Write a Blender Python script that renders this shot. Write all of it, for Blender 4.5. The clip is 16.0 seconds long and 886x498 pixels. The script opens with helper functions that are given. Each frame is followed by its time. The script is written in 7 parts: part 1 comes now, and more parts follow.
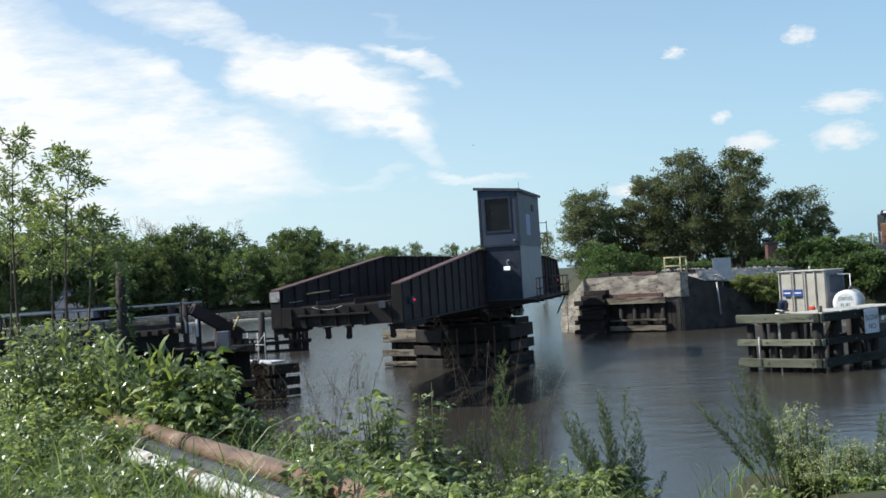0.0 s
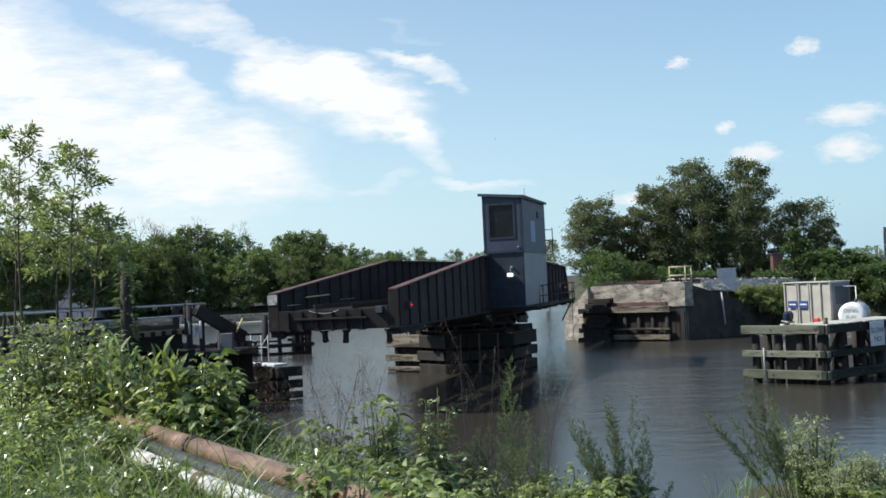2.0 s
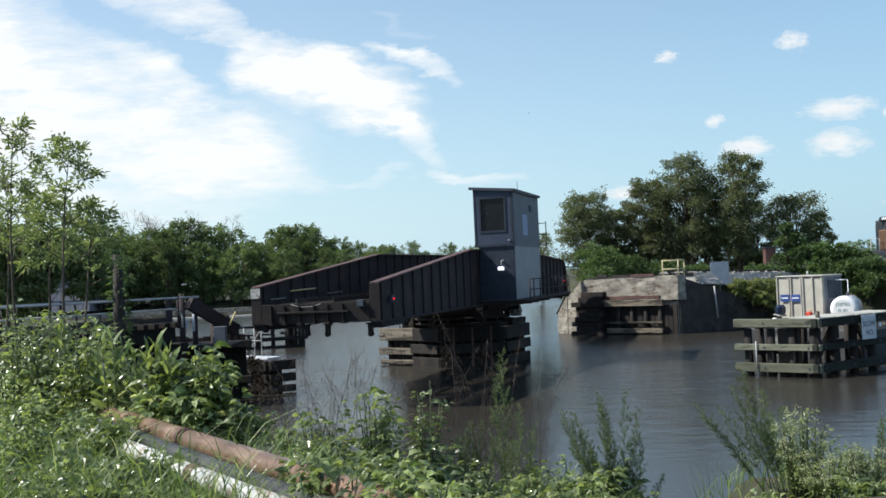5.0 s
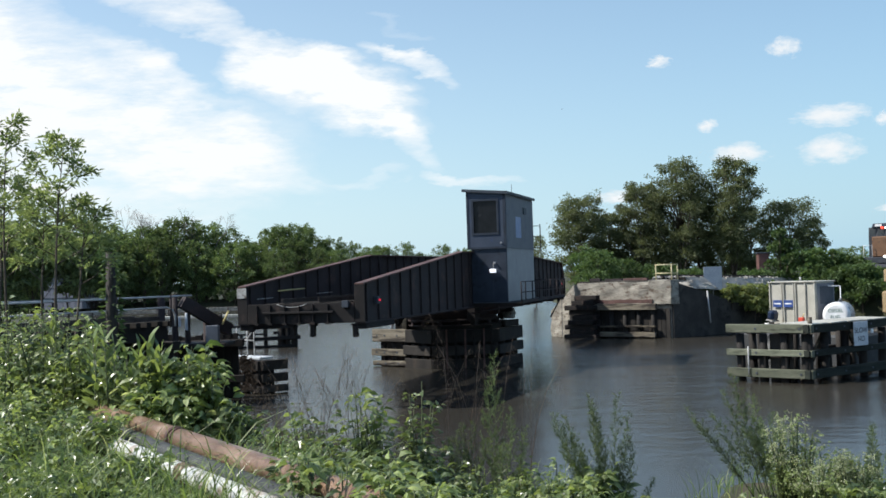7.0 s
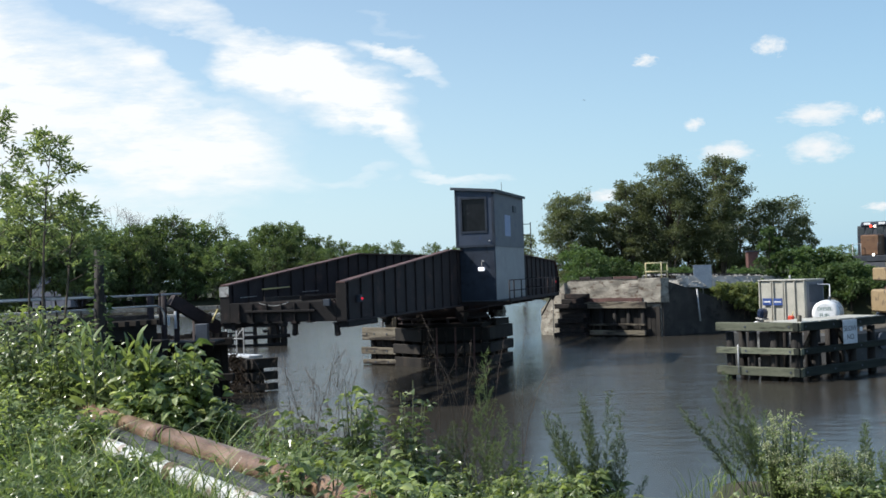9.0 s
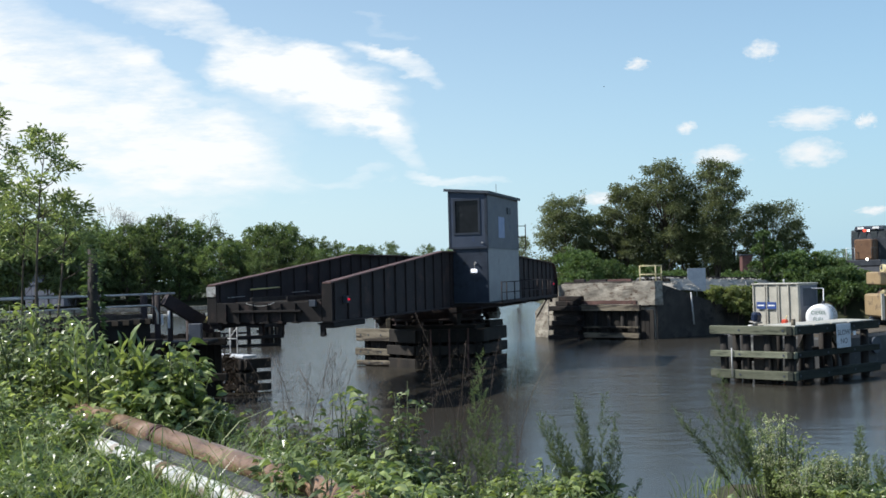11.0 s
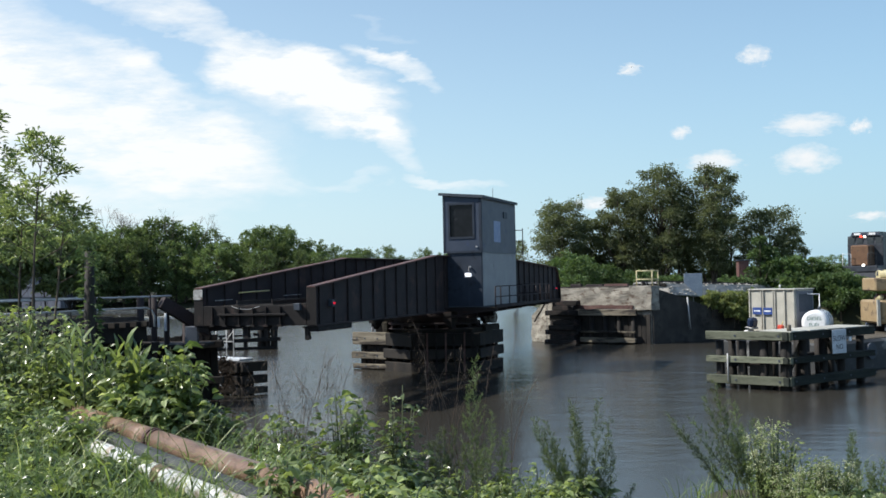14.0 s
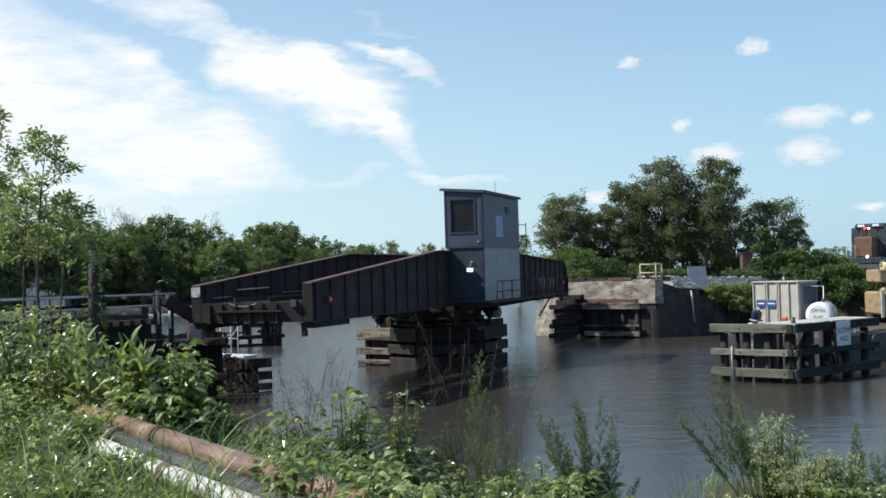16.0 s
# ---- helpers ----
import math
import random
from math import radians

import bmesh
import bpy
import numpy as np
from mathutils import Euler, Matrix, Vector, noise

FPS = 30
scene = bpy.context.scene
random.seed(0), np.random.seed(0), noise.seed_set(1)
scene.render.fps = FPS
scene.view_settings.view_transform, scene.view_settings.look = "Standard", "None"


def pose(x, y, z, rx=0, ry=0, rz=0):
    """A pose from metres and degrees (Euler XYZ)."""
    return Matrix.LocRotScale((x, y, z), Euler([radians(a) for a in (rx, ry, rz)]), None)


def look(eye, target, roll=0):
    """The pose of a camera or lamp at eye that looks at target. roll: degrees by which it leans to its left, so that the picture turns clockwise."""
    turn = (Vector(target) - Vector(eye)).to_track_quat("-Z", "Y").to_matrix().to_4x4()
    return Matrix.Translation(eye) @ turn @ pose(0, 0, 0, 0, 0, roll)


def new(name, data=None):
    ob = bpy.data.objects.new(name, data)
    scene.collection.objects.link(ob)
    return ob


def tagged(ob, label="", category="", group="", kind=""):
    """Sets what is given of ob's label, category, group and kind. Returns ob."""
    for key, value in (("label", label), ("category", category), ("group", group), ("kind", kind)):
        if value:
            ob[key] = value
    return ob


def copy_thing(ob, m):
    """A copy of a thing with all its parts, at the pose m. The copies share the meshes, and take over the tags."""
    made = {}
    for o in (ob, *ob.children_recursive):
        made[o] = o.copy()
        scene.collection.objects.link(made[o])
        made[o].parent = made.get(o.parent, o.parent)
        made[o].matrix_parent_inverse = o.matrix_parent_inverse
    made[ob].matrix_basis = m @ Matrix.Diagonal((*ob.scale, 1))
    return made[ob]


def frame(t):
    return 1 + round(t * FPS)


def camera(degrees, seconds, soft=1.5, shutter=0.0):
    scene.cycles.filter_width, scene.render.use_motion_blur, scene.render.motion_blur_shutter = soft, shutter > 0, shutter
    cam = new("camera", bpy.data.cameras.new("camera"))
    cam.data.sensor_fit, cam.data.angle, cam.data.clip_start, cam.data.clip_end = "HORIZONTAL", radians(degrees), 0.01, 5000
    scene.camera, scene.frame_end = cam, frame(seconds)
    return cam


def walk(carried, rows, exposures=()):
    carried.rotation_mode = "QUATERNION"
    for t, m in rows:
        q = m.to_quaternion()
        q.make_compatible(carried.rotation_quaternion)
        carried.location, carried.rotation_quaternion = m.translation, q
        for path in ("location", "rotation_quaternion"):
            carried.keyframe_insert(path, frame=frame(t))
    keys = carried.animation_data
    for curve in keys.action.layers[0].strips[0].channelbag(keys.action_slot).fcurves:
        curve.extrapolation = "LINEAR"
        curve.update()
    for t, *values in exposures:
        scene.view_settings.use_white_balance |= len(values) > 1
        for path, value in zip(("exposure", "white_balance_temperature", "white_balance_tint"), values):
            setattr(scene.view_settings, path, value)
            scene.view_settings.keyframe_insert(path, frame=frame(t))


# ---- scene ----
# ---- camera and its way ----
cam = camera(45.93, 16.0, 1.6)
EXPOSURE = 0.26
PATH = (
    (0.0, 0.038, -0.102, 4.914, 91.431, 3.552, 1.382),
    (0.5, 0.018, -0.068, 4.904, 91.748, 3.282, 1.470),
    (1.0, 0.010, -0.037, 4.912, 91.847, 2.844, 1.622),
    (1.5, 0.004, -0.023, 4.898, 91.901, 3.409, 1.644),
    (2.0, -0.009, -0.016, 4.905, 91.753, 2.605, 1.582),
    (2.5, -0.016, 0.007, 4.893, 91.630, 2.657, 1.509),
    (3.0, 0.009, -0.051, 4.903, 91.469, 2.870, 1.398),
    (3.5, 0.014, -0.030, 4.904, 91.394, 2.677, 1.337),
    (4.0, 0.010, -0.053, 4.897, 91.308, 2.862, 1.254),
    (6.5, -0.005, -0.015, 4.898, 91.523, 1.884, 1.024),
    (7.0, 0.008, -0.047, 4.898, 91.461, 1.899, 0.879),
    (7.5, -0.000, -0.021, 4.901, 91.382, 1.893, 0.780),
    (8.0, -0.009, -0.000, 4.894, 91.387, 1.689, 0.594),
    (8.5, -0.000, -0.007, 4.903, 91.360, 1.803, 0.523),
    (9.0, -0.009, 0.033, 4.891, 91.355, 1.897, 0.321),
    (11.5, -0.022, 0.067, 4.879, 91.454, 1.359, -0.068),
    (12.0, -0.012, 0.019, 4.898, 91.484, 1.206, -0.067),
    (12.5, -0.022, 0.062, 4.888, 91.568, 1.307, -0.064),
    (13.0, -0.008, 0.013, 4.890, 91.608, 1.289, -0.101),
    (13.5, 0.015, -0.059, 4.903, 91.653, 1.166, -0.112),
    (14.0, -0.006, 0.009, 4.893, 91.631, 1.214, -0.160),
    (14.5, 0.008, -0.009, 4.901, 91.470, 1.596, -0.146),
    (15.0, -0.007, 0.003, 4.899, 91.356, 1.706, -0.086),
    (15.5, -0.008, -0.011, 4.900, 91.324, 1.528, -0.001),
    (16.0, 0.000, 0.000, 4.900, 91.368, 1.700, 0.041),
)
walk(cam, [(t, pose(*r)) for t, *r in PATH], [(0, EXPOSURE), (16.0, EXPOSURE)])

# ---- sky, clouds and sun ----
SUN_AZ, SUN_EL = -95, 46          # degrees: from straight ahead (+y) to the right, and up


def build_world():
    w = bpy.data.worlds.new("sky")
    w.use_nodes = True
    scene.world = w
    nt = w.node_tree
    nt.nodes.clear()
    N, L = nt.nodes.new, nt.links.new
    out, bg = N("ShaderNodeOutputWorld"), N("ShaderNodeBackground")
    sky = N("ShaderNodeTexSky")
    sky.sky_type, sky.sun_disc = "NISHITA", False
    sky.sun_elevation, sky.sun_rotation = radians(SUN_EL), radians(SUN_AZ)
    sky.air_density, sky.dust_density, sky.ozone_density = 1.1, 0.3, 3.0
    bg.inputs["Strength"].default_value = SKY_STRENGTH

    def math_(op, a, b=None, clamp=False):
        n = N("ShaderNodeMath")
        n.operation, n.use_clamp = op, clamp
        for i, v in enumerate((a, b)):
            if v is None:
                continue
            if isinstance(v, (int, float)):
                n.inputs[i].default_value = v
            else:
                L(v, n.inputs[i])
        return n.outputs[0]

    tc, sep = N("ShaderNodeTexCoord"), N("ShaderNodeSeparateXYZ")
    L(tc.outputs["Generated"], sep.inputs[0])
    ahead = math_("MAXIMUM", sep.outputs[1], 0.05)
    u, v = math_("DIVIDE", sep.outputs[0], ahead), math_("DIVIDE", sep.outputs[2], ahead)
    plane = N("ShaderNodeCombineXYZ")
    L(u, plane.inputs[0]), L(v, plane.inputs[1])

    def noise_(scale, detail, stretch, turn, rough=0.55):
        mp, ns = N("ShaderNodeMapping"), N("ShaderNodeTexNoise")
        mp.inputs["Rotation"].default_value = (0, 0, radians(turn))
        mp.inputs["Scale"].default_value = (1, stretch, 1)
        ns.inputs["Scale"].default_value, ns.inputs["Detail"].default_value = scale, detail
        ns.inputs["Roughness"].default_value = rough
        L(plane.outputs[0], mp.inputs[0]), L(mp.outputs[0], ns.inputs["Vector"])
        return ns.outputs["Fac"]

    warp_a, warp_b = noise_(11, 5, 2.2, 27, 0.55), noise_(11, 5, 2.4, 27, 0.55)
    uu = math_("ADD", u, math_("MULTIPLY", math_("SUBTRACT", warp_a, 0.5), 0.13))
    vv = math_("ADD", v, math_("MULTIPLY", math_("SUBTRACT", warp_b, 0.5), 0.085))
    total = None
    # soft streaks of high cloud: centre across, up; half length, half width; slope; weight
    for cx, cy, a, b, turn, weight in CIRRUS:
        c, s = math.cos(radians(turn)), math.sin(radians(turn))
        dx, dy = math_("SUBTRACT", uu, cx), math_("SUBTRACT", vv, cy)
        p = math_("ADD", math_("MULTIPLY", dx, c / a), math_("MULTIPLY", dy, s / a))
        q = math_("ADD", math_("MULTIPLY", dx, -s / b), math_("MULTIPLY", dy, c / b))
        d = math_("ADD", math_("MULTIPLY", p, p), math_("MULTIPLY", q, q))
        m = math_("MULTIPLY", math_("SUBTRACT", 1.0, d, True), weight)
        total = m if total is None else math_("ADD", total, m)
    fine = noise_(10, 8, 4.2, 27, 0.66)
    amount = math_("MULTIPLY", total, math_("ADD", math_("MULTIPLY", fine, 2.5), -0.50), True)
    haze = N("ShaderNodeMix")
    haze.data_type = "RGBA"
    low = math_("POWER", 2.718, math_("MULTIPLY", math_("MAXIMUM", sep.outputs[2], 0.0), -4.0))
    # haze glares towards the sun's side
    glare = N("ShaderNodeMix")
    glare.data_type = "RGBA"
    L(math_("ADD", math_("MULTIPLY", sep.outputs[0], math.sin(radians(SUN_AZ)) * 1.3), 0.5, True), glare.inputs[0])
    glare.inputs[6].default_value, glare.inputs[7].default_value = HAZE, HAZE_GLARE
    L(math_("MULTIPLY", low, 0.92), haze.inputs[0]), L(sky.outputs[0], haze.inputs[6]), L(glare.outputs[2], haze.inputs[7])
    mix = N("ShaderNodeMix")
    mix.data_type = "RGBA"
    L(amount, mix.inputs[0]), L(haze.outputs[2], mix.inputs[6])
    mix.inputs[7].default_value = CLOUD_WHITE
    L(mix.outputs[2], bg.inputs[0]), L(bg.outputs[0], out.inputs[0])


HAZE = (2.45, 4.15, 5.35, 1)
HAZE_GLARE = (4.45, 5.8, 6.5, 1)
SKY_STRENGTH = 0.13
CLOUD_WHITE = (6.3, 6.5, 6.6, 1)
CIRRUS = (
    (-0.42, 0.235, 0.22, 0.060, -22, 0.85), (-0.255, 0.262, 0.085, 0.022, -22, 0.9), (-0.125, 0.185, 0.105, 0.040, -24, 1.15), (-0.150, 0.205, 0.07, 0.030, -24, 0.8),
    (-0.055, 0.140, 0.060, 0.022, -36, 0.9), (-0.035, 0.203, 0.048, 0.013, -24, 1.0), (-0.075, 0.220, 0.03, 0.010, -15, 0.6), (-0.045, 0.236, 0.03, 0.007, -18, 0.18),
    (-0.39, 0.155, 0.24, 0.070, -20, 0.85), (-0.27, 0.115, 0.15, 0.026, -14, 0.7), (-0.087, 0.097, 0.045, 0.008, -2, 0.36), (-0.006, 0.094, 0.030, 0.008, -4, 0.65),
    (-0.60, 0.19, 0.25, 0.16, -20, 1.1), (-0.19, 0.130, 0.07, 0.018, -22, 0.6), (0.030, 0.088, 0.03, 0.008, -4, 0.4), (-0.45, 0.09, 0.25, 0.03, -6, 0.6),
    (-0.23, 0.150, 0.13, 0.050, -22, 0.42), (-0.25, 0.172, 0.09, 0.013, -22, 0.5), (-0.29, 0.212, 0.09, 0.016, -24, 0.45), (-0.22, 0.125, 0.12, 0.024, -20, 0.4), (-0.085, 0.178, 0.080, 0.034, -28, 0.55),
)
build_world()
to_sun = Vector((math.sin(radians(SUN_AZ)) * math.cos(radians(SUN_EL)), math.cos(radians(SUN_AZ)) * math.cos(radians(SUN_EL)), math.sin(radians(SUN_EL))))
sun = new("sun", bpy.data.lights.new("sun", "SUN"))
sun.data.energy, sun.data.angle, sun.data.color = 5.0, radians(0.5), (1.0, 0.97, 0.90)
sun.matrix_world = look(to_sun * 100, (0, 0, 0))


# ---- materials ----
def nodes_of(name):
    m = bpy.data.materials.new(name)
    m.use_nodes = True
    nt = m.node_tree
    return m, nt, nt.nodes.new, nt.links.new, nt.nodes["Principled BSDF"]


def rgba(c, k=1.0):
    return (c[0] * k, c[1] * k, c[2] * k, 1)


def surf(name, c1, c2, scale=2.0, fine=30.0, rough=0.8, metal=0.0, bump=0.3, stain=None, stain_at=0.6, stain_scale=1.2, stretch=(1, 1, 1), vary=0.0, spec=0.4):
    """A worn surface: two colours by a coarse noise, fine grain in colour and relief, patches of a stain."""
    m, nt, N, L, p = nodes_of(name)
    tc, mp = N("ShaderNodeTexCoord"), N("ShaderNodeMapping")
    mp.inputs["Scale"].default_value = stretch
    L(tc.outputs["Object"], mp.inputs[0])
    coarse, grain = N("ShaderNodeTexNoise"), N("ShaderNodeTexNoise")
    coarse.inputs["Scale"].default_value, coarse.inputs["Detail"].default_value = scale, 6
    grain.inputs["Scale"].default_value, grain.inputs["Detail"].default_value = fine, 4
    for n in (coarse, grain):
        L(mp.outputs[0], n.inputs["Vector"])
    ramp = N("ShaderNodeValToRGB")
    ramp.color_ramp.elements[0].position, ramp.color_ramp.elements[1].position = 0.35, 0.68
    ramp.color_ramp.elements[0].color, ramp.color_ramp.elements[1].color = rgba(c1), rgba(c2)
    L(coarse.outputs["Fac"], ramp.inputs[0])
    col = ramp.outputs[0]
    if stain:
        sn, sr, mx = N("ShaderNodeTexNoise"), N("ShaderNodeValToRGB"), N("ShaderNodeMix")
        sn.inputs["Scale"].default_value, sn.inputs["Detail"].default_value, sn.inputs["Roughness"].default_value = stain_scale, 8, 0.65
        L(mp.outputs[0], sn.inputs["Vector"])
        sr.color_ramp.elements[0].position, sr.color_ramp.elements[1].position = stain_at - 0.05, stain_at + 0.07
        L(sn.outputs["Fac"], sr.inputs[0])
        mx.data_type = "RGBA"
        L(sr.outputs[0], mx.inputs[0]), L(col, mx.inputs[6])
        mx.inputs[7].default_value = rgba(stain)
        col = mx.outputs[2]
    hs, mr = N("ShaderNodeHueSaturation"), N("ShaderNodeMapRange")
    mr.inputs["To Min"].default_value, mr.inputs["To Max"].default_value = 0.62, 1.38
    L(grain.outputs["Fac"], mr.inputs["Value"])
    val = mr.outputs[0]
    if vary:
        oi, vr, mu = N("ShaderNodeObjectInfo"), N("ShaderNodeMapRange"), N("ShaderNodeMath")
        vr.inputs["To Min"].default_value, vr.inputs["To Max"].default_value = 1 - vary, 1 + vary
        mu.operation = "MULTIPLY"
        L(oi.outputs["Random"], vr.inputs["Value"]), L(vr.outputs[0], mu.inputs[0]), L(val, mu.inputs[1])
        val = mu.outputs[0]
    L(val, hs.inputs["Value"]), L(col, hs.inputs["Color"]), L(hs.outputs[0], p.inputs["Base Color"])
    rr = N("ShaderNodeMapRange")
    rr.inputs["To Min"].default_value, rr.inputs["To Max"].default_value = max(rough - 0.15, 0.03), min(rough + 0.12, 1)
    L(coarse.outputs["Fac"], rr.inputs["Value"]), L(rr.outputs[0], p.inputs["Roughness"])
    p.inputs["Metallic"].default_value, p.inputs["Specular IOR Level"].default_value = metal, spec
    if bump:
        b = N("ShaderNodeBump")
        b.inputs["Strength"].default_value, b.inputs["Distance"].default_value = bump, 0.02
        L(grain.outputs["Fac"], b.inputs["Height"]), L(b.outputs[0], p.inputs["Normal"])
    return m


def leaf_mat(name, c1, c2, through_=0.35, rough=0.5, c3=None, spec=0.3):
    """Leaves: every leaf its own tone, with light passing through."""
    m, nt, N, L, p = nodes_of(name)
    geo, ramp = N("ShaderNodeNewGeometry"), N("ShaderNodeValToRGB")
    ramp.color_ramp.elements[0].color, ramp.color_ramp.elements[1].color = rgba(c1), rgba(c2)
    # c3: palest leaves; on weeds and grass they also stand in for sun glints
    if c3:
        e = ramp.color_ramp.elements.new(0.90)
        e.color = rgba(c2)
        ramp.color_ramp.elements[2].color = rgba(c3)
    L(geo.outputs["Random Per Island"], ramp.inputs[0])
    oi, hs, vr = N("ShaderNodeObjectInfo"), N("ShaderNodeHueSaturation"), N("ShaderNodeMapRange")
    vr.inputs["To Min"].default_value, vr.inputs["To Max"].default_value = 0.78, 1.22
    tc, ns, mu = N("ShaderNodeTexCoord"), N("ShaderNodeTexNoise"), N("ShaderNodeMath")
    ns.inputs["Scale"].default_value = 1.3
    nr = N("ShaderNodeMapRange")
    nr.inputs["To Min"].default_value, nr.inputs["To Max"].default_value = 0.6, 1.4
    mu.operation = "MULTIPLY"
    L(tc.outputs["Object"], ns.inputs["Vector"]), L(ns.outputs["Fac"], nr.inputs["Value"])
    L(oi.outputs["Random"], vr.inputs["Value"]), L(vr.outputs[0], mu.inputs[0]), L(nr.outputs[0], mu.inputs[1])
    L(mu.outputs[0], hs.inputs["Value"]), L(ramp.outputs[0], hs.inputs["Color"])
    L(hs.outputs[0], p.inputs["Base Color"])
    p.inputs["Roughness"].default_value, p.inputs["Specular IOR Level"].default_value = rough, spec
    tr, mix, tint = N("ShaderNodeBsdfTranslucent"), N("ShaderNodeMixShader"), N("ShaderNodeMix")
    tint.data_type, tint.blend_type = "RGBA", "MULTIPLY"
    tint.inputs[0].default_value = 1.0
    tint.inputs[7].default_value = (1.45, 1.45, 0.85, 1)
    L(hs.outputs[0], tint.inputs[6]), L(tint.outputs[2], tr.inputs[0])
    mix.inputs[0].default_value = through_
    L(p.outputs[0], mix.inputs[1]), L(tr.outputs[0], mix.inputs[2])
    L(mix.outputs[0], nt.nodes["Material Output"].inputs[0])
    return m


def glow(name, c, strength):
    m, nt, N, L, p = nodes_of(name)
    p.inputs["Base Color"].default_value = rgba(c)
    p.inputs["Emission Color"].default_value, p.inputs["Emission Strength"].default_value = rgba(c), strength
    return m


def water_mat():
    m, nt, N, L, p = nodes_of("river_water")
    tc, mp = N("ShaderNodeTexCoord"), N("ShaderNodeMapping")
    mp.inputs["Rotation"].default_value = (0, 0, radians(12))
    mp.inputs["Scale"].default_value = (0.5, 1.0, 1)
    L(tc.outputs["Object"], mp.inputs[0])
    swell, ripple, gusts, fine = (N("ShaderNodeTexNoise") for _ in range(4))
    for n, s, d in ((swell, 0.55, 2), (ripple, 2.4, 3), (gusts, 0.06, 2), (fine, 8.0, 2)):
        n.inputs["Scale"].default_value, n.inputs["Detail"].default_value = s, d
        L(mp.outputs[0], n.inputs["Vector"])
    height = None
    for n, w in ((swell, 0.55), (ripple, 0.40), (fine, 0.07)):
        k = N("ShaderNodeMath")
        k.operation, k.inputs[1].default_value, k.inputs[2].default_value = "MULTIPLY_ADD", w, 0.0
        L(n.outputs["Fac"], k.inputs[0])
        if height:
            L(height, k.inputs[2])
        height = k.outputs[0]
    # the wind roughens the open channel, the bank shelters the near water
    gust, open_, sep, wind = N("ShaderNodeMapRange"), N("ShaderNodeMapRange"), N("ShaderNodeSeparateXYZ"), N("ShaderNodeMath")
    gust.inputs["From Min"].default_value, gust.inputs["From Max"].default_value = 0.35, 0.65
    gust.inputs["To Min"].default_value, gust.inputs["To Max"].default_value = 0.45, 0.9
    open_.inputs["From Min"].default_value, open_.inputs["From Max"].default_value = 24, 50
    open_.inputs["To Min"].default_value, open_.inputs["To Max"].default_value = 0.06, 1.25
    L(tc.outputs["Object"], sep.inputs[0]), L(sep.outputs[1], open_.inputs["Value"]), L(gusts.outputs["Fac"], gust.inputs["Value"])
    wind.operation = "MULTIPLY"
    L(gust.outputs[0], wind.inputs[0]), L(open_.outputs[0], wind.inputs[1])
    b = N("ShaderNodeBump")
    b.inputs["Distance"].default_value = 0.17
    L(wind.outputs[0], b.inputs["Strength"]), L(height, b.inputs["Height"]), L(b.outputs[0], p.inputs["Normal"])
    ramp = N("ShaderNodeValToRGB")
    ramp.color_ramp.elements[0].color, ramp.color_ramp.elements[1].color = (0.033, 0.030, 0.0245, 1), (0.043, 0.039, 0.032, 1)
    L(gusts.outputs["Fac"], ramp.inputs[0]), L(ramp.outputs[0], p.inputs["Base Color"])
    p.inputs["Roughness"].default_value, p.inputs["IOR"].default_value = 0.20, 1.33
    return m


STEEL = surf("rusted_black_steel", (0.026, 0.020, 0.021), (0.048, 0.036, 0.036), 1.2, 25, 0.8, 0.0, 0.4, (0.075, 0.044, 0.038), 0.62, 0.9, spec=0.3)
FLANGE = surf("rust_red_flange", (0.085, 0.043, 0.038), (0.14, 0.078, 0.068), 1.5, 40, 0.7, 0.1, 0.3, (0.055, 0.034, 0.03), 0.58, 2)
NEAR_BLACK = surf("greasy_black_steel", (0.011, 0.009, 0.009), (0.022, 0.018, 0.017), 2, 30, 0.8, 0, 0.6, (0.05, 0.032, 0.028), 0.6, 2, spec=0.3)
PALE_STEEL = surf("pale_flaking_paint", (0.30, 0.29, 0.275), (0.48, 0.47, 0.44), 6, 50, 0.7, 0, 0.3, (0.12, 0.08, 0.065), 0.55, 7)
RAIL = surf("worn_rail_steel", (0.035, 0.028, 0.025), (0.075, 0.062, 0.055), 3, 60, 0.6, 0.3, 0.2)
TIE = surf("creosoted_tie", (0.010, 0.009, 0.008), (0.024, 0.021, 0.018), 3, 40, 0.9, 0, 0.5, vary=0.3, stretch=(1, 0.2, 1), spec=0.2)
BLUE = surf("weathered_blue_siding", (0.042, 0.056, 0.085), (0.056, 0.071, 0.102), 1.5, 30, 0.65, 0, 0.15, (0.040, 0.058, 0.125), 0.62, 2.2, spec=0.25)
BLUE_DARK = surf("deep_blue_siding", (0.026, 0.034, 0.050), (0.037, 0.047, 0.066), 1.5, 30, 0.65, 0, 0.15, (0.020, 0.025, 0.032), 0.58, 1.8, spec=0.25)
GREY_SIDE = surf("grey_painted_siding", (0.145, 0.152, 0.172), (0.185, 0.192, 0.21), 1.8, 40, 0.65, 0, 0.15, (0.105, 0.12, 0.175), 0.62, 1.6, spec=0.25)
WHITE_SIDE = surf("white_painted_siding", (0.29, 0.29, 0.30), (0.35, 0.35, 0.355), 1.5, 40, 0.6, 0, 0.12, (0.21, 0.205, 0.20), 0.66, 2.5, spec=0.3)
ROOF = surf("grey_roof_sheet", (0.10, 0.11, 0.13), (0.16, 0.17, 0.19), 2, 40, 0.6, 0.1, 0.2)
TRIM = surf("dark_roof_trim", (0.04, 0.05, 0.065), (0.06, 0.07, 0.09), 2, 40, 0.6, 0, 0.2)
GLASS_DARK = surf("dark_window_glass", (0.008, 0.009, 0.011), (0.014, 0.015, 0.018), 1, 4, 0.25, 0, 0.0, spec=0.2)
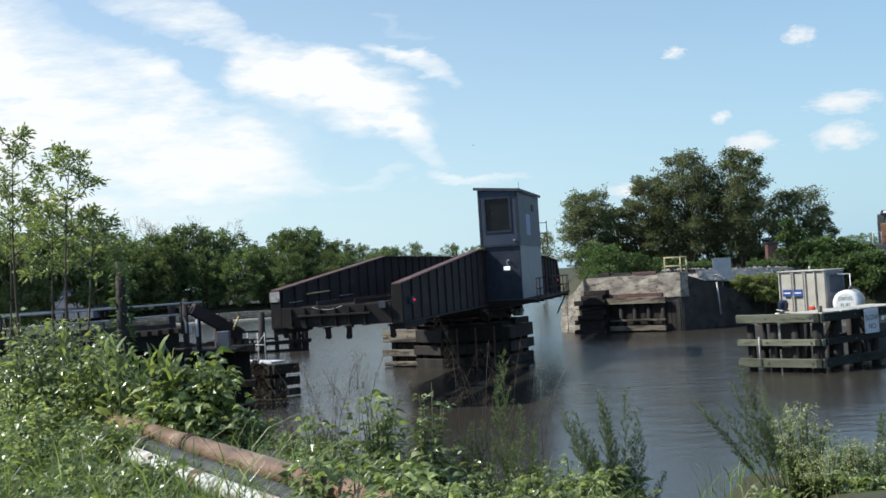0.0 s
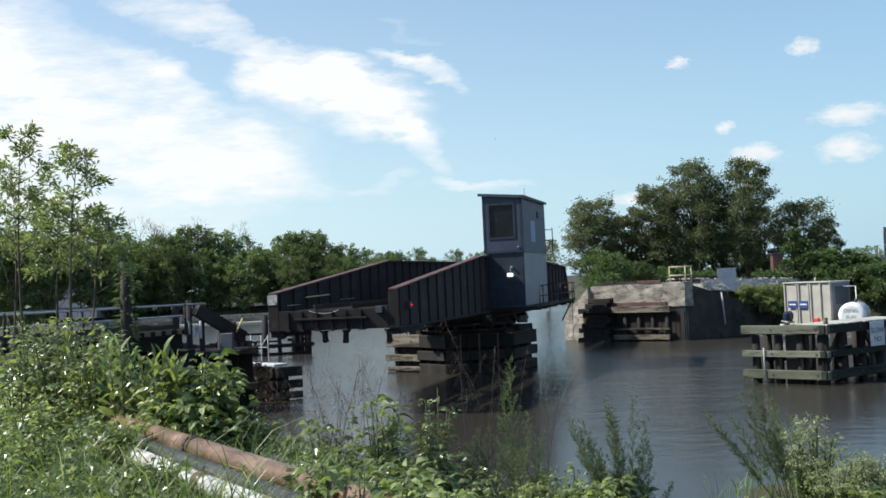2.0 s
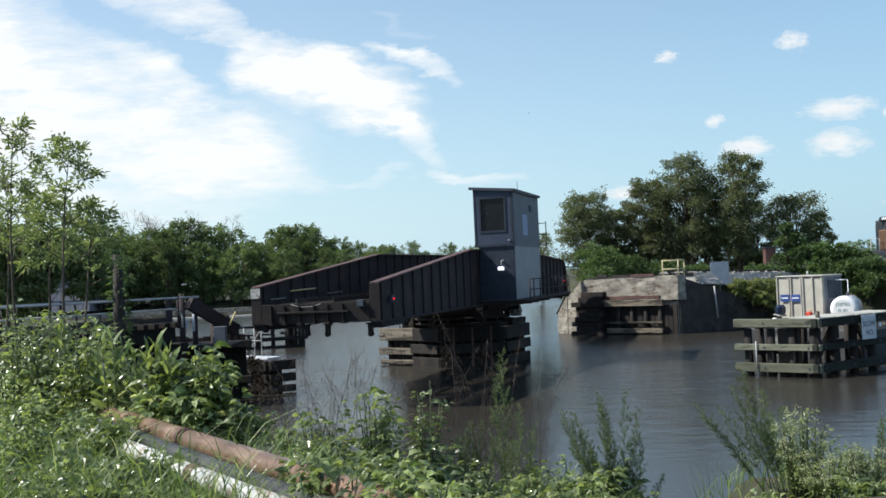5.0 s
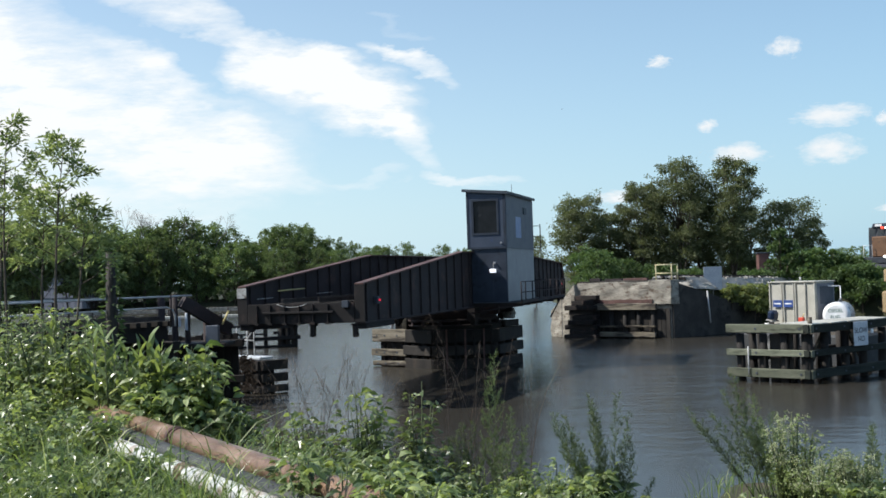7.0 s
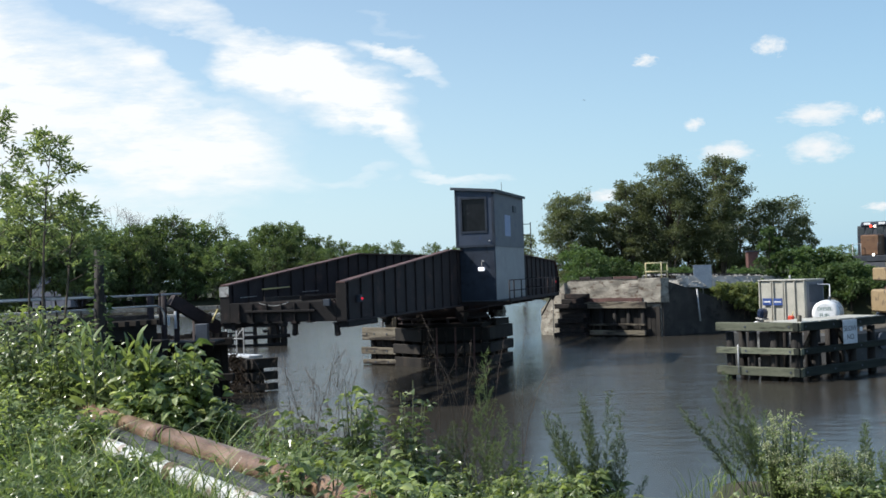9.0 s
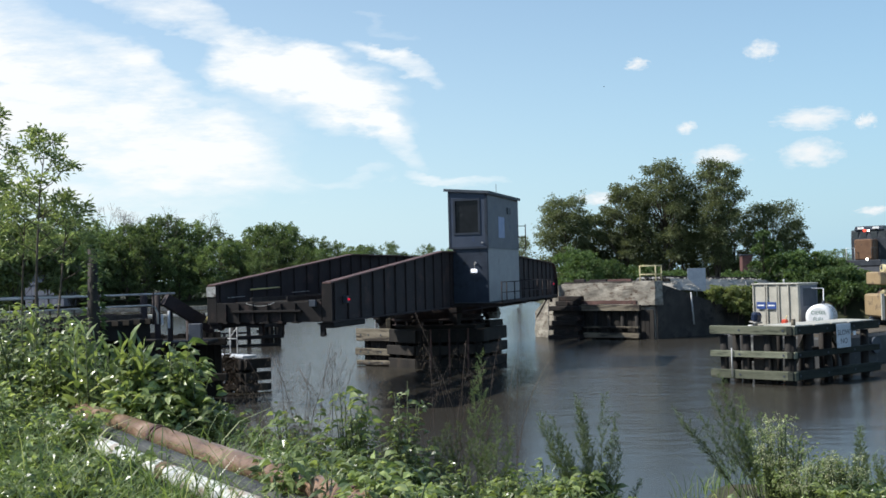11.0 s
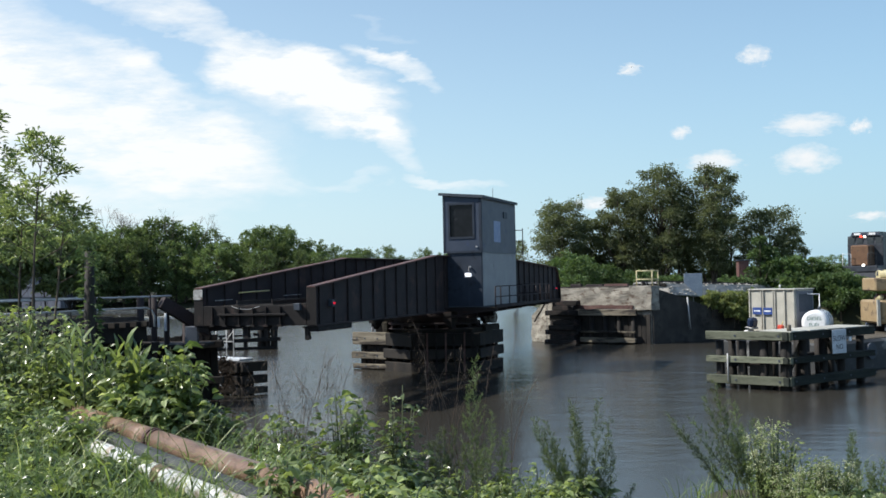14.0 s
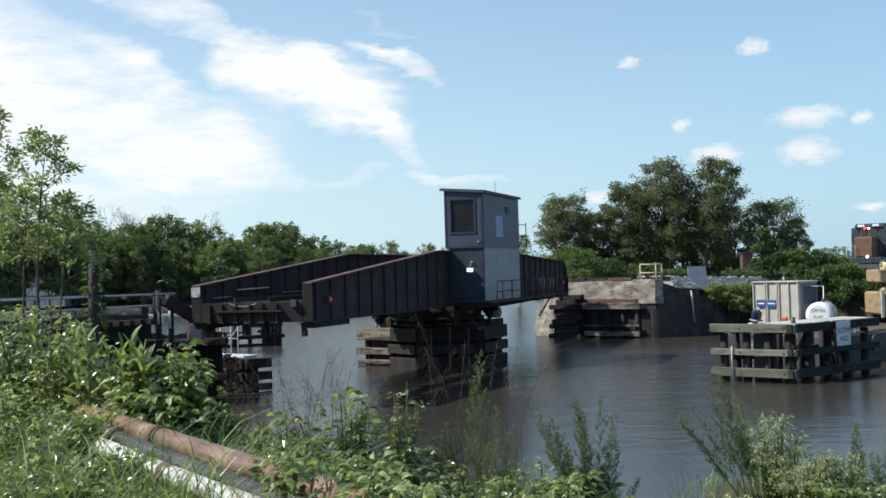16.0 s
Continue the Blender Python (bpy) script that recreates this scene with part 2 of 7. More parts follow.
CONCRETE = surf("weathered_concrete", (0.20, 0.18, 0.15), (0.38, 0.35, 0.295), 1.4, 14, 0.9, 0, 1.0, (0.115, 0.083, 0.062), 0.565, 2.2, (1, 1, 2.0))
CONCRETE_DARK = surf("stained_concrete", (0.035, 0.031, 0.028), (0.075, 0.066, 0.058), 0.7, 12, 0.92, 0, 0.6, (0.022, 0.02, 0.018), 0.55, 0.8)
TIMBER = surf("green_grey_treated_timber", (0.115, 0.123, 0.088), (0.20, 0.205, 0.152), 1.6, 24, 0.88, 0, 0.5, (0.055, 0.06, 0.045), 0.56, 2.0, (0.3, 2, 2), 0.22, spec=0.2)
# darker copy of the treated timber, with shade painted into its colour
TIMBER_SHADE = surf("algae_dark_wet_timber", (0.022, 0.026, 0.022), (0.042, 0.047, 0.038), 1.6, 24, 0.85, 0, 0.5, (0.014, 0.016, 0.013), 0.55, 2.0, (0.3, 2, 2), 0.25, spec=0.2)
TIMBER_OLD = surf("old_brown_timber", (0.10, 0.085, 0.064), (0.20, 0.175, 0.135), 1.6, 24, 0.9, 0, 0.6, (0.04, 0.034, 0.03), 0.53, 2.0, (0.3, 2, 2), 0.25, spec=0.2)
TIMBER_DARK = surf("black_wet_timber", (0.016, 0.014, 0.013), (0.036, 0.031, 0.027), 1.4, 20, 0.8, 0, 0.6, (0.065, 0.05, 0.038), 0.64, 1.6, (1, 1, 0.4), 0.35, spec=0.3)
PIPE_RUST = surf("rusty_brown_pipe", (0.15, 0.088, 0.060), (0.29, 0.180, 0.125), 2.6, 40, 0.34, 0.1, 0.4, (0.40, 0.31, 0.25), 0.63, 2.6)
PIPE_WHITE = surf("white_pipe_wrap", (0.58, 0.58, 0.56), (0.78, 0.78, 0.76), 3, 40, 0.5, 0, 0.3, (0.33, 0.24, 0.19), 0.57, 4)
PIPE_PLASTIC = surf("dull_dark_grey_plastic", (0.042, 0.044, 0.046), (0.062, 0.063, 0.064), 2, 30, 0.6, 0, 0.1, (0.10, 0.092, 0.08), 0.68, 3)
PIPE_GREY = surf("galvanised_pipe", (0.36, 0.36, 0.36), (0.50, 0.50, 0.49), 3, 40, 0.6, 0.0, 0.15, (0.22, 0.17, 0.14), 0.66, 2)
BOX_CREAM = surf("cream_painted_steel", (0.36, 0.345, 0.30), (0.44, 0.42, 0.365), 1.5, 30, 0.5, 0, 0.1, (0.22, 0.18, 0.14), 0.68, 2)
HUT_GREY = surf("grey_lilac_cladding", (0.17, 0.17, 0.20), (0.22, 0.22, 0.25), 1.2, 20, 0.6, 0, 0.1, (0.12, 0.11, 0.12), 0.6, 1)
TANK_WHITE = surf("white_tank_paint", (0.7, 0.7, 0.7), (0.8, 0.8, 0.8), 2, 30, 0.4, 0, 0.08, (0.5, 0.46, 0.4), 0.7, 2)
SIGN_WHITE = surf("weathered_white_sign", (0.5, 0.53, 0.57), (0.62, 0.64, 0.67), 2, 20, 0.6, 0, 0.05)
SIGN_BLUE = surf("blue_label", (0.03, 0.06, 0.2), (0.04, 0.08, 0.25), 4, 30, 0.5, 0, 0.0)
INK = surf("faded_black_lettering", (0.05, 0.055, 0.065), (0.08, 0.085, 0.095), 4, 30, 0.7, 0, 0.0)
INK_GREEN = surf("green_lettering", (0.06, 0.15, 0.11), (0.08, 0.19, 0.14), 4, 30, 0.6, 0, 0.0)
HULL = surf("dark_barge_hull", (0.030, 0.032, 0.034), (0.065, 0.066, 0.066), 1, 20, 0.7, 0, 0.2, (0.26, 0.26, 0.25), 0.64, 0.8)
TAN = surf("tan_machine_paint", (0.26, 0.185, 0.10), (0.36, 0.265, 0.15), 2, 30, 0.6, 0, 0.2, (0.11, 0.075, 0.05), 0.58, 2)
LOCO_BLACK = surf("dark_loco_paint", (0.025, 0.028, 0.036), (0.045, 0.05, 0.06), 2, 30, 0.5, 0, 0.1)
LOCO_ORANGE = surf("faded_orange_loco_nose", (0.12, 0.062, 0.034), (0.18, 0.095, 0.05), 2, 30, 0.6, 0, 0.1, (0.06, 0.042, 0.034), 0.6, 2)
NAVY = surf("navy_motor_cowl", (0.014, 0.022, 0.045), (0.02, 0.032, 0.065), 4, 30, 0.3, 0, 0.05)
RED_PAINT = surf("faded_red_paint", (0.5, 0.06, 0.035), (0.62, 0.10, 0.06), 4, 30, 0.5, 0, 0.05)
YELLOW = surf("yellow_tube_paint", (0.62, 0.5, 0.2), (0.75, 0.62, 0.3), 4, 30, 0.5, 0, 0.05)
BRICK_RED = surf("rust_red_cabinet", (0.095, 0.045, 0.04), (0.14, 0.07, 0.06), 3, 30, 0.8, 0, 0.2)
BARK = surf("grey_brown_bark", (0.07, 0.055, 0.042), (0.14, 0.115, 0.09), 3, 30, 0.95, 0, 0.8, stretch=(1, 1, 0.25))
BARK_PALE = surf("grey_dead_bark", (0.11, 0.10, 0.09), (0.18, 0.165, 0.15), 3, 30, 0.95, 0, 0.6, stretch=(1, 1, 0.25))
SOIL = surf("grassy_bank_soil", (0.030, 0.036, 0.016), (0.060, 0.060, 0.030), 0.6, 12, 0.95, 0, 0.8, (0.075, 0.055, 0.04), 0.6, 0.9)
BALLAST = surf("grey_ballast", (0.27, 0.26, 0.24), (0.42, 0.40, 0.37), 1.2, 22, 0.95, 0, 1.0, (0.18, 0.15, 0.12), 0.6, 1)
FAR_LEAF = leaf_mat("far_woodland_leaf", (0.068, 0.108, 0.050), (0.18, 0.235, 0.10), 0.42, 0.6)
MID_LEAF = leaf_mat("tree_leaf", (0.095, 0.118, 0.068), (0.20, 0.22, 0.125), 0.45, 0.6)
SLOPE_LEAF = leaf_mat("sunny_slope_leaf", (0.15, 0.18, 0.075), (0.30, 0.33, 0.145), 0.5, 0.55)
BUSH_LEAF = leaf_mat("bank_bush_leaf", (0.062, 0.105, 0.040), (0.13, 0.19, 0.074), 0.36, 0.55)
SAP_LEAF = leaf_mat("sapling_leaf", (0.12, 0.165, 0.072), (0.27, 0.315, 0.155), 0.48, 0.35, None, 0.5)
WEED_LEAF = leaf_mat("weed_leaf", (0.050, 0.085, 0.031), (0.33, 0.395, 0.15), 0.40, 0.29, (0.58, 0.62, 0.40), 0.7)
FERN_LEAF = leaf_mat("feathery_weed_leaf", (0.075, 0.105, 0.052), (0.165, 0.21, 0.10), 0.4, 0.6)
GRASS = leaf_mat("long_grass", (0.055, 0.095, 0.028), (0.21, 0.275, 0.09), 0.42, 0.32, (0.46, 0.47, 0.28), 0.4)
STRAW = leaf_mat("dry_grass_stalk", (0.045, 0.033, 0.028), (0.17, 0.125, 0.10), 0.2, 0.6)
TWIG = leaf_mat("brown_vine_tangle", (0.016, 0.013, 0.010), (0.055, 0.038, 0.028), 0.1, 0.8)
PALE_BLOOM = leaf_mat("pale_green_bloom", (0.09, 0.135, 0.042), (0.235, 0.285, 0.105), 0.35, 0.6, (0.52, 0.53, 0.33))
BLOSSOM = leaf_mat("cream_blossom", (0.42, 0.44, 0.27), (0.70, 0.69, 0.52), 0.3, 0.7)
WATER = water_mat()


# ---- mesh helpers ----
def part(name, bm, material, parent=None, label=""):
    """Links a bmesh as one mesh object under a thing or part."""
    me = bpy.data.meshes.new(name)
    bm.to_mesh(me)
    bm.free()
    me.materials.append(material)
    ob = new(name, me)
    ob.parent = parent
    if label:
        tagged(ob, label)
    return ob


def again(ob, m, parent=None):
    """Another object on the same mesh."""
    o = new(ob.name.split(".")[0], ob.data)
    o.parent = parent or ob.parent
    o.matrix_basis = m
    return o


def thing(name, m, label, category, group="", kind=""):
    e = new(name)
    e.empty_display_size = 0.2
    e.matrix_basis = m
    return tagged(e, label, category, group, kind)


def bx(bm, x0, x1, y0, y1, z0, z1, m=None):
    vs = [Vector((x, y, z)) for z in (z0, z1) for y in (y0, y1) for x in (x0, x1)]
    v = [bm.verts.new(m @ p if m else p) for p in vs]
    for f in ((0, 2, 3, 1), (4, 5, 7, 6), (0, 1, 5, 4), (2, 6, 7, 3), (0, 4, 6, 2), (1, 3, 7, 5)):
        bm.faces.new([v[i] for i in f])
    return v


def box(x0, x1, y0, y1, z0, z1, bevel=0.0, m=None):
    bm = bmesh.new()
    bx(bm, x0, x1, y0, y1, z0, z1, m)
    if bevel:
        bmesh.ops.bevel(bm, geom=bm.edges[:], offset=bevel, segments=1, affect="EDGES", profile=0.5)
    return bm


def rod(bm, a, b, r0, r1=None, n=8, caps=True):
    """A round bar from a to b."""
    a, b = Vector(a), Vector(b)
    r1 = r0 if r1 is None else r1
    q = (b - a).to_track_quat("Z", "Y")
    rings = []
    for p, r in ((a, r0), (b, r1)):
        rings.append([bm.verts.new(p + q @ Vector((r * math.cos(2 * math.pi * i / n), r * math.sin(2 * math.pi * i / n), 0))) for i in range(n)])
    for i in range(n):
        f = bm.faces.new((rings[0][i], rings[0][(i + 1) % n], rings[1][(i + 1) % n], rings[1][i]))
        f.smooth = True
    if caps:
        bm.faces.new(rings[0][::-1])
        bm.faces.new(rings[1])


def tube(bm, pts, radii, n=8):
    """A round tube along points, in one skin."""
    pts = [Vector(p) for p in pts]
    rings = []
    for k, p in enumerate(pts):
        d = pts[min(k + 1, len(pts) - 1)] - pts[max(k - 1, 0)]
        q = d.to_track_quat("Z", "Y")
        r = radii[k] if isinstance(radii, (list, tuple)) else radii
        rings.append([bm.verts.new(p + q @ Vector((r * math.cos(2 * math.pi * i / n), r * math.sin(2 * math.pi * i / n), 0))) for i in range(n)])
    for a, b in zip(rings, rings[1:]):
        # match the starts of both rings
        s = min(range(n), key=lambda j: (b[j].co - a[0].co).length)
        for i in range(n):
            f = bm.faces.new((a[i], a[(i + 1) % n], b[(i + 1 + s) % n], b[(i + s) % n]))
            f.smooth = True
    bm.faces.new(rings[0][::-1])
    bm.faces.new(rings[-1])


def prism(pts, y0, y1):
    """An outline in x and z, drawn out from y0 to y1."""
    bm = bmesh.new()
    a = [bm.verts.new((x, y0, z)) for x, z in pts]
    b = [bm.verts.new((x, y1, z)) for x, z in pts]
    n = len(pts)
    bm.faces.new(a)
    bm.faces.new(b[::-1])
    for i in range(n):
        bm.faces.new((a[i], b[i], b[(i + 1) % n], a[(i + 1) % n]))
    bmesh.ops.recalc_face_normals(bm, faces=bm.faces[:])
    return bm


def slab(pts, z0, z1):
    """An outline in x and y, drawn up from z0 to z1 (z1 may be a function of x and y)."""
    bm = bmesh.new()
    top = z1 if callable(z1) else (lambda x, y: z1)
    a = [bm.verts.new((x, y, z0)) for x, y in pts]
    b = [bm.verts.new((x, y, top(x, y))) for x, y in pts]
    n = len(pts)
    bm.faces.new(a[::-1])
    bm.faces.new(b)
    for i in range(n):
        bm.faces.new((a[i], a[(i + 1) % n], b[(i + 1) % n], b[i]))
    bmesh.ops.recalc_face_normals(bm, faces=bm.faces[:])
    return bm


def mesh_part(name, verts, faces, material, parent=None, label="", smooth=False):
    me = bpy.data.meshes.new(name)
    me.from_pydata(verts, [], faces)
    me.materials.append(material)
    if smooth:
        me.polygons.foreach_set("use_smooth", [True] * len(me.polygons))
    ob = new(name, me)
    ob.parent = parent
    if label:
        tagged(ob, label)
    return ob


def unit(a):
    return a / np.maximum(np.linalg.norm(a, axis=1, keepdims=True), 1e-9)


def leaves(pos, axis, length, width, rng, droop=0.25, fold=0.25, near=False):
    """Vertices and faces of many leaves: each a folded blade from its stalk along its axis."""
    n = len(pos)
    axis = unit(axis)
    side = unit(np.cross(axis, unit(rng.normal(size=(n, 3)) * 0.6 + np.array([0, 0, 1.0]))))
    up = np.cross(side, axis)
    L, W = np.reshape(length * np.ones(n), (n, 1)), np.reshape(width * np.ones(n), (n, 1))
    down = np.array([0, 0, -1.0])
    if near:
        mid = pos + axis * L * 0.5 + up * L * 0.06
        tip = pos + axis * L + down * L * droop
        rows = [pos, pos + axis * L * 0.3 - side * W * 0.42 + up * W * fold, pos + axis * L * 0.3 + side * W * 0.42 + up * W * fold, mid,
                pos + axis * L * 0.68 - side * W * 0.36 + up * W * fold + down * L * droop * 0.4, pos + axis * L * 0.68 + side * W * 0.36 + up * W * fold + down * L * droop * 0.4, tip]
        f = np.array([(0, 3, 1), (0, 2, 3), (1, 3, 4), (2, 5, 3), (3, 6, 4), (3, 5, 6)])
    else:
        tip = pos + axis * L + down * L * droop
        rows = [pos, pos + axis * L * 0.45 - side * W * 0.5 + up * W * fold, tip, pos + axis * L * 0.45 + side * W * 0.5 + up * W * fold]
        f = np.array([(0, 2, 1), (0, 3, 2)])
    k = len(rows)
    v = np.stack(rows, 1).reshape(-1, 3)
    faces = (np.arange(n)[:, None, None] * k + f[None]).reshape(-1, 3)
    return v, faces


def blades(base, height, lean, width, rng, seg=4):
    """Vertices and faces of grass blades that bend over."""
    n = len(base)
    ang = rng.uniform(0, 2 * math.pi, n)
    out = np.stack([np.cos(ang), np.sin(ang), np.zeros(n)], 1)
    side = np.stack([-np.sin(ang + 0.6), np.cos(ang + 0.6), np.zeros(n)], 1)
    rows = []
    for k in range(seg + 1):
        s = k / seg
        p = base + out * (lean * s ** 2.2)[:, None] * height[:, None] + np.array([0, 0, 1.0]) * (height * (s - 0.35 * lean * s ** 3))[:, None]
        w = width[:, None] * (1 - s) ** 0.7 + 0.0006
        rows += [p - side * w, p + side * w]
    v = np.stack(rows, 1).reshape(-1, 3)
    f = np.array([(2 * k, 2 * k + 1, 2 * k + 3, 2 * k + 2) for k in range(seg)])
    faces = (np.arange(n)[:, None, None] * (2 * seg + 2) + f[None]).reshape(-1, 4)
    return v, faces


# ---- ground and water ----
def smooth(a, b, x):
    t = min(max((x - a) / (b - a), 0.0), 1.0)
    return t * t * (3 - 2 * t)


def near_shore(x):
    """The waterline of the bank on which the camera stands."""
    return 15.5 + 6.0 * smooth(0, 4, -x) + 1.15 * max(0.0, -x - 4.0) + 3.5 * min(max(0.0, -x - 11.5), 8.0) + 0.05 * max(x, 0) + 0.3 * math.sin(x * 0.7)


def land(x, y):
    """The height of the ground."""
    s = near_shore(x)
    nearby = 3.12 - 0.67 * smooth(s - 9, s - 4.5, y) - 4.3 * smooth(s - 4, s + 1, y) + 0.03 * math.sin(x * 1.3 + y) + 0.03 * math.sin(y * 2.1 - x)
    nearby -= 1.3 * math.exp(-((x - 2.08) / 0.45) ** 2) * smooth(7.4, 9.4, y)
    far_left = -1.8 + 3.6 * smooth(186, 196, y - 0.06 * x)
    shore = 13.5 + (y - 77) * 0.012
    right = -1.8 + 5.2 * smooth(shore - 1.0, shore + 3.5, x) * smooth(77.5, 80.5, y + 0.15 * max(0, 22 - x))
    right = max(right, -1.8 + 5.0 * smooth(31, 36, x) * smooth(62, 72, y))
    return max(nearby, far_left, right, -1.8) + 0.06 * noise.noise(Vector((x * 0.8, y * 0.8, 0)))


def build_ground():
    def ticks(lo, hi, stops):
        out, v = [], lo
        while v < hi:
            out.append(v)
            step = next(s for lim, s in stops if abs(v) < lim)
            v += step
        return out + [hi]
    xs = ticks(-3000, 3000, ((14, 0.7), (45, 1.5), (130, 5), (400, 30), (1e9, 260)))
    ys = ticks(-600, 4000, ((24, 0.6), (100, 1.5), (215, 4), (400, 30), (1e9, 260)))
    verts = [(x, y, land(x, y)) for y in ys for x in xs]
    w = len(xs)
    faces = [(j * w + i, j * w + i + 1, (j + 1) * w + i + 1, (j + 1) * w + i) for j in range(len(ys) - 1) for i in range(w - 1)]
    tagged(mesh_part("ground", verts, faces, SOIL, smooth=True), "grassy brown river bank and flat land", "ground", kind="structure")


def build_water():
    verts = [(-3000, 4, 0), (3000, 4, 0), (3000, 260, 0), (-3000, 260, 0)]
    tagged(mesh_part("water", verts, [(0, 1, 2, 3)], WATER), "rippled brown tidal river reflecting the sky", "water", kind="structure")


build_ground()
build_water()


# ---- the swing bridge ----
PIVOT = (-0.38, 58.0)
ARM, HALF, Z_LOW, Z_END, Z_TOP, KNEE = 19.75, 2.40, 3.30, 4.68, 6.01, 6.35


BACK = [(-ARM, 4.41), (-ARM + 0.12, 4.68), (-ARM + 0.3, 4.97), (-ARM + 0.6, 5.33), (-ARM + 1.0, 5.51), (-KNEE, Z_TOP)]


def girder_top(u):
    a = abs(u)
    if u < -KNEE:
        return 6.01 - 0.5 * (a - KNEE) / (ARM - 1.0 - KNEE) - 1.1 * max(0.0, a - ARM + 1.0) ** 2
    return Z_TOP if a <= KNEE else Z_TOP + (Z_END - Z_TOP) * (a - KNEE) / (ARM - KNEE)


def build_bridge():
    br = thing("swing_bridge", pose(*PIVOT, 0, 0, 0, -103.4), "rusty black plate-girder railway swing bridge turning on its pier", "bridge")
    outline = [(-ARM, Z_LOW), (ARM, Z_LOW), (ARM, Z_END), (KNEE, Z_TOP)] + BACK[::-1]
    stiff = {}
    for side in (1, -1):
        v = side * HALF
        g = part("girder", prism(outline, v - 0.015, v + 0.015), STEEL, br, "riveted black girder web streaked with rust")
        bm = bmesh.new()
        path = BACK + [(KNEE, Z_TOP), (ARM + 0.05, Z_END)]
        for (a, za), (b, zb) in zip(path, path[1:]):
            c = [bm.verts.new((x, v + s * 0.17, z + dz)) for dz in (0.004, 0.055) for x, z in ((a, za), (b, zb)) for s in (-1, 1)]
            for f in ((0, 1, 3, 2), (4, 6, 7, 5), (0, 4, 5, 1), (2, 3, 7, 6), (0, 2, 6, 4), (1, 5, 7, 3)):
                bm.faces.new([c[i] for i in f])
        part("top_flange", bm, FLANGE, g, "rust-red top flange")
        part("bottom_flange", box(-ARM, ARM, v - 0.22, v + 0.22, Z_LOW - 0.06, Z_LOW - 0.004), STEEL, g)
        for e in (-1, 1):
            part("end_plate", box(e * ARM - 0.02, e * ARM + 0.02, v - 0.2, v + 0.2, Z_LOW, Z_END if e > 0 else 4.41, 0, pose(e * 0.022, 0, 0)), NEAR_BLACK, g)
        # pale patch on the end of one girder
        if side == -1:
            part("end_patch", box(ARM + 0.05, ARM + 0.07, v - 0.21, v + 0.19, Z_END - 0.40, Z_END - 0.02, 0.005), PALE_STEEL, g, "flaking pale painted end plate")
        n = 31
        for k in range(n):
            u = -ARM + 0.5 + k * (2 * ARM - 1.0) / (n - 1)
            h = round(girder_top(u) - Z_LOW, 2) - 0.02
            for s in (1, -1):
                if h not in stiff:
                    bm = bmesh.new()
                    bx(bm, -0.012, 0.012, 0, 0.07, 0, h)
                    bx(bm, -0.08, 0.0, 0.0, 0.02, 0, h)
                    stiff[h] = part("stiffener", bm, STEEL, g)
                    o = stiff[h]
                else:
                    o = again(stiff[h], Matrix(), g)
                o.matrix_basis = pose(u, v + s * 0.017, Z_LOW, 0, 0, 0 if s == 1 else 180)
    # floor
    fb = None
    for k in range(13):
        u = -ARM + 0.35 + k * (2 * ARM - 0.7) / 12
        if fb is None:
            bm = bmesh.new()
            bx(bm, -0.012, 0.012, -HALF + 0.02, HALF - 0.02, 0, 0.5)
            bx(bm, -0.14, 0.14, -HALF + 0.02, HALF - 0.02, 0.5, 0.53)
            bx(bm, -0.14, 0.14, -HALF + 0.02, HALF - 0.02, -0.03, 0.0)
            fb = part("floor_beam", bm, STEEL, br)
            fb.matrix_basis = pose(u, 0, Z_LOW)
        else:
            again(fb, pose(u, 0, Z_LOW))
    for s in (-1, 1):
        part("stringer", box(-ARM, ARM, s * 0.9 - 0.08, s * 0.9 + 0.08, Z_LOW + 0.06, Z_LOW + 0.52), STEEL, br)
        bm = bmesh.new()
        bx(bm, -ARM, ARM, s * 0.75 - 0.07, s * 0.75 + 0.07, 4.06, 4.08)
        bx(bm, -ARM, ARM, s * 0.75 - 0.012, s * 0.75 + 0.012, 4.08, 4.18)
        bx(bm, -ARM, ARM, s * 0.75 - 0.035, s * 0.75 + 0.035, 4.18, 4.22)
        part("rail", bm, RAIL, br)
    tie = None
    for k in range(70):
        u = -ARM + 0.3 + k * (2 * ARM - 0.6) / 69
        m = pose(u, 0, 3.84, 0, 0, 0.8 * math.sin(k * 7.1))
        if tie is None:
            tie = part("tie", box(-0.11, 0.11, -1.5, 1.5, 0, 0.21, 0.01), TIE, br)
            tie.matrix_basis = m
        else:
            again(tie, m)
    # end lugs and wedges under both ends
    for e in (-1, 1):
        for v, drop, tilt in ((-2.15, 0.25, 0), (-0.45, 0.44, 5), (0.42, 0.47, -4), (2.1, 0.5, 3)):
            bm = bmesh.new()
            bx(bm, -0.14, 0.14, -0.14, 0.14, -0.06, 0)
            bx(bm, -0.08, 0.08, -0.085, 0.085, -drop + 0.08, -0.01)
            bmesh.ops.bevel(bm, geom=bm.edges[:], offset=0.01, segments=1, affect="EDGES")
            rod(bm, (-0.09, 0, -drop + 0.08), (0.09, 0, -drop + 0.08), 0.1, 0.1, 10)
            o = part("end_lug", bm, NEAR_BLACK, br)
            o.matrix_basis = pose(e * (ARM - 0.2), v, Z_LOW - 0.06, tilt)
        part("end_beam", box(e * ARM - 0.05, e * ARM + 0.05, -2.18, 2.18, Z_LOW - 0.02, 4.03, 0.01), NEAR_BLACK, br, "near-black end cross beam")
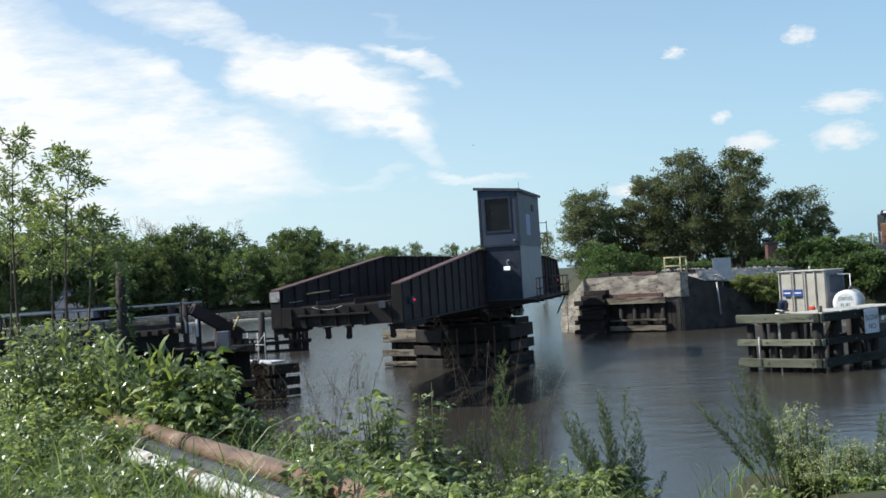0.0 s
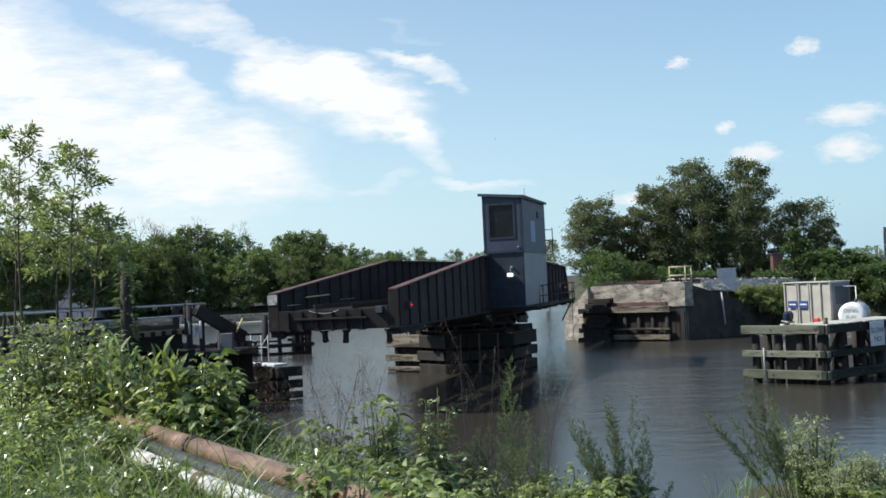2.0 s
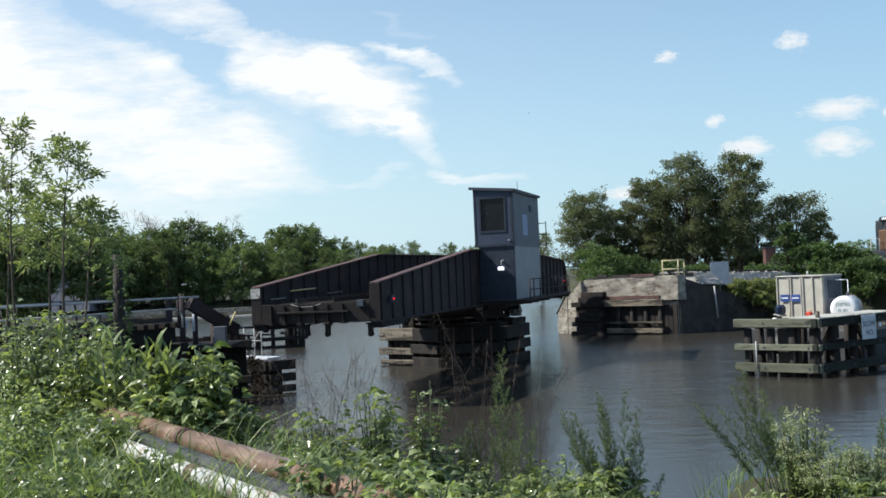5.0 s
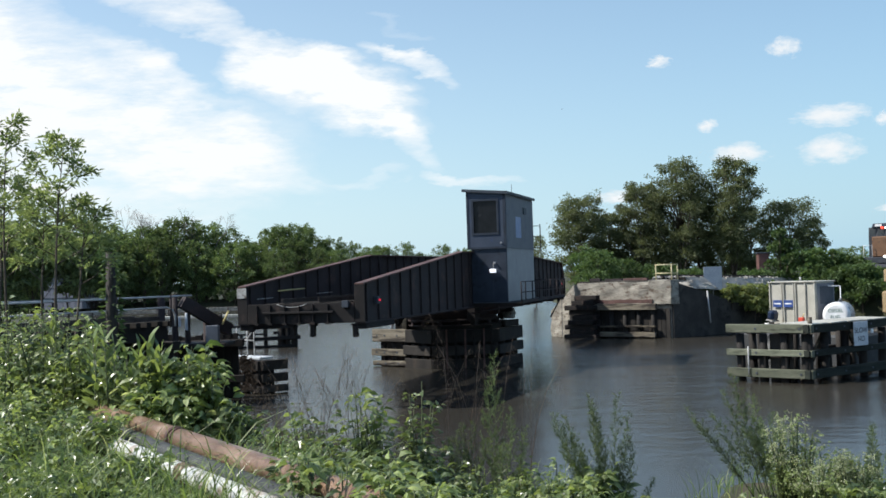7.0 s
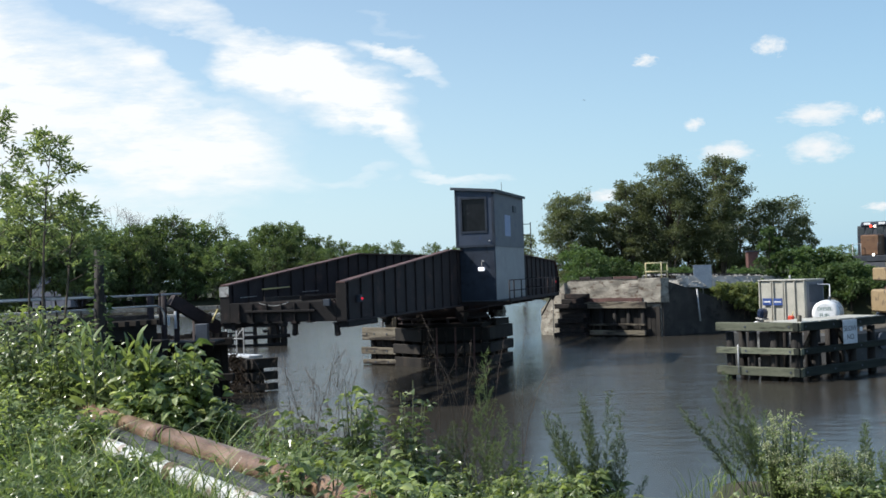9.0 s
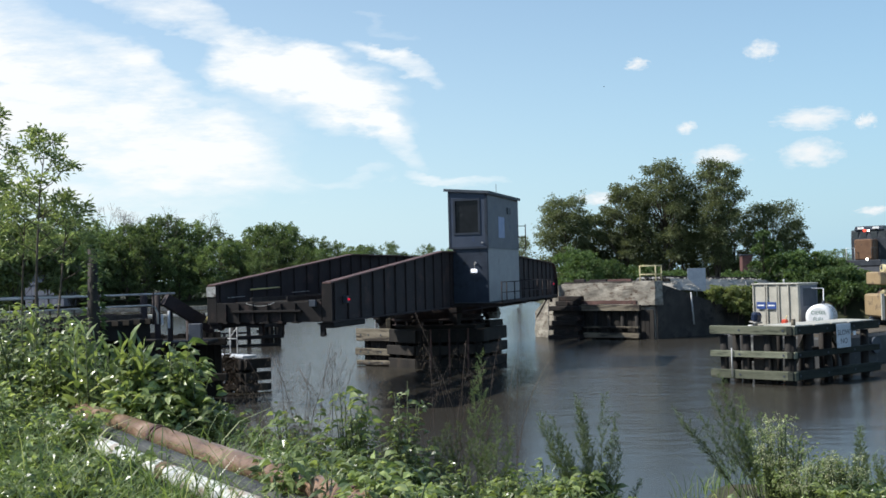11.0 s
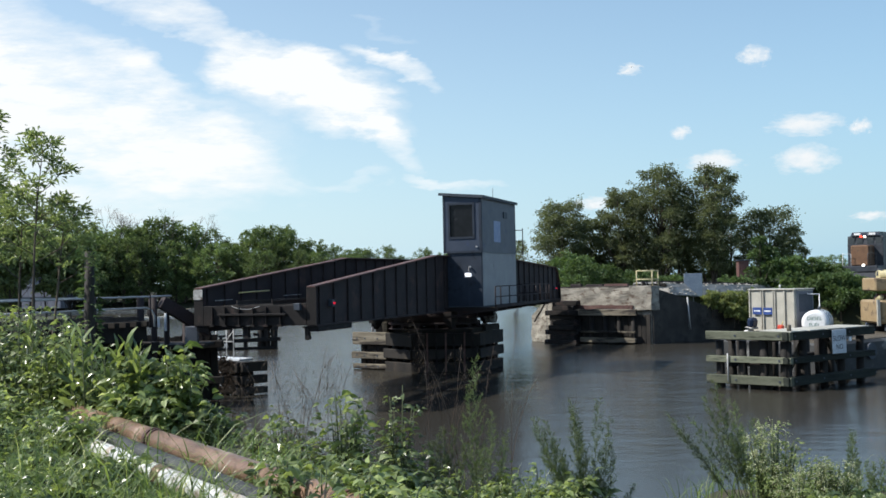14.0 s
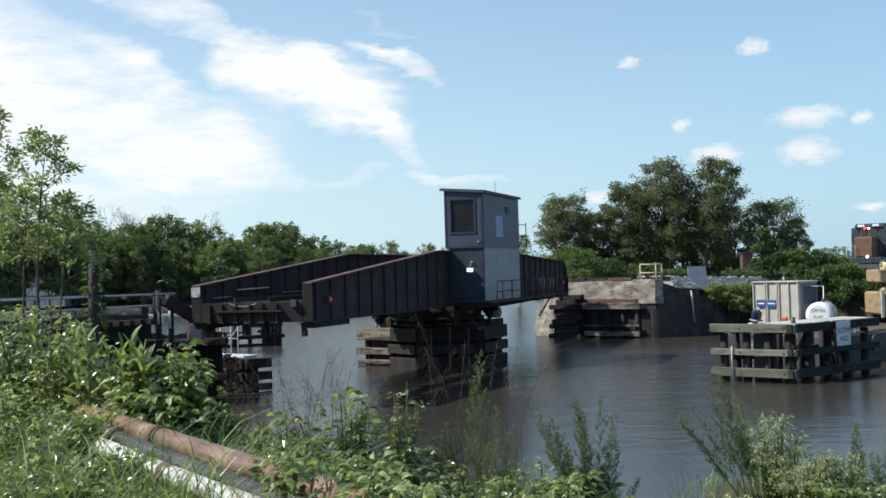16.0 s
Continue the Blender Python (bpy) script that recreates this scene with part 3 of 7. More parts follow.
        for v in (-1.75, -1.2, -0.6, 0.0, 0.55, 1.15):
            bm = bmesh.new()
            bx(bm, e * ARM - 0.16, e * ARM + 0.16, v - 0.015, v + 0.015, Z_LOW + 0.02, 3.98)
            bx(bm, e * ARM - 0.2, e * ARM + 0.2, v - 0.09, v + 0.09, Z_LOW - 0.05, Z_LOW + 0.02)
            part("beam_rib", bm, NEAR_BLACK, br)
        part("latch_bar", box(e * ARM - 0.2, e * ARM + 0.2, -1.5, 1.4, 3.66, 3.74, 0.01), NEAR_BLACK, br)
        for v in (-HALF, HALF):
            part("bearing_shoe", box(e * (ARM - 1.6) - 1.5, e * (ARM - 1.6) + 1.5, v - 0.2, v + 0.2, Z_LOW - 0.26, Z_LOW - 0.064, 0.02), NEAR_BLACK, br)
        part("control_box", box(e * ARM + 0.052, e * ARM + 0.2, 1.75, 2.0, 3.85, 4.1, 0.01) if e > 0 else box(e * ARM - 0.2, e * ARM - 0.052, 1.75, 1.98, 3.85, 4.08, 0.01), TRIM, br, "small grey junction box")
    for e in (-1, 1):
        for v0, v1, z, sag in ((-0.9, 0.3, 4.02, 0.12),):
            bm = bmesh.new()
            tube(bm, [(e * (ARM + 0.13), v0 + (v1 - v0) * q, z - 4 * sag * q * (1 - q)) for q in np.linspace(0, 1, 9)], 0.012, 6)
            part("hose", bm, PIPE_GREY, br, "pale sagging hose")
    # lamp tubes, signal lamps
    bm = bmesh.new()
    rod(bm, (17.1, -2.2, 4.50), (14.6, -2.2, 4.55), 0.028, n=8)
    part("yellow_tube", bm, YELLOW, br, "yellow painted guard tube on the inner girder side")
    bm = bmesh.new()
    rod(bm, (18.9, -2.2, 4.22), (17.6, -2.2, 4.24), 0.016, n=8)
    part("conduit", bm, PALE_STEEL, br)
    bm = bmesh.new()
    rod(bm, (13.4, -2.2, 4.3), (11.6, -2.2, 4.32), 0.016, n=8)
    part("conduit", bm, PALE_STEEL, br)
    for e in (-1, 1):
        lamp = part("navigation_lamp", box(e * 18.3 - 0.11, e * 18.3 + 0.11, 2.42, 2.6, 3.92, 4.2, 0.02), TRIM, br)
        bm = bmesh.new()
        rod(bm, (e * 18.3, 2.6, 4.06), (e * 18.3, 2.66, 4.06), 0.042, 0.038, 12)
        part("red_lens", bm, glow("red_lamp_glass", (0.9, 0.02, 0.05), 0.6), lamp, "lit red lens")
    # turning gear
    bm = bmesh.new()
    n = 40
    for r0, r1, z0, z1 in ((2.4, 2.4, 2.56, 3.24), (2.55, 2.55, 2.44, 2.56)):
        rod(bm, (0, 0, z0), (0, 0, z1), r0, r1, n)
    part("drum", bm, STEEL, br, "black riveted turntable drum")
    for k in range(16):
        a = 2 * math.pi * k / 16
        bm = bmesh.new()
        c, s = math.cos(a), math.sin(a)
        rod(bm, (2.2 * c, 2.2 * s, 2.36), (2.55 * c, 2.55 * s, 2.36), 0.09, 0.10, 10)
        part("roller", bm, STEEL, br)
    for u in (-1.5, 1.5):
        part("cross_girder", box(u - 0.15, u + 0.15, -2.3, 3.0, 2.78, 3.26, 0.01), STEEL, br)
    bm = bmesh.new()
    rod(bm, (-1.9, 2.45, 2.66), (-1.9, 3.0, 2.66), 0.3, 0.3, 14)
    rod(bm, (-1.9, 2.3, 2.66), (-1.9, 3.1, 2.66), 0.06, 0.06, 8)
    part("drive_motor", bm, PALE_STEEL, br, "grey drum-shaped drive motor below the cabin")
    for u in (-3.0, 3.0):
        for v in (-2.2, 2.0):
            bm = bmesh.new()
            bx(bm, u - 0.5, u + 0.5, v - 0.22, v + 0.22, 2.62, 3.235)
            bx(bm, u - 0.32, u + 0.32, v - 0.16, v + 0.16, 2.42, 2.62)
            rod(bm, (u, v - 0.1, 2.42), (u, v + 0.1, 2.42), 0.15, 0.15, 14)
            part("balance_wheel", bm, NEAR_BLACK, br)
    # walkway with its railing, round the cabin
    bm = bmesh.new()
    for k in range(34):
        u = -6.0 + k * 0.33
        bx(bm, u, u + 0.30, 2.66, 5.15, 3.40, 3.45)
    part("walkway", bm, TIMBER_DARK, br, "dark planked walkway beside the cabin")
    for u in (-5.6, -2.6, 0.4, 3.4, 5.0):
        bm = bmesh.new()
        bx(bm, u - 0.05, u + 0.05, 2.42, 5.15, 3.26, 3.39)
        rod(bm, (u, 2.45, 2.95 if u > -3 else 3.3), (u, 4.6, 3.28), 0.05, n=6)
        part("bracket", bm, STEEL, br)
    post = None
    for u in (-6.0, -5.3, -3.9, -2.3, -0.7, 0.9, 2.6, 4.2, 5.15):
        if post is None:
            bm = bmesh.new()
            rod(bm, (0, 0, 0), (0, 0, 1.08), 0.032, n=6)
            post = part("railing_post", bm, STEEL, br)
            post.matrix_basis = pose(u, 5.1, 3.4)
        else:
            again(post, pose(u, 5.1, 3.4))
    for y in (2.7, 3.5, 4.3):
        again(post, pose(-6.0, y, 3.4))
    for z in (3.95, 4.47):
        bm = bmesh.new()
        rod(bm, (-6.0, 5.1, z), (5.15, 5.1, z), 0.026, n=6)
        rod(bm, (-6.0, 2.6, z), (-6.0, 5.1, z), 0.026, n=6)
        part("handrail", bm, STEEL, br)
    part("kick_board", box(-6.0, 5.15, 5.14, 5.17, 3.42, 3.56), STEEL, br)
    # strut and hanging cable
    bm = bmesh.new()
    rod(bm, (-5.5, 5.0, 3.38), (-4.3, 4.6, 2.3), 0.045, n=6)
    part("strut", bm, STEEL, br)
    bm = bmesh.new()
    tube(bm, [(-5.8 + 0.02 * k, 5.0, 3.35 - 0.11 * k - 0.012 * k * k) for k in range(11)], 0.018, 6)
    part("hanging_cable", bm, TRIM, br)
    build_cabin(br)
    return br


def build_cabin(br):
    u0, u1, v0, v1, z0, zm, z1 = -1.70, 4.56, 2.44, 4.26, 3.46, 6.22, 8.94
    cab = part("cabin", box(u0, u1, v0, v1, z0, zm - 0.006, 0.01), BLUE_DARK, br, "two-storey blue and white operator's cabin")
    # the upper storey has its own skins, with the window let in
    wv0, wv1, wz0, wz1 = 2.60, 3.86, 6.95, 8.62
    vv0 = 2.26
    bm = bmesh.new()
    for y0, y1, a, b in ((vv0, wv0, zm, z1 + 0.2), (wv1, v1, zm, z1), (wv0, wv1, zm, wz0), (wv0, wv1, wz1, z1 + 0.08)):
        bx(bm, u1 - 0.06, u1 + 0.04, y0, y1, a, b)
    part("front_wall", bm, BLUE, cab, "blue sheet-clad front wall")
    part("side_wall", box(u0 - 0.04, u1 - 0.062, v1 - 0.06, v1 + 0.04, zm, z1, 0), GREY_SIDE, cab, "grey-blue side wall with peeling paint")
    part("side_panel", box(u0 + 0.02, u1 - 0.08, v1 + 0.004, v1 + 0.03, z0 + 0.04, zm - 0.03, 0.005), WHITE_SIDE, cab, "white lower side panel")
    part("back_wall", box(u0 - 0.04, u0 + 0.06, vv0, v1 - 0.062, zm, z1 + 0.1), BLUE, cab)
    part("inner_wall", box(u0 + 0.062, u1 - 0.062, vv0, vv0 + 0.08, zm, z1 + 0.18), BLUE, cab)
    part("storey_floor", box(u0 - 0.02, u1 + 0.02, vv0, v1 - 0.062, zm - 0.002, zm + 0.05), TRIM, cab)
    win = part("window", box(u1 - 0.03, u1 - 0.015, wv0, wv1, wz0, wz1), GLASS_DARK, cab, "dark control-room window")
    bm = bmesh.new()
    for y0, y1, a, b in ((wv0 - 0.07, wv0 + 0.03, wz0 - 0.07, wz1 + 0.07), (wv1 - 0.03, wv1 + 0.07, wz0 - 0.07, wz1 + 0.07), (wv0 + 0.03, wv1 - 0.03, wz0 - 0.07, wz0 + 0.03), (wv0 + 0.03, wv1 - 0.03, wz1 - 0.03, wz1 + 0.07)):
        bx(bm, u1 + 0.0415, u1 + 0.075, y0, y1, a, b)
    part("window_frame", bm, BLUE_DARK, win)
    # corner trims and belt
    part("corner_trim", box(u1 + 0.042, u1 + 0.06, v1 - 0.09, v1 + 0.03, zm, z1 - 0.02), BLUE_DARK, cab)
    part("corner_trim", box(u1 + 0.042, u1 + 0.06, vv0, vv0 + 0.1, zm, z1 + 0.13), BLUE_DARK, cab)
    part("belt_trim", box(u1 + 0.042, u1 + 0.075, vv0, v1 + 0.02, zm - 0.05, zm + 0.06), BLUE_DARK, cab)
    part("belt_trim", box(u0, u1, v1 + 0.042, v1 + 0.06, zm - 0.05, zm + 0.03), GREY_SIDE, cab)
    # roof, falling to the water side
    bm = bmesh.new()
    bx(bm, u0 - 0.10, u1 + 0.14, -1.17, 1.17, 0, 0.07)
    roof = part("roof", bm, ROOF, cab, "grey sheet roof with dark eaves")
    roof.matrix_basis = pose(0, 3.24, 9.06, -5.0)
    bm = bmesh.new()
    bx(bm, u1 + 0.142, u1 + 0.165, -1.17, 1.17, -0.06, 0.08)
    bx(bm, u0 - 0.10, u1 + 0.165, 1.172, 1.195, -0.06, 0.08)
    part("fascia", bm, TRIM, roof)
    bm = bmesh.new()
    rod(bm, (0.2, 3.6, 9.0), (0.2, 3.6, 9.75), 0.014, n=5)
    part("antenna", bm, TRIM, cab)
    # vent, lamp, faded sign patches on the side wall
    part("vent", box(0.1, 0.75, v1 + 0.042, v1 + 0.10, 8.05, 8.4, 0.01), TRIM, cab, "small dark louvred vent")
    part("faded_patch", box(1.3, 2.5, v1 + 0.0415, v1 + 0.048, 6.75, 7.85), SIGN_BLUE_PALE, cab, "faded blue paint patch")
    # the hood glows to imitate the sun glint on it
    lamp = part("floodlight", box(u1 + 0.03, u1 + 0.25, 3.42, 3.72, 4.96, 5.15, 0.03, None), glow("floodlight_glass", (0.9, 0.93, 1.0), 0.8), cab, "small white floodlight hood")
    bm = bmesh.new()
    rod(bm, (u1 + 0.01, 3.57, 5.05), (u1 + 0.05, 3.57, 5.45), 0.015, n=6)
    part("lamp_arm", bm, PALE_STEEL, lamp)
    # two white boxes added where bright sun glints show on the front wall
    part("small_lamp", box(u1 + 0.03, u1 + 0.12, 3.6, 3.7, 5.42, 5.5, 0.01), WHITE_SIDE, cab)
    part("wall_lamp", box(u1 + 0.062, u1 + 0.13, 3.98, 4.08, 6.42, 6.5, 0.01), WHITE_SIDE, cab)
    # ladder hoops at the back corner
    bm = bmesh.new()
    for z in (6.3, 6.9, 7.5):
        rod(bm, (u0 + 0.1, v1 + 0.03, z), (u0 - 0.1, v1 + 0.42, z), 0.022, n=6)
    rod(bm, (u0 - 0.1, v1 + 0.42, 6.1), (u0 - 0.1, v1 + 0.42, 7.6), 0.028, n=6)
    part("ladder_rail", bm, STEEL, cab)
    part("plinth", box(u0 - 0.02, u1 + 0.03, v0 + 0.02, v1 + 0.05, 3.452, 3.50), TRIM, cab)
    # low door panel in the front wall
    part("front_panel", box(u1 + 0.012, u1 + 0.035, 2.72, 3.55, 3.52, 4.9, 0.005), BLUE_DARK, cab)


SIGN_BLUE_PALE = surf("pale_blue_patch", (0.24, 0.30, 0.47), (0.33, 0.38, 0.52), 3, 20, 0.6, 0, 0.05)
bridge = build_bridge()

# ---- piers, fenders, abutments ----
ALONG, ACROSS = 35.6, 139.2      # degrees of the two timber directions


def crib(name, corner, len_a, len_b, top, courses, face_mat, side_mat, label, deck=None, spacing=1.6, ragged=0.12):
    """A timber fender: rows of round piles behind horizontal walers, on two faces from the near corner."""
    th = thing(name, pose(*corner, 0), label, "fender")
    pile = None
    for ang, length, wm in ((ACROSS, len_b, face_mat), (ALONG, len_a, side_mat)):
        m = pose(0, 0, 0, 0, 0, ang)
        sgn = 1 if ang == ALONG else -1      # inside lies on this side
        n = max(2, round(length / spacing) + 1)
        for k in range(n):
            p = m @ Vector((0.25 + k * (length - 0.5) / (n - 1), sgn * 0.42, 0))
            mm = pose(p.x, p.y, -1.2, 0.8 * math.sin(k * 3.3), 0.8 * math.cos(k * 2.1), 40 * k)
            if pile is None:
                bm = bmesh.new()
                rod(bm, (0, 0, 0), (0, 0, top + 1.16), 0.19, 0.17, 10)
                pile = part("round_post", bm, TIMBER_DARK, th)
                pile.matrix_basis = mm
            else:
                again(pile, mm)
        for z0, z1 in courses:
            pieces = max(1, round(length / 5.5))
            for i in range(pieces):
                a, b = length * i / pieces - (ragged if i == 0 else 0), length * (i + 1) / pieces - 0.02 + (ragged * 2 if i == pieces - 1 else 0)
                w = part("waler", box(a, b, -0.14, 0.14, z0, z1, 0.02), wm, th)
                w.matrix_basis = m @ pose(0, sgn * 0.08 + 0.004 * math.sin(z0 * 50 + i), 0.004 * i)
                # bolt heads
                for x in np.arange(a + 0.5, b, 1.9):
                    bm = bmesh.new()
                    rod(bm, (x, -sgn * 0.14, (z0 + z1) / 2), (x, -sgn * 0.165, (z0 + z1) / 2), 0.05, n=6)
                    part("bolt", bm, TRIM, w)
    return th


def build_pivot_pier():
    th = thing("pivot_pier", pose(0, 58.0, 0), "old dark timber crib pier carrying the swing bridge", "pier")
    plan = [(-4.85, 0.35), (-3.0, -1.0), (-1.5, -2.85), (1.9, -2.75), (3.3, 0.3)]
    inner = [(-3.2, 0.6), (-2.5, -0.7), (-1.2, -2.4), (1.6, -2.35), (2.85, 0.4), (2.6, 3.3), (-2.6, 3.3)]
    part("core", slab(inner, -1.5, 2.1), TIMBER_DARK, th)
    part("cap", slab([(x * 1.04, y * 1.04) for x, y in inner], 2.1, 2.22), TIMBER_DARK, th)
    bm = bmesh.new()
    rod(bm, (PIVOT[0], 0, 2.2), (PIVOT[0], 0, 2.27), 2.6, 2.6, 40)
    part("roller_track", bm, STEEL, th)
    for i, (p, q) in enumerate(zip(plan, plan[1:])):
        a, b = Vector((*p, 0)), Vector((*q, 0))
        length = (b - a).length
        m = pose(p[0], p[1], 0, 0, 0, math.degrees(math.atan2(b.y - a.y, b.x - a.x)))
        # first face brown as in sun, the others black: bridge shadow put into colour
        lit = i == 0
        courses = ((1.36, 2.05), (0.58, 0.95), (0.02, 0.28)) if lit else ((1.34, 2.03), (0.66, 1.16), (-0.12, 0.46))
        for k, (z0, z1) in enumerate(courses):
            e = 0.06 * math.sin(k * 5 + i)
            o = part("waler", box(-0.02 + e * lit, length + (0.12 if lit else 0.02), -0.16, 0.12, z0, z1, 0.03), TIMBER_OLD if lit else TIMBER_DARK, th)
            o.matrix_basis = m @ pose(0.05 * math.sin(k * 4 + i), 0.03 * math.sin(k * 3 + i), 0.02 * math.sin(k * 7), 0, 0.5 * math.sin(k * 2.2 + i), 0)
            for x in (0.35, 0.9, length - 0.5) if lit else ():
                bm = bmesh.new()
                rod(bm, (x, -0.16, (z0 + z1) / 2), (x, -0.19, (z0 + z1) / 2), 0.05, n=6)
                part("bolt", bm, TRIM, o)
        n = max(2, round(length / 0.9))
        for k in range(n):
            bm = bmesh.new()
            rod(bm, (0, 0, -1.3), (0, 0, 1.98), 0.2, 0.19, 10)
            # posts behind the lit walers are painted blacker, as in shade
            o = part("round_post", bm, NEAR_BLACK if lit else TIMBER_DARK, th)
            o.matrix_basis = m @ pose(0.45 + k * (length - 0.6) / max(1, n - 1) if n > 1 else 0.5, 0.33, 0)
    # black boards behind the lit walers, imitating the shade in the gaps
    a, b = Vector((*plan[0], 0)), Vector((*plan[1], 0))
    m = pose(a.x, a.y, 0, 0, 0, math.degrees(math.atan2(b.y - a.y, b.x - a.x)))
    for k in range(8):
        o = part("backing_board", box(0.75 + k * 0.2, 0.94 + k * 0.2, 0.20, 0.26 + 0.02 * (k % 3), -0.8, 1.98 - 0.06 * (k % 2), 0.008), NEAR_BLACK, th)
        o.matrix_basis = m
    # rusted brackets and bolts along the dark side
    a, b = Vector((*plan[2], 0)), Vector((*plan[3], 0))
    for k in range(7):
        q = a.lerp(b, (k + 0.5) / 7)
        o = part("iron_strap", box(-0.05, 0.05, -0.22, -0.165, -0.1, 2.06, 0.01), FLANGE if k % 2 else NEAR_BLACK, th)
        o.matrix_basis = pose(q.x, q.y, 0, 0, 1.5 * math.sin(k * 3), 2)
    # cap beam to the end of the dark side, small blocks on the lit end
    o = part("cap_beam", box(-0.6, 1.1, -0.15, 0.15, 2.03, 2.36, 0.02), TIMBER_DARK, th)
    o.matrix_basis = pose(2.6, -0.6, 0, 0, 0, 62)
    part("block", box(-3.6, -2.9, -0.55, 0.3, 2.0, 2.5, 0.03), TIMBER_DARK, th)
    part("block", box(-3.5, -2.6, -0.4, 0.5, 2.504, 2.95, 0.03), TIMBER_DARK, th)
    part("block", box(-2.85, -2.2, -0.7, 0.4, 2.23, 2.5, 0.03), TIMBER_DARK, th)
    part("block", box(-3.2, -2.95, -0.85, -0.57, 2.0, 2.6, 0.02), TIMBER_OLD, th)
    part("paint_can", box(-3.85, -3.7, -0.2, -0.06, 2.052, 2.4, 0.03), WHITE_SIDE, th, "white plastic can left on the timbers")
    return th


def build_right_fender():
    # the ALONG walers get the dark copy that imitates their shaded side
    th = crib("fender_island", (14.1, 42.6), 5.9, 3.4, 2.05, ((2.07, 2.42), (1.11, 1.37), (0.21, 0.57)), TIMBER, TIMBER_SHADE, "grey-green treated timber fender island standing in the river", spacing=1.35)
    m = pose(0, 0, 0, 0, 0, ALONG)
    # boardwalk along the shaded face
    for k in range(9):
        pl = part("plank", box(-0.29, 0.29, 0, 1.55, 2.41, 2.46, 0.008), PALE_TIMBER, th)
        pl.matrix_basis = m @ pose(0.35 + k * 0.62, -0.1 + 0.03 * math.sin(k * 9), 0.003 * math.sin(k * 5), 0, 0, 1.2 * math.sin(k * 3))
    # inner frames, back row of piles and braces
    for k, z in ((1, 1.95), (3, 1.95), (3, 0.85), (2, 0.9)):
        o = part("cross_timber", box(0.1, 5.6, -0.14, 0.14, z, z + 0.34, 0.02), TIMBER_DARK, th)
        o.matrix_basis = m @ pose(0, 0.55 + k * 0.85, 0)
    rng = random.Random(12)
    for a in (0.5, 1.5, 2.7, 3.6, 4.9, 5.6):
        for b in (2.0, 3.2):
            bm = bmesh.new()
            r = rng.uniform(0.15, 0.23)
            rod(bm, (0, 0, -1.2), (rng.uniform(-0.1, 0.1), rng.uniform(-0.1, 0.1), 2.2), r, r * 0.9, 9)
            o = part("inner_post", bm, TIMBER_DARK, th)
            o.matrix_basis = m @ pose(a + rng.uniform(-0.25, 0.25), b + rng.uniform(-0.15, 0.15), 0)
    for a, b, s in ((1.2, 0.7, 1), (4.4, 0.75, -1)):
        bm = bmesh.new()
        bx(bm, -0.09, 0.09, -0.07, 0.07, -1.3, 1.3, pose(0, 0, 1.05, 0, 38 * s, 0))
        o = part("brace", bm, TIMBER_OLD, th)
        o.matrix_basis = m @ pose(a, b, 0)
    mm = pose(0, 0, 0, 0, 0, ACROSS)
    o = part("back_board", box(0.9, 1.9, -0.55, -0.45, -0.6, 2.0, 0.02), TIMBER_DARK, th)
    o.matrix_basis = mm
    # sign board
    sg = part("notice_board", box(2.75, 3.75, -0.17, -0.145, 1.38, 2.40, 0.01), SIGN_WHITE, th, "weathered white notice reading SLOW NO WAKE")
    sg.matrix_basis = m @ pose(0, -0.02, 0)
    for text, x, z, size in (("SLOW", 3.25, 2.04, 0.32), ("NO", 3.25, 1.68, 0.32)):
        letters("lettering", text, size, INK, sg, pose(x, -0.176, z - 0.12, 90))
    rf = part("reflector", box(3.95, 4.13, -0.20, -0.165, 1.86, 2.04, 0.008), TANK_WHITE, th, "small white reflector plate")
    rf.matrix_basis = m
    # post stub with a cleat at the near corner
    bm = bmesh.new()
    rod(bm, (0.1, 0.15, 2.4), (0.1, 0.15, 2.72), 0.10, 0.09, 8)
    part("corner_post", bm, TIMBER_OLD, th)
    # a thin ladder on the lit face
    bm = bmesh.new()
    mm = pose(0, 0, 0, 0, 0, ACROSS)
    rod(bm, mm @ Vector((2.6, 0.12, 0.3)), mm @ Vector((2.6, 0.12, 1.5)), 0.03, n=6)
    part("iron_bar", bm, PIPE_GREY, th)
    return th


def letters(name, text, size, material, parent, m):
    cu = bpy.data.curves.new(name, "FONT")
    cu.body, cu.size, cu.align_x, cu.extrude = text, size, "CENTER", 0.002
    tmp = bpy.data.objects.new(name, cu)
    me = bpy.data.meshes.new_from_object(tmp)
    bpy.data.objects.remove(tmp)
    me.materials.append(material)
    o = new(name, me)
    o.parent = parent
    o.matrix_basis = m
    return o


PALE_TIMBER = surf("bleached_deck_plank", (0.34, 0.33, 0.29), (0.46, 0.45, 0.40), 1.6, 24, 0.85, 0, 0.4, (0.24, 0.22, 0.18), 0.6, 2, (2, 0.3, 2), 0.12)


def rough_block(bm, amount, cuts):
    """Breaks up the edges of a block."""
    bmesh.ops.subdivide_edges(bm, edges=bm.edges[:], cuts=cuts, use_grid_fill=True)
    for v in bm.verts:
        k = v.co
        v.co = k + Vector((noise.noise(k * 1.7), noise.noise(k * 1.7 + Vector((9, 0, 0))), noise.noise(k * 1.7 + Vector((0, 9, 0))))) * amount


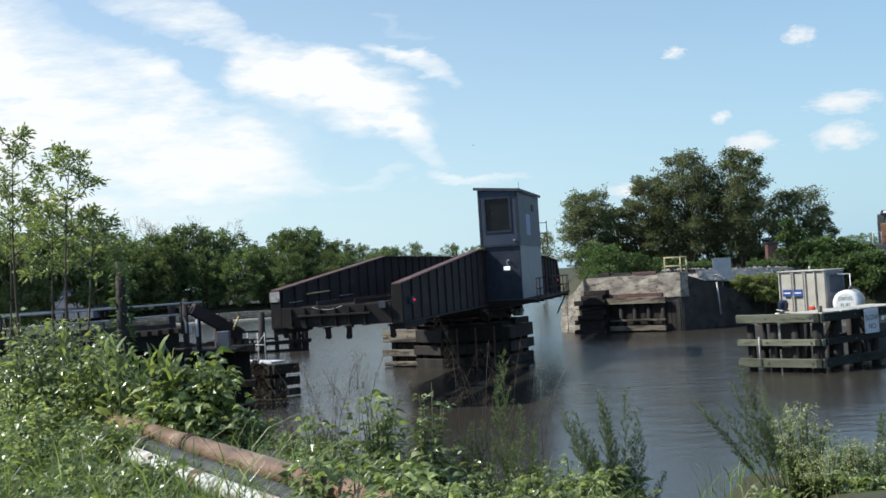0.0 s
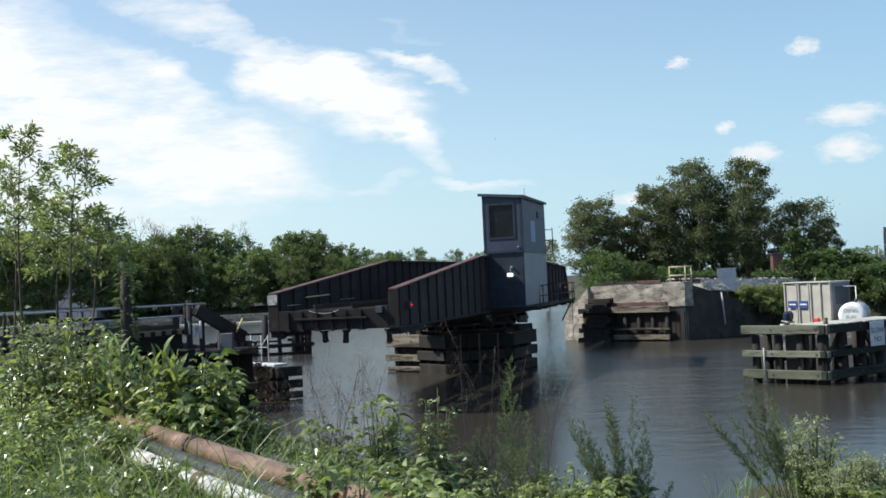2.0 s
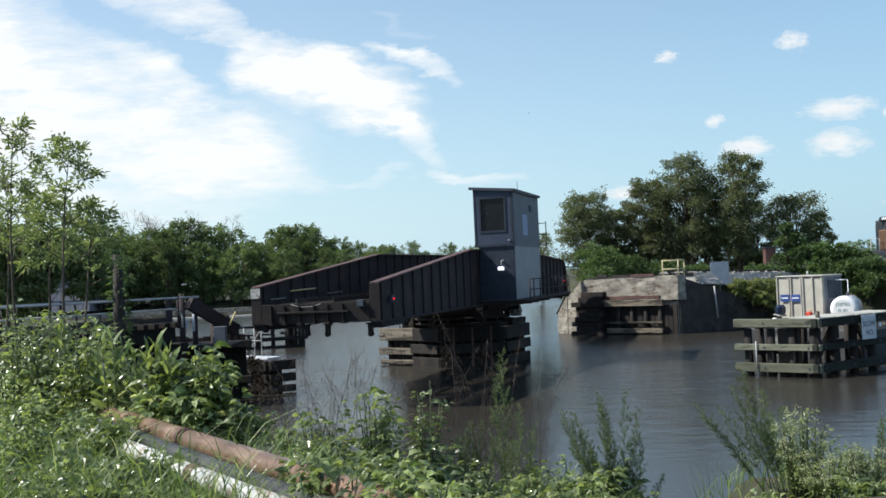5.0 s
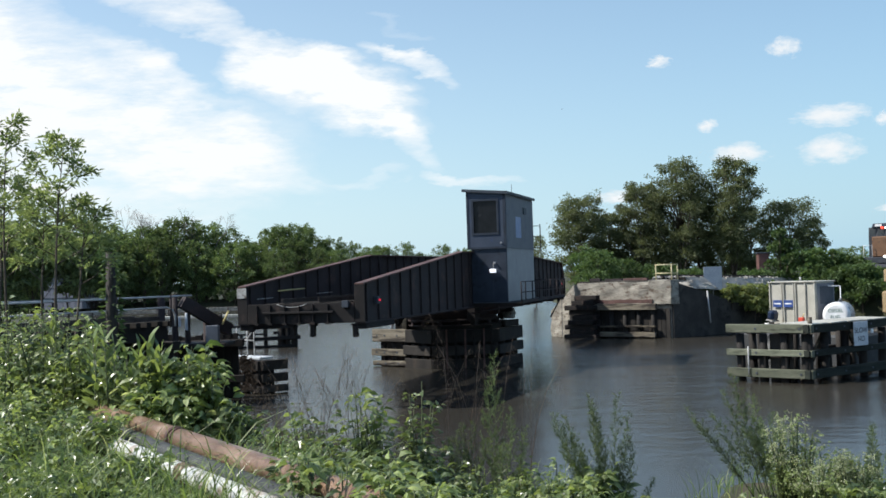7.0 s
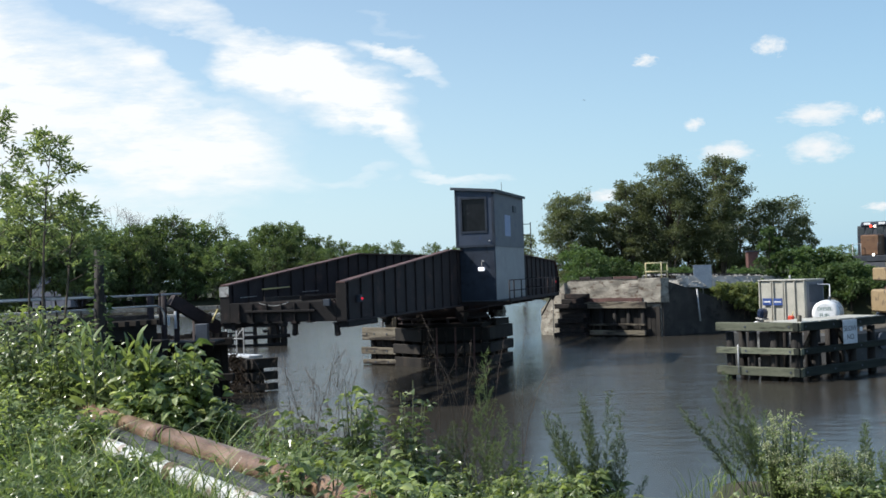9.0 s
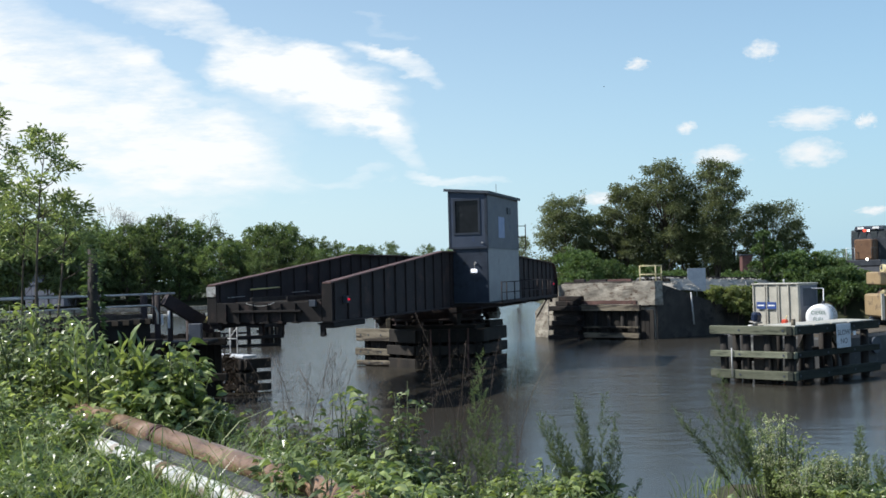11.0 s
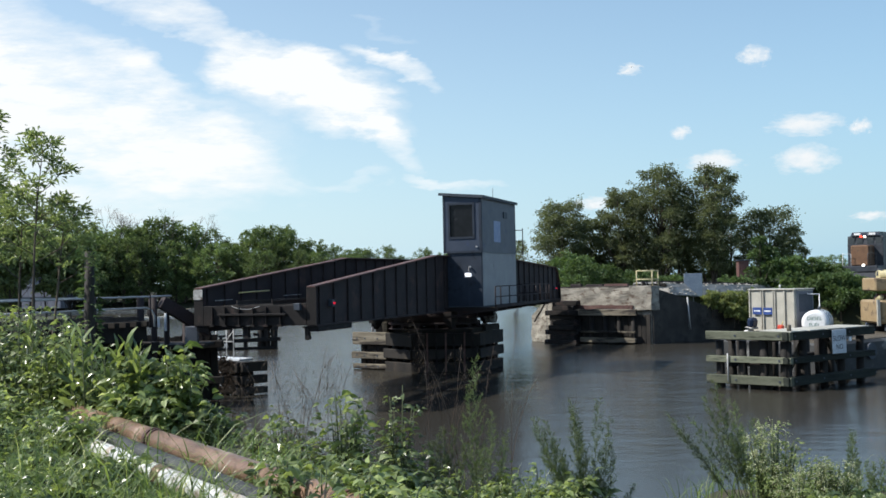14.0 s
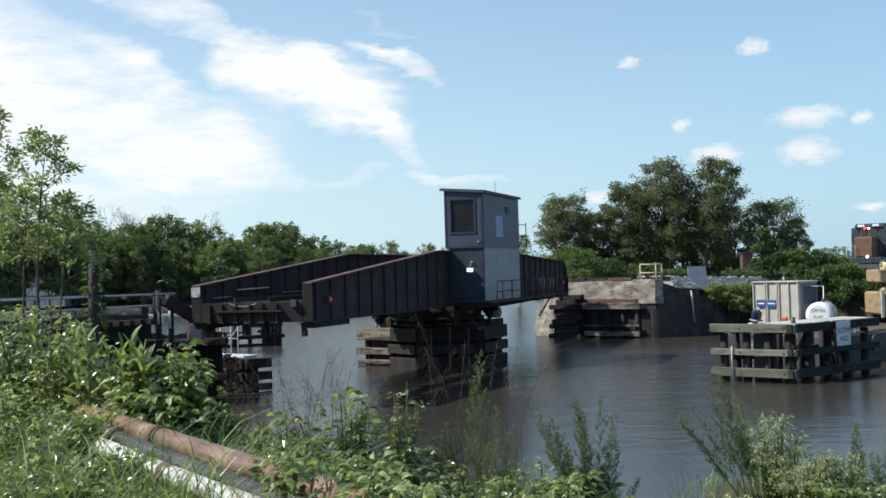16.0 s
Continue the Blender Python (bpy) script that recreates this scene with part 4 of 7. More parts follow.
def build_right_abutment():
    c = Vector((14.75, 73.3, 0))
    th = thing("right_abutment", pose(c.x, c.y, 0), "weathered concrete rest pier with timber fendering at the track end", "abutment")
    ma, mb = pose(0, 0, 0, 0, 0, ALONG), pose(0, 0, 0, 0, 0, 143.5)
    def at(a, b):
        p = ma @ Vector((a, 0, 0)) + mb @ Vector((b, 0, 0))
        return p.x, p.y
    # lower mass, ledge and the broken upper band
    bm = slab([at(0, 0), at(5, 0.52), at(5, 7.7), at(0, 7.7)], -1.5, 2.3)
    part("lower_block", bm, CONCRETE, th, "stained concrete base")
    bm = slab([at(0.15, 0.8), at(2.0, 0.8), at(2.6, 7.6), at(0.15, 7.6)], 2.56, 4.0)
    rough_block(bm, 0.12, 7)
    part("upper_block", bm, CONCRETE, th, "crumbling pale concrete upper band")
    bm = slab([at(-0.25, -0.2), at(0.6, -0.2), at(0.6, 1.5), at(-0.25, 1.5)], 2.4, 4.08)
    rough_block(bm, 0.07, 4)
    part("corner_block", bm, CONCRETE, th, "pale concrete corner block")
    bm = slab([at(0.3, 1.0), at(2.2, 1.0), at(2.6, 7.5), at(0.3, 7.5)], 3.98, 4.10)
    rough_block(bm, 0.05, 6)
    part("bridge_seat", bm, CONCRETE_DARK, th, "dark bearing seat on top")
    bm = box(1.3, 7.5, -0.1, 0.3, 2.48, 2.74)
    rough_block(bm, 0.05, 6)
    o = part("rusty_ledge", bm, FLANGE, th, "rust-stained ledge under the upper band")
    o.matrix_basis = mb
    # leftover girder pieces and bars on the seat
    for a, b, l, z in ((0.7, 3.2, 1.9, 4.16), (1.0, 5.2, 1.4, 4.15), (0.6, 6.4, 0.9, 4.2)):
        x, y = at(a, b)
        o = part("seat_beam", box(-l / 2, l / 2, -0.14, 0.14, -0.1, 0.1, 0.02), FLANGE if l > 1.5 else STEEL, th)
        o.matrix_basis = pose(x, y, z, 0, 0, 143.5)
    # sloping nose
    bm = bmesh.new()
    pts = [at(-0.15, 7.6), at(4, 7.6), at(4.5, 11.6), at(0.6, 10.4)]
    tops = (3.9, 3.9, 1.9, 1.9)
    lo = [bm.verts.new((x, y, -1.5)) for x, y in pts]
    hi = [bm.verts.new((x, y, z)) for (x, y), z in zip(pts, tops)]
    bm.faces.new(lo[::-1])
    bm.faces.new(hi)
    for i in range(4):
        bm.faces.new((lo[i], lo[(i + 1) % 4], hi[(i + 1) % 4], hi[i]))
    bmesh.ops.recalc_face_normals(bm, faces=bm.faces[:])
    rough_block(bm, 0.12, 4)
    part("sloping_nose", bm, CONCRETE, th, "bare sunlit concrete nose")
    # timber walers and piles on the lit face
    pile = None
    for k in range(7):
        p = mb @ Vector((1.3 + k * 1.1, 0.22, 0))
        mm = pose(p.x, p.y, -1.2, 0, 0, 31 * k)
        if pile is None:
            bm = bmesh.new()
            rod(bm, (0, 0, 0), (0, 0, 3.2), 0.17, 0.16, 10)
            pile = part("round_post", bm, TIMBER_DARK, th)
            pile.matrix_basis = mm
        else:
            again(pile, mm)
    # dark boards stand in for the piles and deep shade behind the walers
    for k in range(22):
        o = part("board", box(0.06 + k * 0.335, 0.385 + k * 0.335, 0.0, 0.1 + 0.02 * (k % 3), -0.8, 2.1 - 0.05 * (k % 2), 0.01), TIMBER_DARK, th)
        o.matrix_basis = mb @ pose(0, 0.012, 0)
    for z0, z1, a, b, mt in ((2.02, 2.46, 0.9, 6.3, TIMBER_OLD), (0.78, 0.92, 1.0, 5.4, TIMBER_OLD), (0.10, 0.45, 1.0, 5.4, TIMBER_OLD)):
        o = part("waler", box(a, b, 0.38, 0.62, z0, z1, 0.02), mt, th)
        o.matrix_basis = mb
    # stacked timbers at the far end of the face, black to imitate the shadow there
    for k in range(9):
        e = (0.0, 0.35, -0.15, 0.2, 0.5, 0.1, -0.2, 0.3, 0.45)[k]
        o = part("stacked_timber", box(5.5 + 0.2 * (k % 2), 8.2 - e - 0.05 * k, 0.16, 0.95 - 0.1 * (k % 3), -0.1 + k * 0.355, 0.25 + k * 0.355, 0.04), NEAR_BLACK, th)
        o.matrix_basis = mb
    # wing wall falling away along the river, its shade put into a darker concrete
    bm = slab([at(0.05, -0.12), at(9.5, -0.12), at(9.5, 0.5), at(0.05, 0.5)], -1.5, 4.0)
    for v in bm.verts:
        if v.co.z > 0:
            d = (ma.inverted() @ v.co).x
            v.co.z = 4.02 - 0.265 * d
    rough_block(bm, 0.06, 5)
    part("wing_wall", bm, CONCRETE_DARK, th, "stained wing wall falling along the river, darkened as in shade")
    # railing on the corner
    bm = bmesh.new()
    for a, b in ((0.3, 0.1), (0.3, 1.3), (0.9, 0.1)):
        x, y = at(a, b)
        rod(bm, (x, y, 3.9), (x, y, 5.2), 0.05, n=6)
    for z in (4.55, 5.15):
        rod(bm, (*at(0.3, 0.1), z), (*at(0.3, 1.3), z), 0.05, n=6)
        rod(bm, (*at(0.3, 0.1), z), (*at(0.9, 0.1), z), 0.05, n=6)
    part("corner_railing", bm, YELLOW_DULL, th, "dull yellow pipe railing")
    # mooring pole against the wall
    bm = bmesh.new()
    p, q = ma @ Vector((3.6, -0.35, 0.9)), ma @ Vector((3.4, -0.32, 3.2))
    rod(bm, p, q, 0.06, n=6)
    part("pole", bm, PIPE_GREY, th)
    # board sign
    sg = thing("track_sign", pose(c.x + 3.8, c.y + 3.4, 2.9), "plain grey weathered sign board on a post beside the abutment", "sign")
    part("board", box(-0.67, 0.67, -0.02, 0.02, 0.30, 2.0, 0.01), SIGN_GREY, sg)
    bm = bmesh.new()
    rod(bm, (0, 0.06, -0.4), (0, 0.06, 1.7), 0.035, n=6)
    part("post", bm, PIPE_GREY, sg)


YELLOW_DULL = surf("dull_yellow_paint", (0.42, 0.36, 0.2), (0.52, 0.46, 0.28), 4, 30, 0.6, 0, 0.1)
SIGN_GREY = surf("grey_sign_back", (0.27, 0.31, 0.36), (0.33, 0.37, 0.42), 2, 20, 0.6, 0.1, 0.05)


def build_left_side():
    # approach trestle along the closed track line
    d = Vector((-0.56, -0.83, 0)).normalized()
    deg = math.degrees(math.atan2(d.y, d.x))
    th = thing("approach_trestle", pose(-12.4, 41.2, 0, 0, 0, deg), "dark timber railway approach trestle with pipe handrails", "trestle")
    for s in (-1.0, 1.0):
        part("stringer", box(0, 21, s - 0.25, s + 0.25, 2.75, 3.3, 0.02), TIMBER_DARK, th)
        bm = bmesh.new()
        bx(bm, 0, 21, s * 0.75 - 0.035, s * 0.75 + 0.035, 3.52, 3.68)
        part("rail", bm, RAIL, th)
    tie = None
    for k in range(42):
        if tie is None:
            tie = part("tie", box(-0.11, 0.11, -1.6, 1.6, 0, 0.2, 0.01), TIE, th)
        o = tie if k == 0 else again(tie, Matrix())
        o.matrix_basis = pose(0.2 + k * 0.5, 0, 3.302)
    pile = None
    for k in range(5):
        for v in (-1.7, -0.6, 0.6, 1.7):
            if pile is None:
                bm = bmesh.new()
                rod(bm, (0, 0, 0), (0, 0, 3.7), 0.2, 0.18, 10)
                pile = part("round_post", bm, TIMBER_DARK, th)
            o = pile if (k, v) == (0, -1.7) else again(pile, Matrix())
            o.matrix_basis = pose(0.4 + k * 4.2, v, -1.3)
        part("bent_cap", box(0.2 + k * 4.2, 0.6 + k * 4.2, -2.2, 2.2, 2.4, 2.745, 0.02), TIMBER_DARK, th)
    # pipe handrails, the lower bent down at its end
    for v, z, x0 in ((1.9, 4.45, -1.0), (1.9, 4.03, 0.2), (-1.9, 4.45, 0.2)):
        bm = bmesh.new()
        pts = [(21, v, z), (x0 + 0.35, v, z)]
        if z < 4.2:
            pts += [(x0 + 0.12, v, z - 0.1), (x0, v, z - 0.32), (x0, v, 3.3)]
        tube(bm, pts, 0.036, 8)
        part("handrail", bm, PIPE_GREY, th, "galvanised pipe handrail")
    post = None
    for k in range(8):
        for v in (-1.9, 1.9):
            if post is None:
                bm = bmesh.new()
                rod(bm, (0, 0, 0), (0, 0, 1.22), 0.05, n=6)
                post = part("handrail_post", bm, STEEL, th)
            o = post if (k, v) == (0, -1.9) else again(post, Matrix())
            o.matrix_basis = pose(0.4 + k * 2.5, v, 3.28)
    # rail-lock gear: posts, a raised diagonal arm, a control box
    gear = thing("lock_gear", pose(-10.6, 42.6, 0), "black track-locking gear with a slanting arm", "machinery")
    for x, y, z0, z1, r in ((-0.9, -0.6, -1.3, 4.5, 0.13), (-0.5, -0.2, -1.3, 4.3, 0.12), (-1.35, -0.9, -1.3, 4.45, 0.15), (0.1, 0.4, -1.3, 3.4, 0.12)):
        bm = bmesh.new()
        rod(bm, (x, y, z0), (x, y, z1), r, r * 0.95, 8)
        part("post", bm, STEEL, gear)
    bm = bmesh.new()
    mm = look((-0.55, -0.5, 4.15), (1.25, 0.9, 2.75))
    bx(bm, -0.2, 0.2, -0.24, 0.24, -2.3, 0.1, mm)
    part("arm", bm, STEEL, gear)
    part("platform", box(-1.7, 1.2, -1.0, 0.9, 2.35, 2.5, 0.02), TIMBER_DARK, gear)
    part("control_box", box(0.35, 0.85, -0.7, -0.35, 2.5, 3.2, 0.02), GREY_SIDE, gear, "grey control box")
    for x, z0, z1 in ((-0.35, 3.06, 3.75), (-0.62, 3.2, 3.62)):
        o = part("cover_plate", box(-0.08, 0.08, -0.02, 0.02, z0, z1, 0.005), SIGN_WHITE, gear, "pale cover plate")
        o.matrix_basis = pose(x, -0.95, 0, 0, 0, -50)
    bm = bmesh.new()
    rod(bm, (0.85, 0.1, 3.2), (1.1, 0.2, 3.75), 0.04, n=6)
    part("lever", bm, YELLOW, gear, "yellow hand lever")
    # near dolphin on the left of the channel
    dl = crib("timber_dolphin", (-8.75, 45.5), 0.9, 3.2, 1.35, ((1.02, 1.45), (0.5, 0.86), (0.05, 0.34)), TIMBER_DARK, TIMBER_DARK, "blackened timber dolphin tangled with dry vines", spacing=0.9, ragged=0.2)
    o = part("bleached_plank", box(0.0, 3.4, 0.2, 0.95, 1.50, 1.60, 0.015), SIGN_WHITE, dl, "white plank on top")
    o.matrix_basis = pose(0, 0, 0, 0, 0, ACROSS) @ pose(0, -0.9, 0)
    bm = bmesh.new()
    mm = pose(0, 0, 0, 0, 0, ACROSS)
    for x in (0.95, 1.45, 2.2, 3.4):
        rod(bm, mm @ Vector((x, -0.4, 1.3)), mm @ Vector((x, -0.4, 2.85)), 0.024, n=6)
    rod(bm, mm @ Vector((0.95, -0.4, 2.8)), mm @ Vector((1.45, -0.4, 2.35)), 0.024, n=6)
    rod(bm, mm @ Vector((0.95, -0.4, 2.3)), mm @ Vector((2.2, -0.4, 2.3)), 0.03, n=6)
    rod(bm, mm @ Vector((2.2, -0.4, 2.3)), mm @ Vector((3.4, -0.4, 2.3)), 0.03, n=6)
    part("rail_frame", bm, PIPE_GREY, dl)
    rng = np.random.default_rng(9)
    n = 520
    a = rng.uniform(0.2, 3.2, n)
    pos = np.stack([a, rng.uniform(0.15, 0.3, n), rng.uniform(0.15, 1.7, n)], 1)
    v, f = leaves(pos, rng.normal(size=(n, 3)) * np.array([0.8, 0.25, 0.8]), rng.uniform(0.15, 0.55, n), rng.uniform(0.012, 0.03, n), rng, 0.5)
    o = mesh_part("dry_vines", v.tolist(), f.tolist(), TWIG, dl, "tangle of dry brown vines")
    o.matrix_basis = pose(0, 0, 0, 0, 0, ACROSS)
    tagged(o, kind="stuff")
    # boarded rest pier, added to fill the dark area under the lock gear
    bh = thing("rest_pier", pose(-9.45, 44.3, 0, 0, 0, 176), "dark boarded timber rest pier added under the track end", "pier")
    for k in range(21):
        part("board", box(k * 0.31, k * 0.31 + 0.29, 0.0, 0.09 + 0.02 * (k % 3), -1.2, 2.75 + 0.1 * math.sin(k * 7.0), 0.01), TIMBER_DARK, bh)
    for z in (0.7, 2.2):
        part("waler", box(-0.3, 6.6, 0.13, 0.38, z, z + 0.3, 0.02), TIMBER_DARK, bh)
    for k in range(4):
        bm = bmesh.new()
        rod(bm, (0.2 + k * 1.9, -0.25, -1.3), (0.2 + k * 1.9 + 0.05, -0.25, 2.7 - 0.2 * (k % 2)), 0.17, 0.16, 9)
        part("round_post", bm, TIMBER_DARK, bh)
    # channel fender behind it
    fl = thing("channel_fender", pose(-17.6, 76.2, 0), "dark pile and plank fender line along the channel", "fender")
    e = Vector((5.4, 1.1, 0))
    ang = math.degrees(math.atan2(e.y, e.x))
    for s, r, top, lean in ((0.0, 0.2, 2.6, 1.0), (0.14, 0.15, 1.5, -2.0), (0.41, 0.26, 3.0, 0.6), (0.60, 0.17, 2.1, -1.2), (0.80, 0.27, 2.3, 0.8), (0.885, 0.24, 2.5, -0.6), (0.975, 0.27, 2.4, 0.5), (0.27, 0.12, 1.0, 3.0)):
        bm = bmesh.new()
        rod(bm, (0, 0, -1.3), (0, 0, top), r, r * 0.9, 10)
        o = part("round_post", bm, TIMBER_DARK, fl)
        o.matrix_basis = pose(e.x * s, e.y * s, 0, 0, lean, 50 * s)
    for s0, s1, z0, z1, y in ((-0.05, 1.06, 0.52, 0.80, -0.36), (0.56, 1.03, 1.42, 1.74, -0.36), (-0.05, 0.62, 0.98, 1.10, 0.3), (0.02, 0.97, 0.02, 0.22, -0.3), (0.70, 1.0, 1.0, 1.2, 0.34), (-0.02, 0.45, 1.55, 1.72, 0.33)):
        o = part("waler", box(5.51 * s0, 5.51 * s1, -0.1, 0.1, z0, z1, 0.02), TIMBER_DARK, fl)
        o.matrix_basis = pose(0, 0, 0, 0, 0, ang) @ pose(0, y, 0, 0, 0.7 * math.sin(z0 * 9), 0)
    # low dock, panels added for the pale far shoreline, and a grey hut on the far bank
    dk = thing("floating_dock", pose(-44.5, 150, 0), "pale low floating dock moored before the far bank", "dock")
    for k in range(6):
        part("pontoon", box(k * 2.9, k * 2.9 + 2.8, 0, 1.8, -0.2, 0.30, 0.04), PALE_TIMBER, dk)
        bm = bmesh.new()
        rod(bm, (k * 2.9 + 2.0, 1.95, -1.7), (k * 2.9 + 2.0, 1.95, 1.3), 0.13, 0.12, 8)
        part("mooring_post", bm, TIMBER_DARK, dk)
    sw = thing("sea_wall", pose(-92, 180.5, 0, 0, 0, 3.4), "low pale strip standing in for the far shoreline", "wall")
    for k in range(12):
        part("panel", box(k * 6.0, k * 6.0 + 5.96, 0, 0.5, -1.5, 0.62 + 0.04 * math.sin(k * 5), 0.03), CONCRETE, sw)
    hut = thing("grey_hut", pose(-69.0, 184.0, 1.2, 0, 0, -8), "grey metal-clad hut half hidden by trees", "hut")
    for k in range(6):
        part("wall_panel", box(-3.6 + k * 1.2, -2.44 + k * 1.2, -2.2, 2.2, 0, 5.6, 0.02), HUT_GREY, hut)
    for z in (1.9, 3.7):
        part("rail_band", box(-3.65, 3.65, -2.26, -2.205, z, z + 0.14), TRIM, hut)
    part("roof", prism([(-3.9, 5.604), (3.9, 5.604), (3.9, 5.75), (0, 6.5), (-3.9, 5.75)], -2.5, 2.5), ROOF, hut)
    # weedy post in front of the handrails
    pt = thing("old_post", pose(-8.1, 24.2, -0.2), "dark weathered timber post wrapped in leaves", "post")
    bm = bmesh.new()
    tube(bm, [(0, 0, 0), (0.03, 0, 2.2), (-0.02, 0.02, 4.2), (0.0, 0.0, 5.9)], [0.15, 0.14, 0.13, 0.11], 8)
    part("shaft", bm, TIMBER_DARK, pt)
    rng = np.random.default_rng(5)
    n = 260
    a = rng.uniform(0, 6.28, n)
    z = rng.uniform(3.2, 6.3, n)
    pos = np.stack([0.16 * np.cos(a), 0.16 * np.sin(a), z], 1)
    v, f = leaves(pos, np.stack([np.cos(a), np.sin(a), rng.uniform(-0.3, 0.6, n)], 1), rng.uniform(0.1, 0.2, n), rng.uniform(0.06, 0.1, n), rng)
    mesh_part("ivy", v.tolist(), f.tolist(), BUSH_LEAF, pt)


build_pivot_pier()
build_right_fender()
build_right_abutment()
build_left_side()


# ---- barge with its load, train ----
def build_barge():
    m = pose(19.0, 55.5, 0, 0, 0, -54.4)
    th = thing("work_barge", m, "pale grey flat work barge moored behind the fender", "barge")
    hull = box(-2.0, 4.4, -4.2, 10, -0.6, 1.45, 0.12)
    part("hull", hull, HULL, th)
    part("deck", box(-1.8, 4.2, -4.0, 9.8, 1.453, 1.49), TIMBER_OLD, th)
    for y in (-3.2, -0.6, 2.0, 4.6):
        bm = bmesh.new()
        rod(bm, (4.43, y, 0.9), (4.56, y, 0.9), 0.4, 0.4, 14)
        part("tyre_fender", bm, TRIM, th)
    # container
    k = thing("site_container", m @ pose(0.14, -1.69, 1.49), "cream ribbed steel site container on the barge", "container")
    part("shell", box(-1.42, 1.42, -0.75, 0.75, 0.1, 2.45, 0.02), BOX_CREAM, k)
    for x in (-1.36, -0.62, -0.5, 0.1, 0.22, 0.8, 1.36):
        part("rib", box(x - 0.035, x + 0.035, -0.85, -0.753, 0.12, 2.42, 0.008), BOX_CREAM, k)
    for x in (-1.0, 0.5):
        part("recess", box(x - 0.3, x + 0.3, -0.757, -0.752, 0.2, 2.36), BOX_CREAM, k)
    for y in (-0.7, 0.7):
        part("skid", box(-1.42, 1.42, y - 0.05, y + 0.05, 0.0, 0.1), TRIM, k)
    part("roof_rim", box(-1.46, 1.46, -0.86, 0.79, 2.452, 2.52, 0.02), BOX_CREAM, k)
    # grey panel over the cream shell imitates the shade on this end
    part("side_panel", box(1.423, 1.44, -0.7, 0.7, 0.2, 2.4, 0.005), GREY_SIDE, k, "grey end panel, its shade put into the colour")
    part("grille", box(1.442, 1.46, -0.5, 0.6, 1.35, 2.25, 0.005), TRIM, k, "dark ventilation grille")
    for x in (-0.86, -0.2):
        lb = part("label_plate", box(x - 0.28, x + 0.28, -0.872, -0.855, 1.2, 1.56), SIGN_BLUE, k, "blue label with pale bars")
        part("bar", box(x - 0.2, x + 0.2, -0.88, -0.874, 1.35, 1.41), TANK_WHITE, lb)
    bm = bmesh.new()
    rod(bm, (-0.2, 0.2, 2.5), (-0.2, 0.2, 2.72), 0.05, n=8)
    part("exhaust", bm, PIPE_GREY, k)
    # fuel tank
    t = thing("fuel_tank", m @ pose(2.45, -1.95, 1.62, 0, 0, 26), "white horizontal diesel tank with green lettering", "tank")
    bm = bmesh.new()
    prof = ((-0.95, 0.46), (-0.91, 0.58), (-0.82, 0.64), (0.82, 0.64), (0.91, 0.58), (0.95, 0.46))
    rings = []
    for y, r in prof:
        rings.append([bm.verts.new((r * math.cos(a), y, 0.70 + r * math.sin(a))) for a in (2 * math.pi * i / 28 for i in range(28))])
    for a, b in zip(rings, rings[1:]):
        for i in range(28):
            bm.faces.new((a[i], b[i], b[(i + 1) % 28], a[(i + 1) % 28])).smooth = True
    bm.faces.new(rings[0])
    bm.faces.new(rings[-1][::-1])
    bmesh.ops.recalc_face_normals(bm, faces=bm.faces[:])
    shell = part("shell", bm, TANK_WHITE, t)
    for y in (-0.6, 0.6):
        part("saddle", box(-0.6, 0.6, y - 0.08, y + 0.08, -0.13, 0.42, 0.01), TRIM, t)
    for text, z in (("DIESEL", 0.90), ("FUEL", 0.58)):
        letters("lettering", text, 0.24, INK_GREEN, shell, pose(0, -0.956, z - 0.05, 90))
    bm = bmesh.new()
    for a, b in (((-0.9, 0.8, 0.0), (-0.9, 0.8, 2.1)), ((0.0, 0.8, 0.0), (0.0, 0.8, 2.1)), ((-0.9, 0.8, 2.1), (0.0, 0.8, 2.1)), ((-1.05, 0.8, 2.38), (-0.5, 0.8, 2.1))):
        rod(bm, a, b, 0.024, n=6)
    part("pipe_frame", bm, TANK_WHITE, t, "white pipe frame")
    bm = bmesh.new()
    rod(bm, (0.1, 0, 1.32), (0.1, 0, 1.5), 0.07, n=8)
    part("filler_cap", bm, TRIM, t)
    for y in (-0.35, 0.1, 0.5):
        bm = bmesh.new()
        rod(bm, (0, y - 0.035, 0.70), (0, y + 0.035, 0.70), 0.65, 0.65, 28)
        part("strap", bm, TRIM, t, "dark strap round the tank")
    # outboard motor and red can
    o = thing("outboard_motor", m @ pose(-0.5, -3.4, 1.49), "navy blue outboard motor standing on deck", "motor")
    part("cowl", box(-0.2, 0.2, -0.28, 0.28, 0.45, 0.98, 0.12, pose(0, 0, 0.1, 0, 9, 0)), NAVY, o)
    part("cowl_band", box(-0.215, 0.215, -0.295, 0.295, 0.42, 0.5, 0.03, pose(0, 0, 0.1, 0, 9, 0)), PALE_STEEL, o, "pale trim band")
    part("bracket", box(-0.3, -0.1, -0.2, 0.2, 0.1, 0.42, 0.04), TANK_WHITE, o, "white clamp bracket")
    part("leg", box(-0.12, 0.12, -0.12, 0.12, 0, 0.47, 0.03), PALE_STEEL, o)
    g = thing("fuel_can", m @ pose(1.0, -2.95, 1.9), "red plastic fuel can on a locker on the barge deck", "can")
    lk = thing("deck_locker", m @ pose(1.0, -2.95, 1.49), "low dark locker on the barge deck", "locker")
    part("body", box(-0.4, 0.4, -0.3, 0.3, 0, 0.41, 0.02), TRIM, lk)
    part("body", box(-0.16, 0.16, -0.11, 0.11, 0, 0.3, 0.05), RED_PAINT, g)
    bm = bmesh.new()
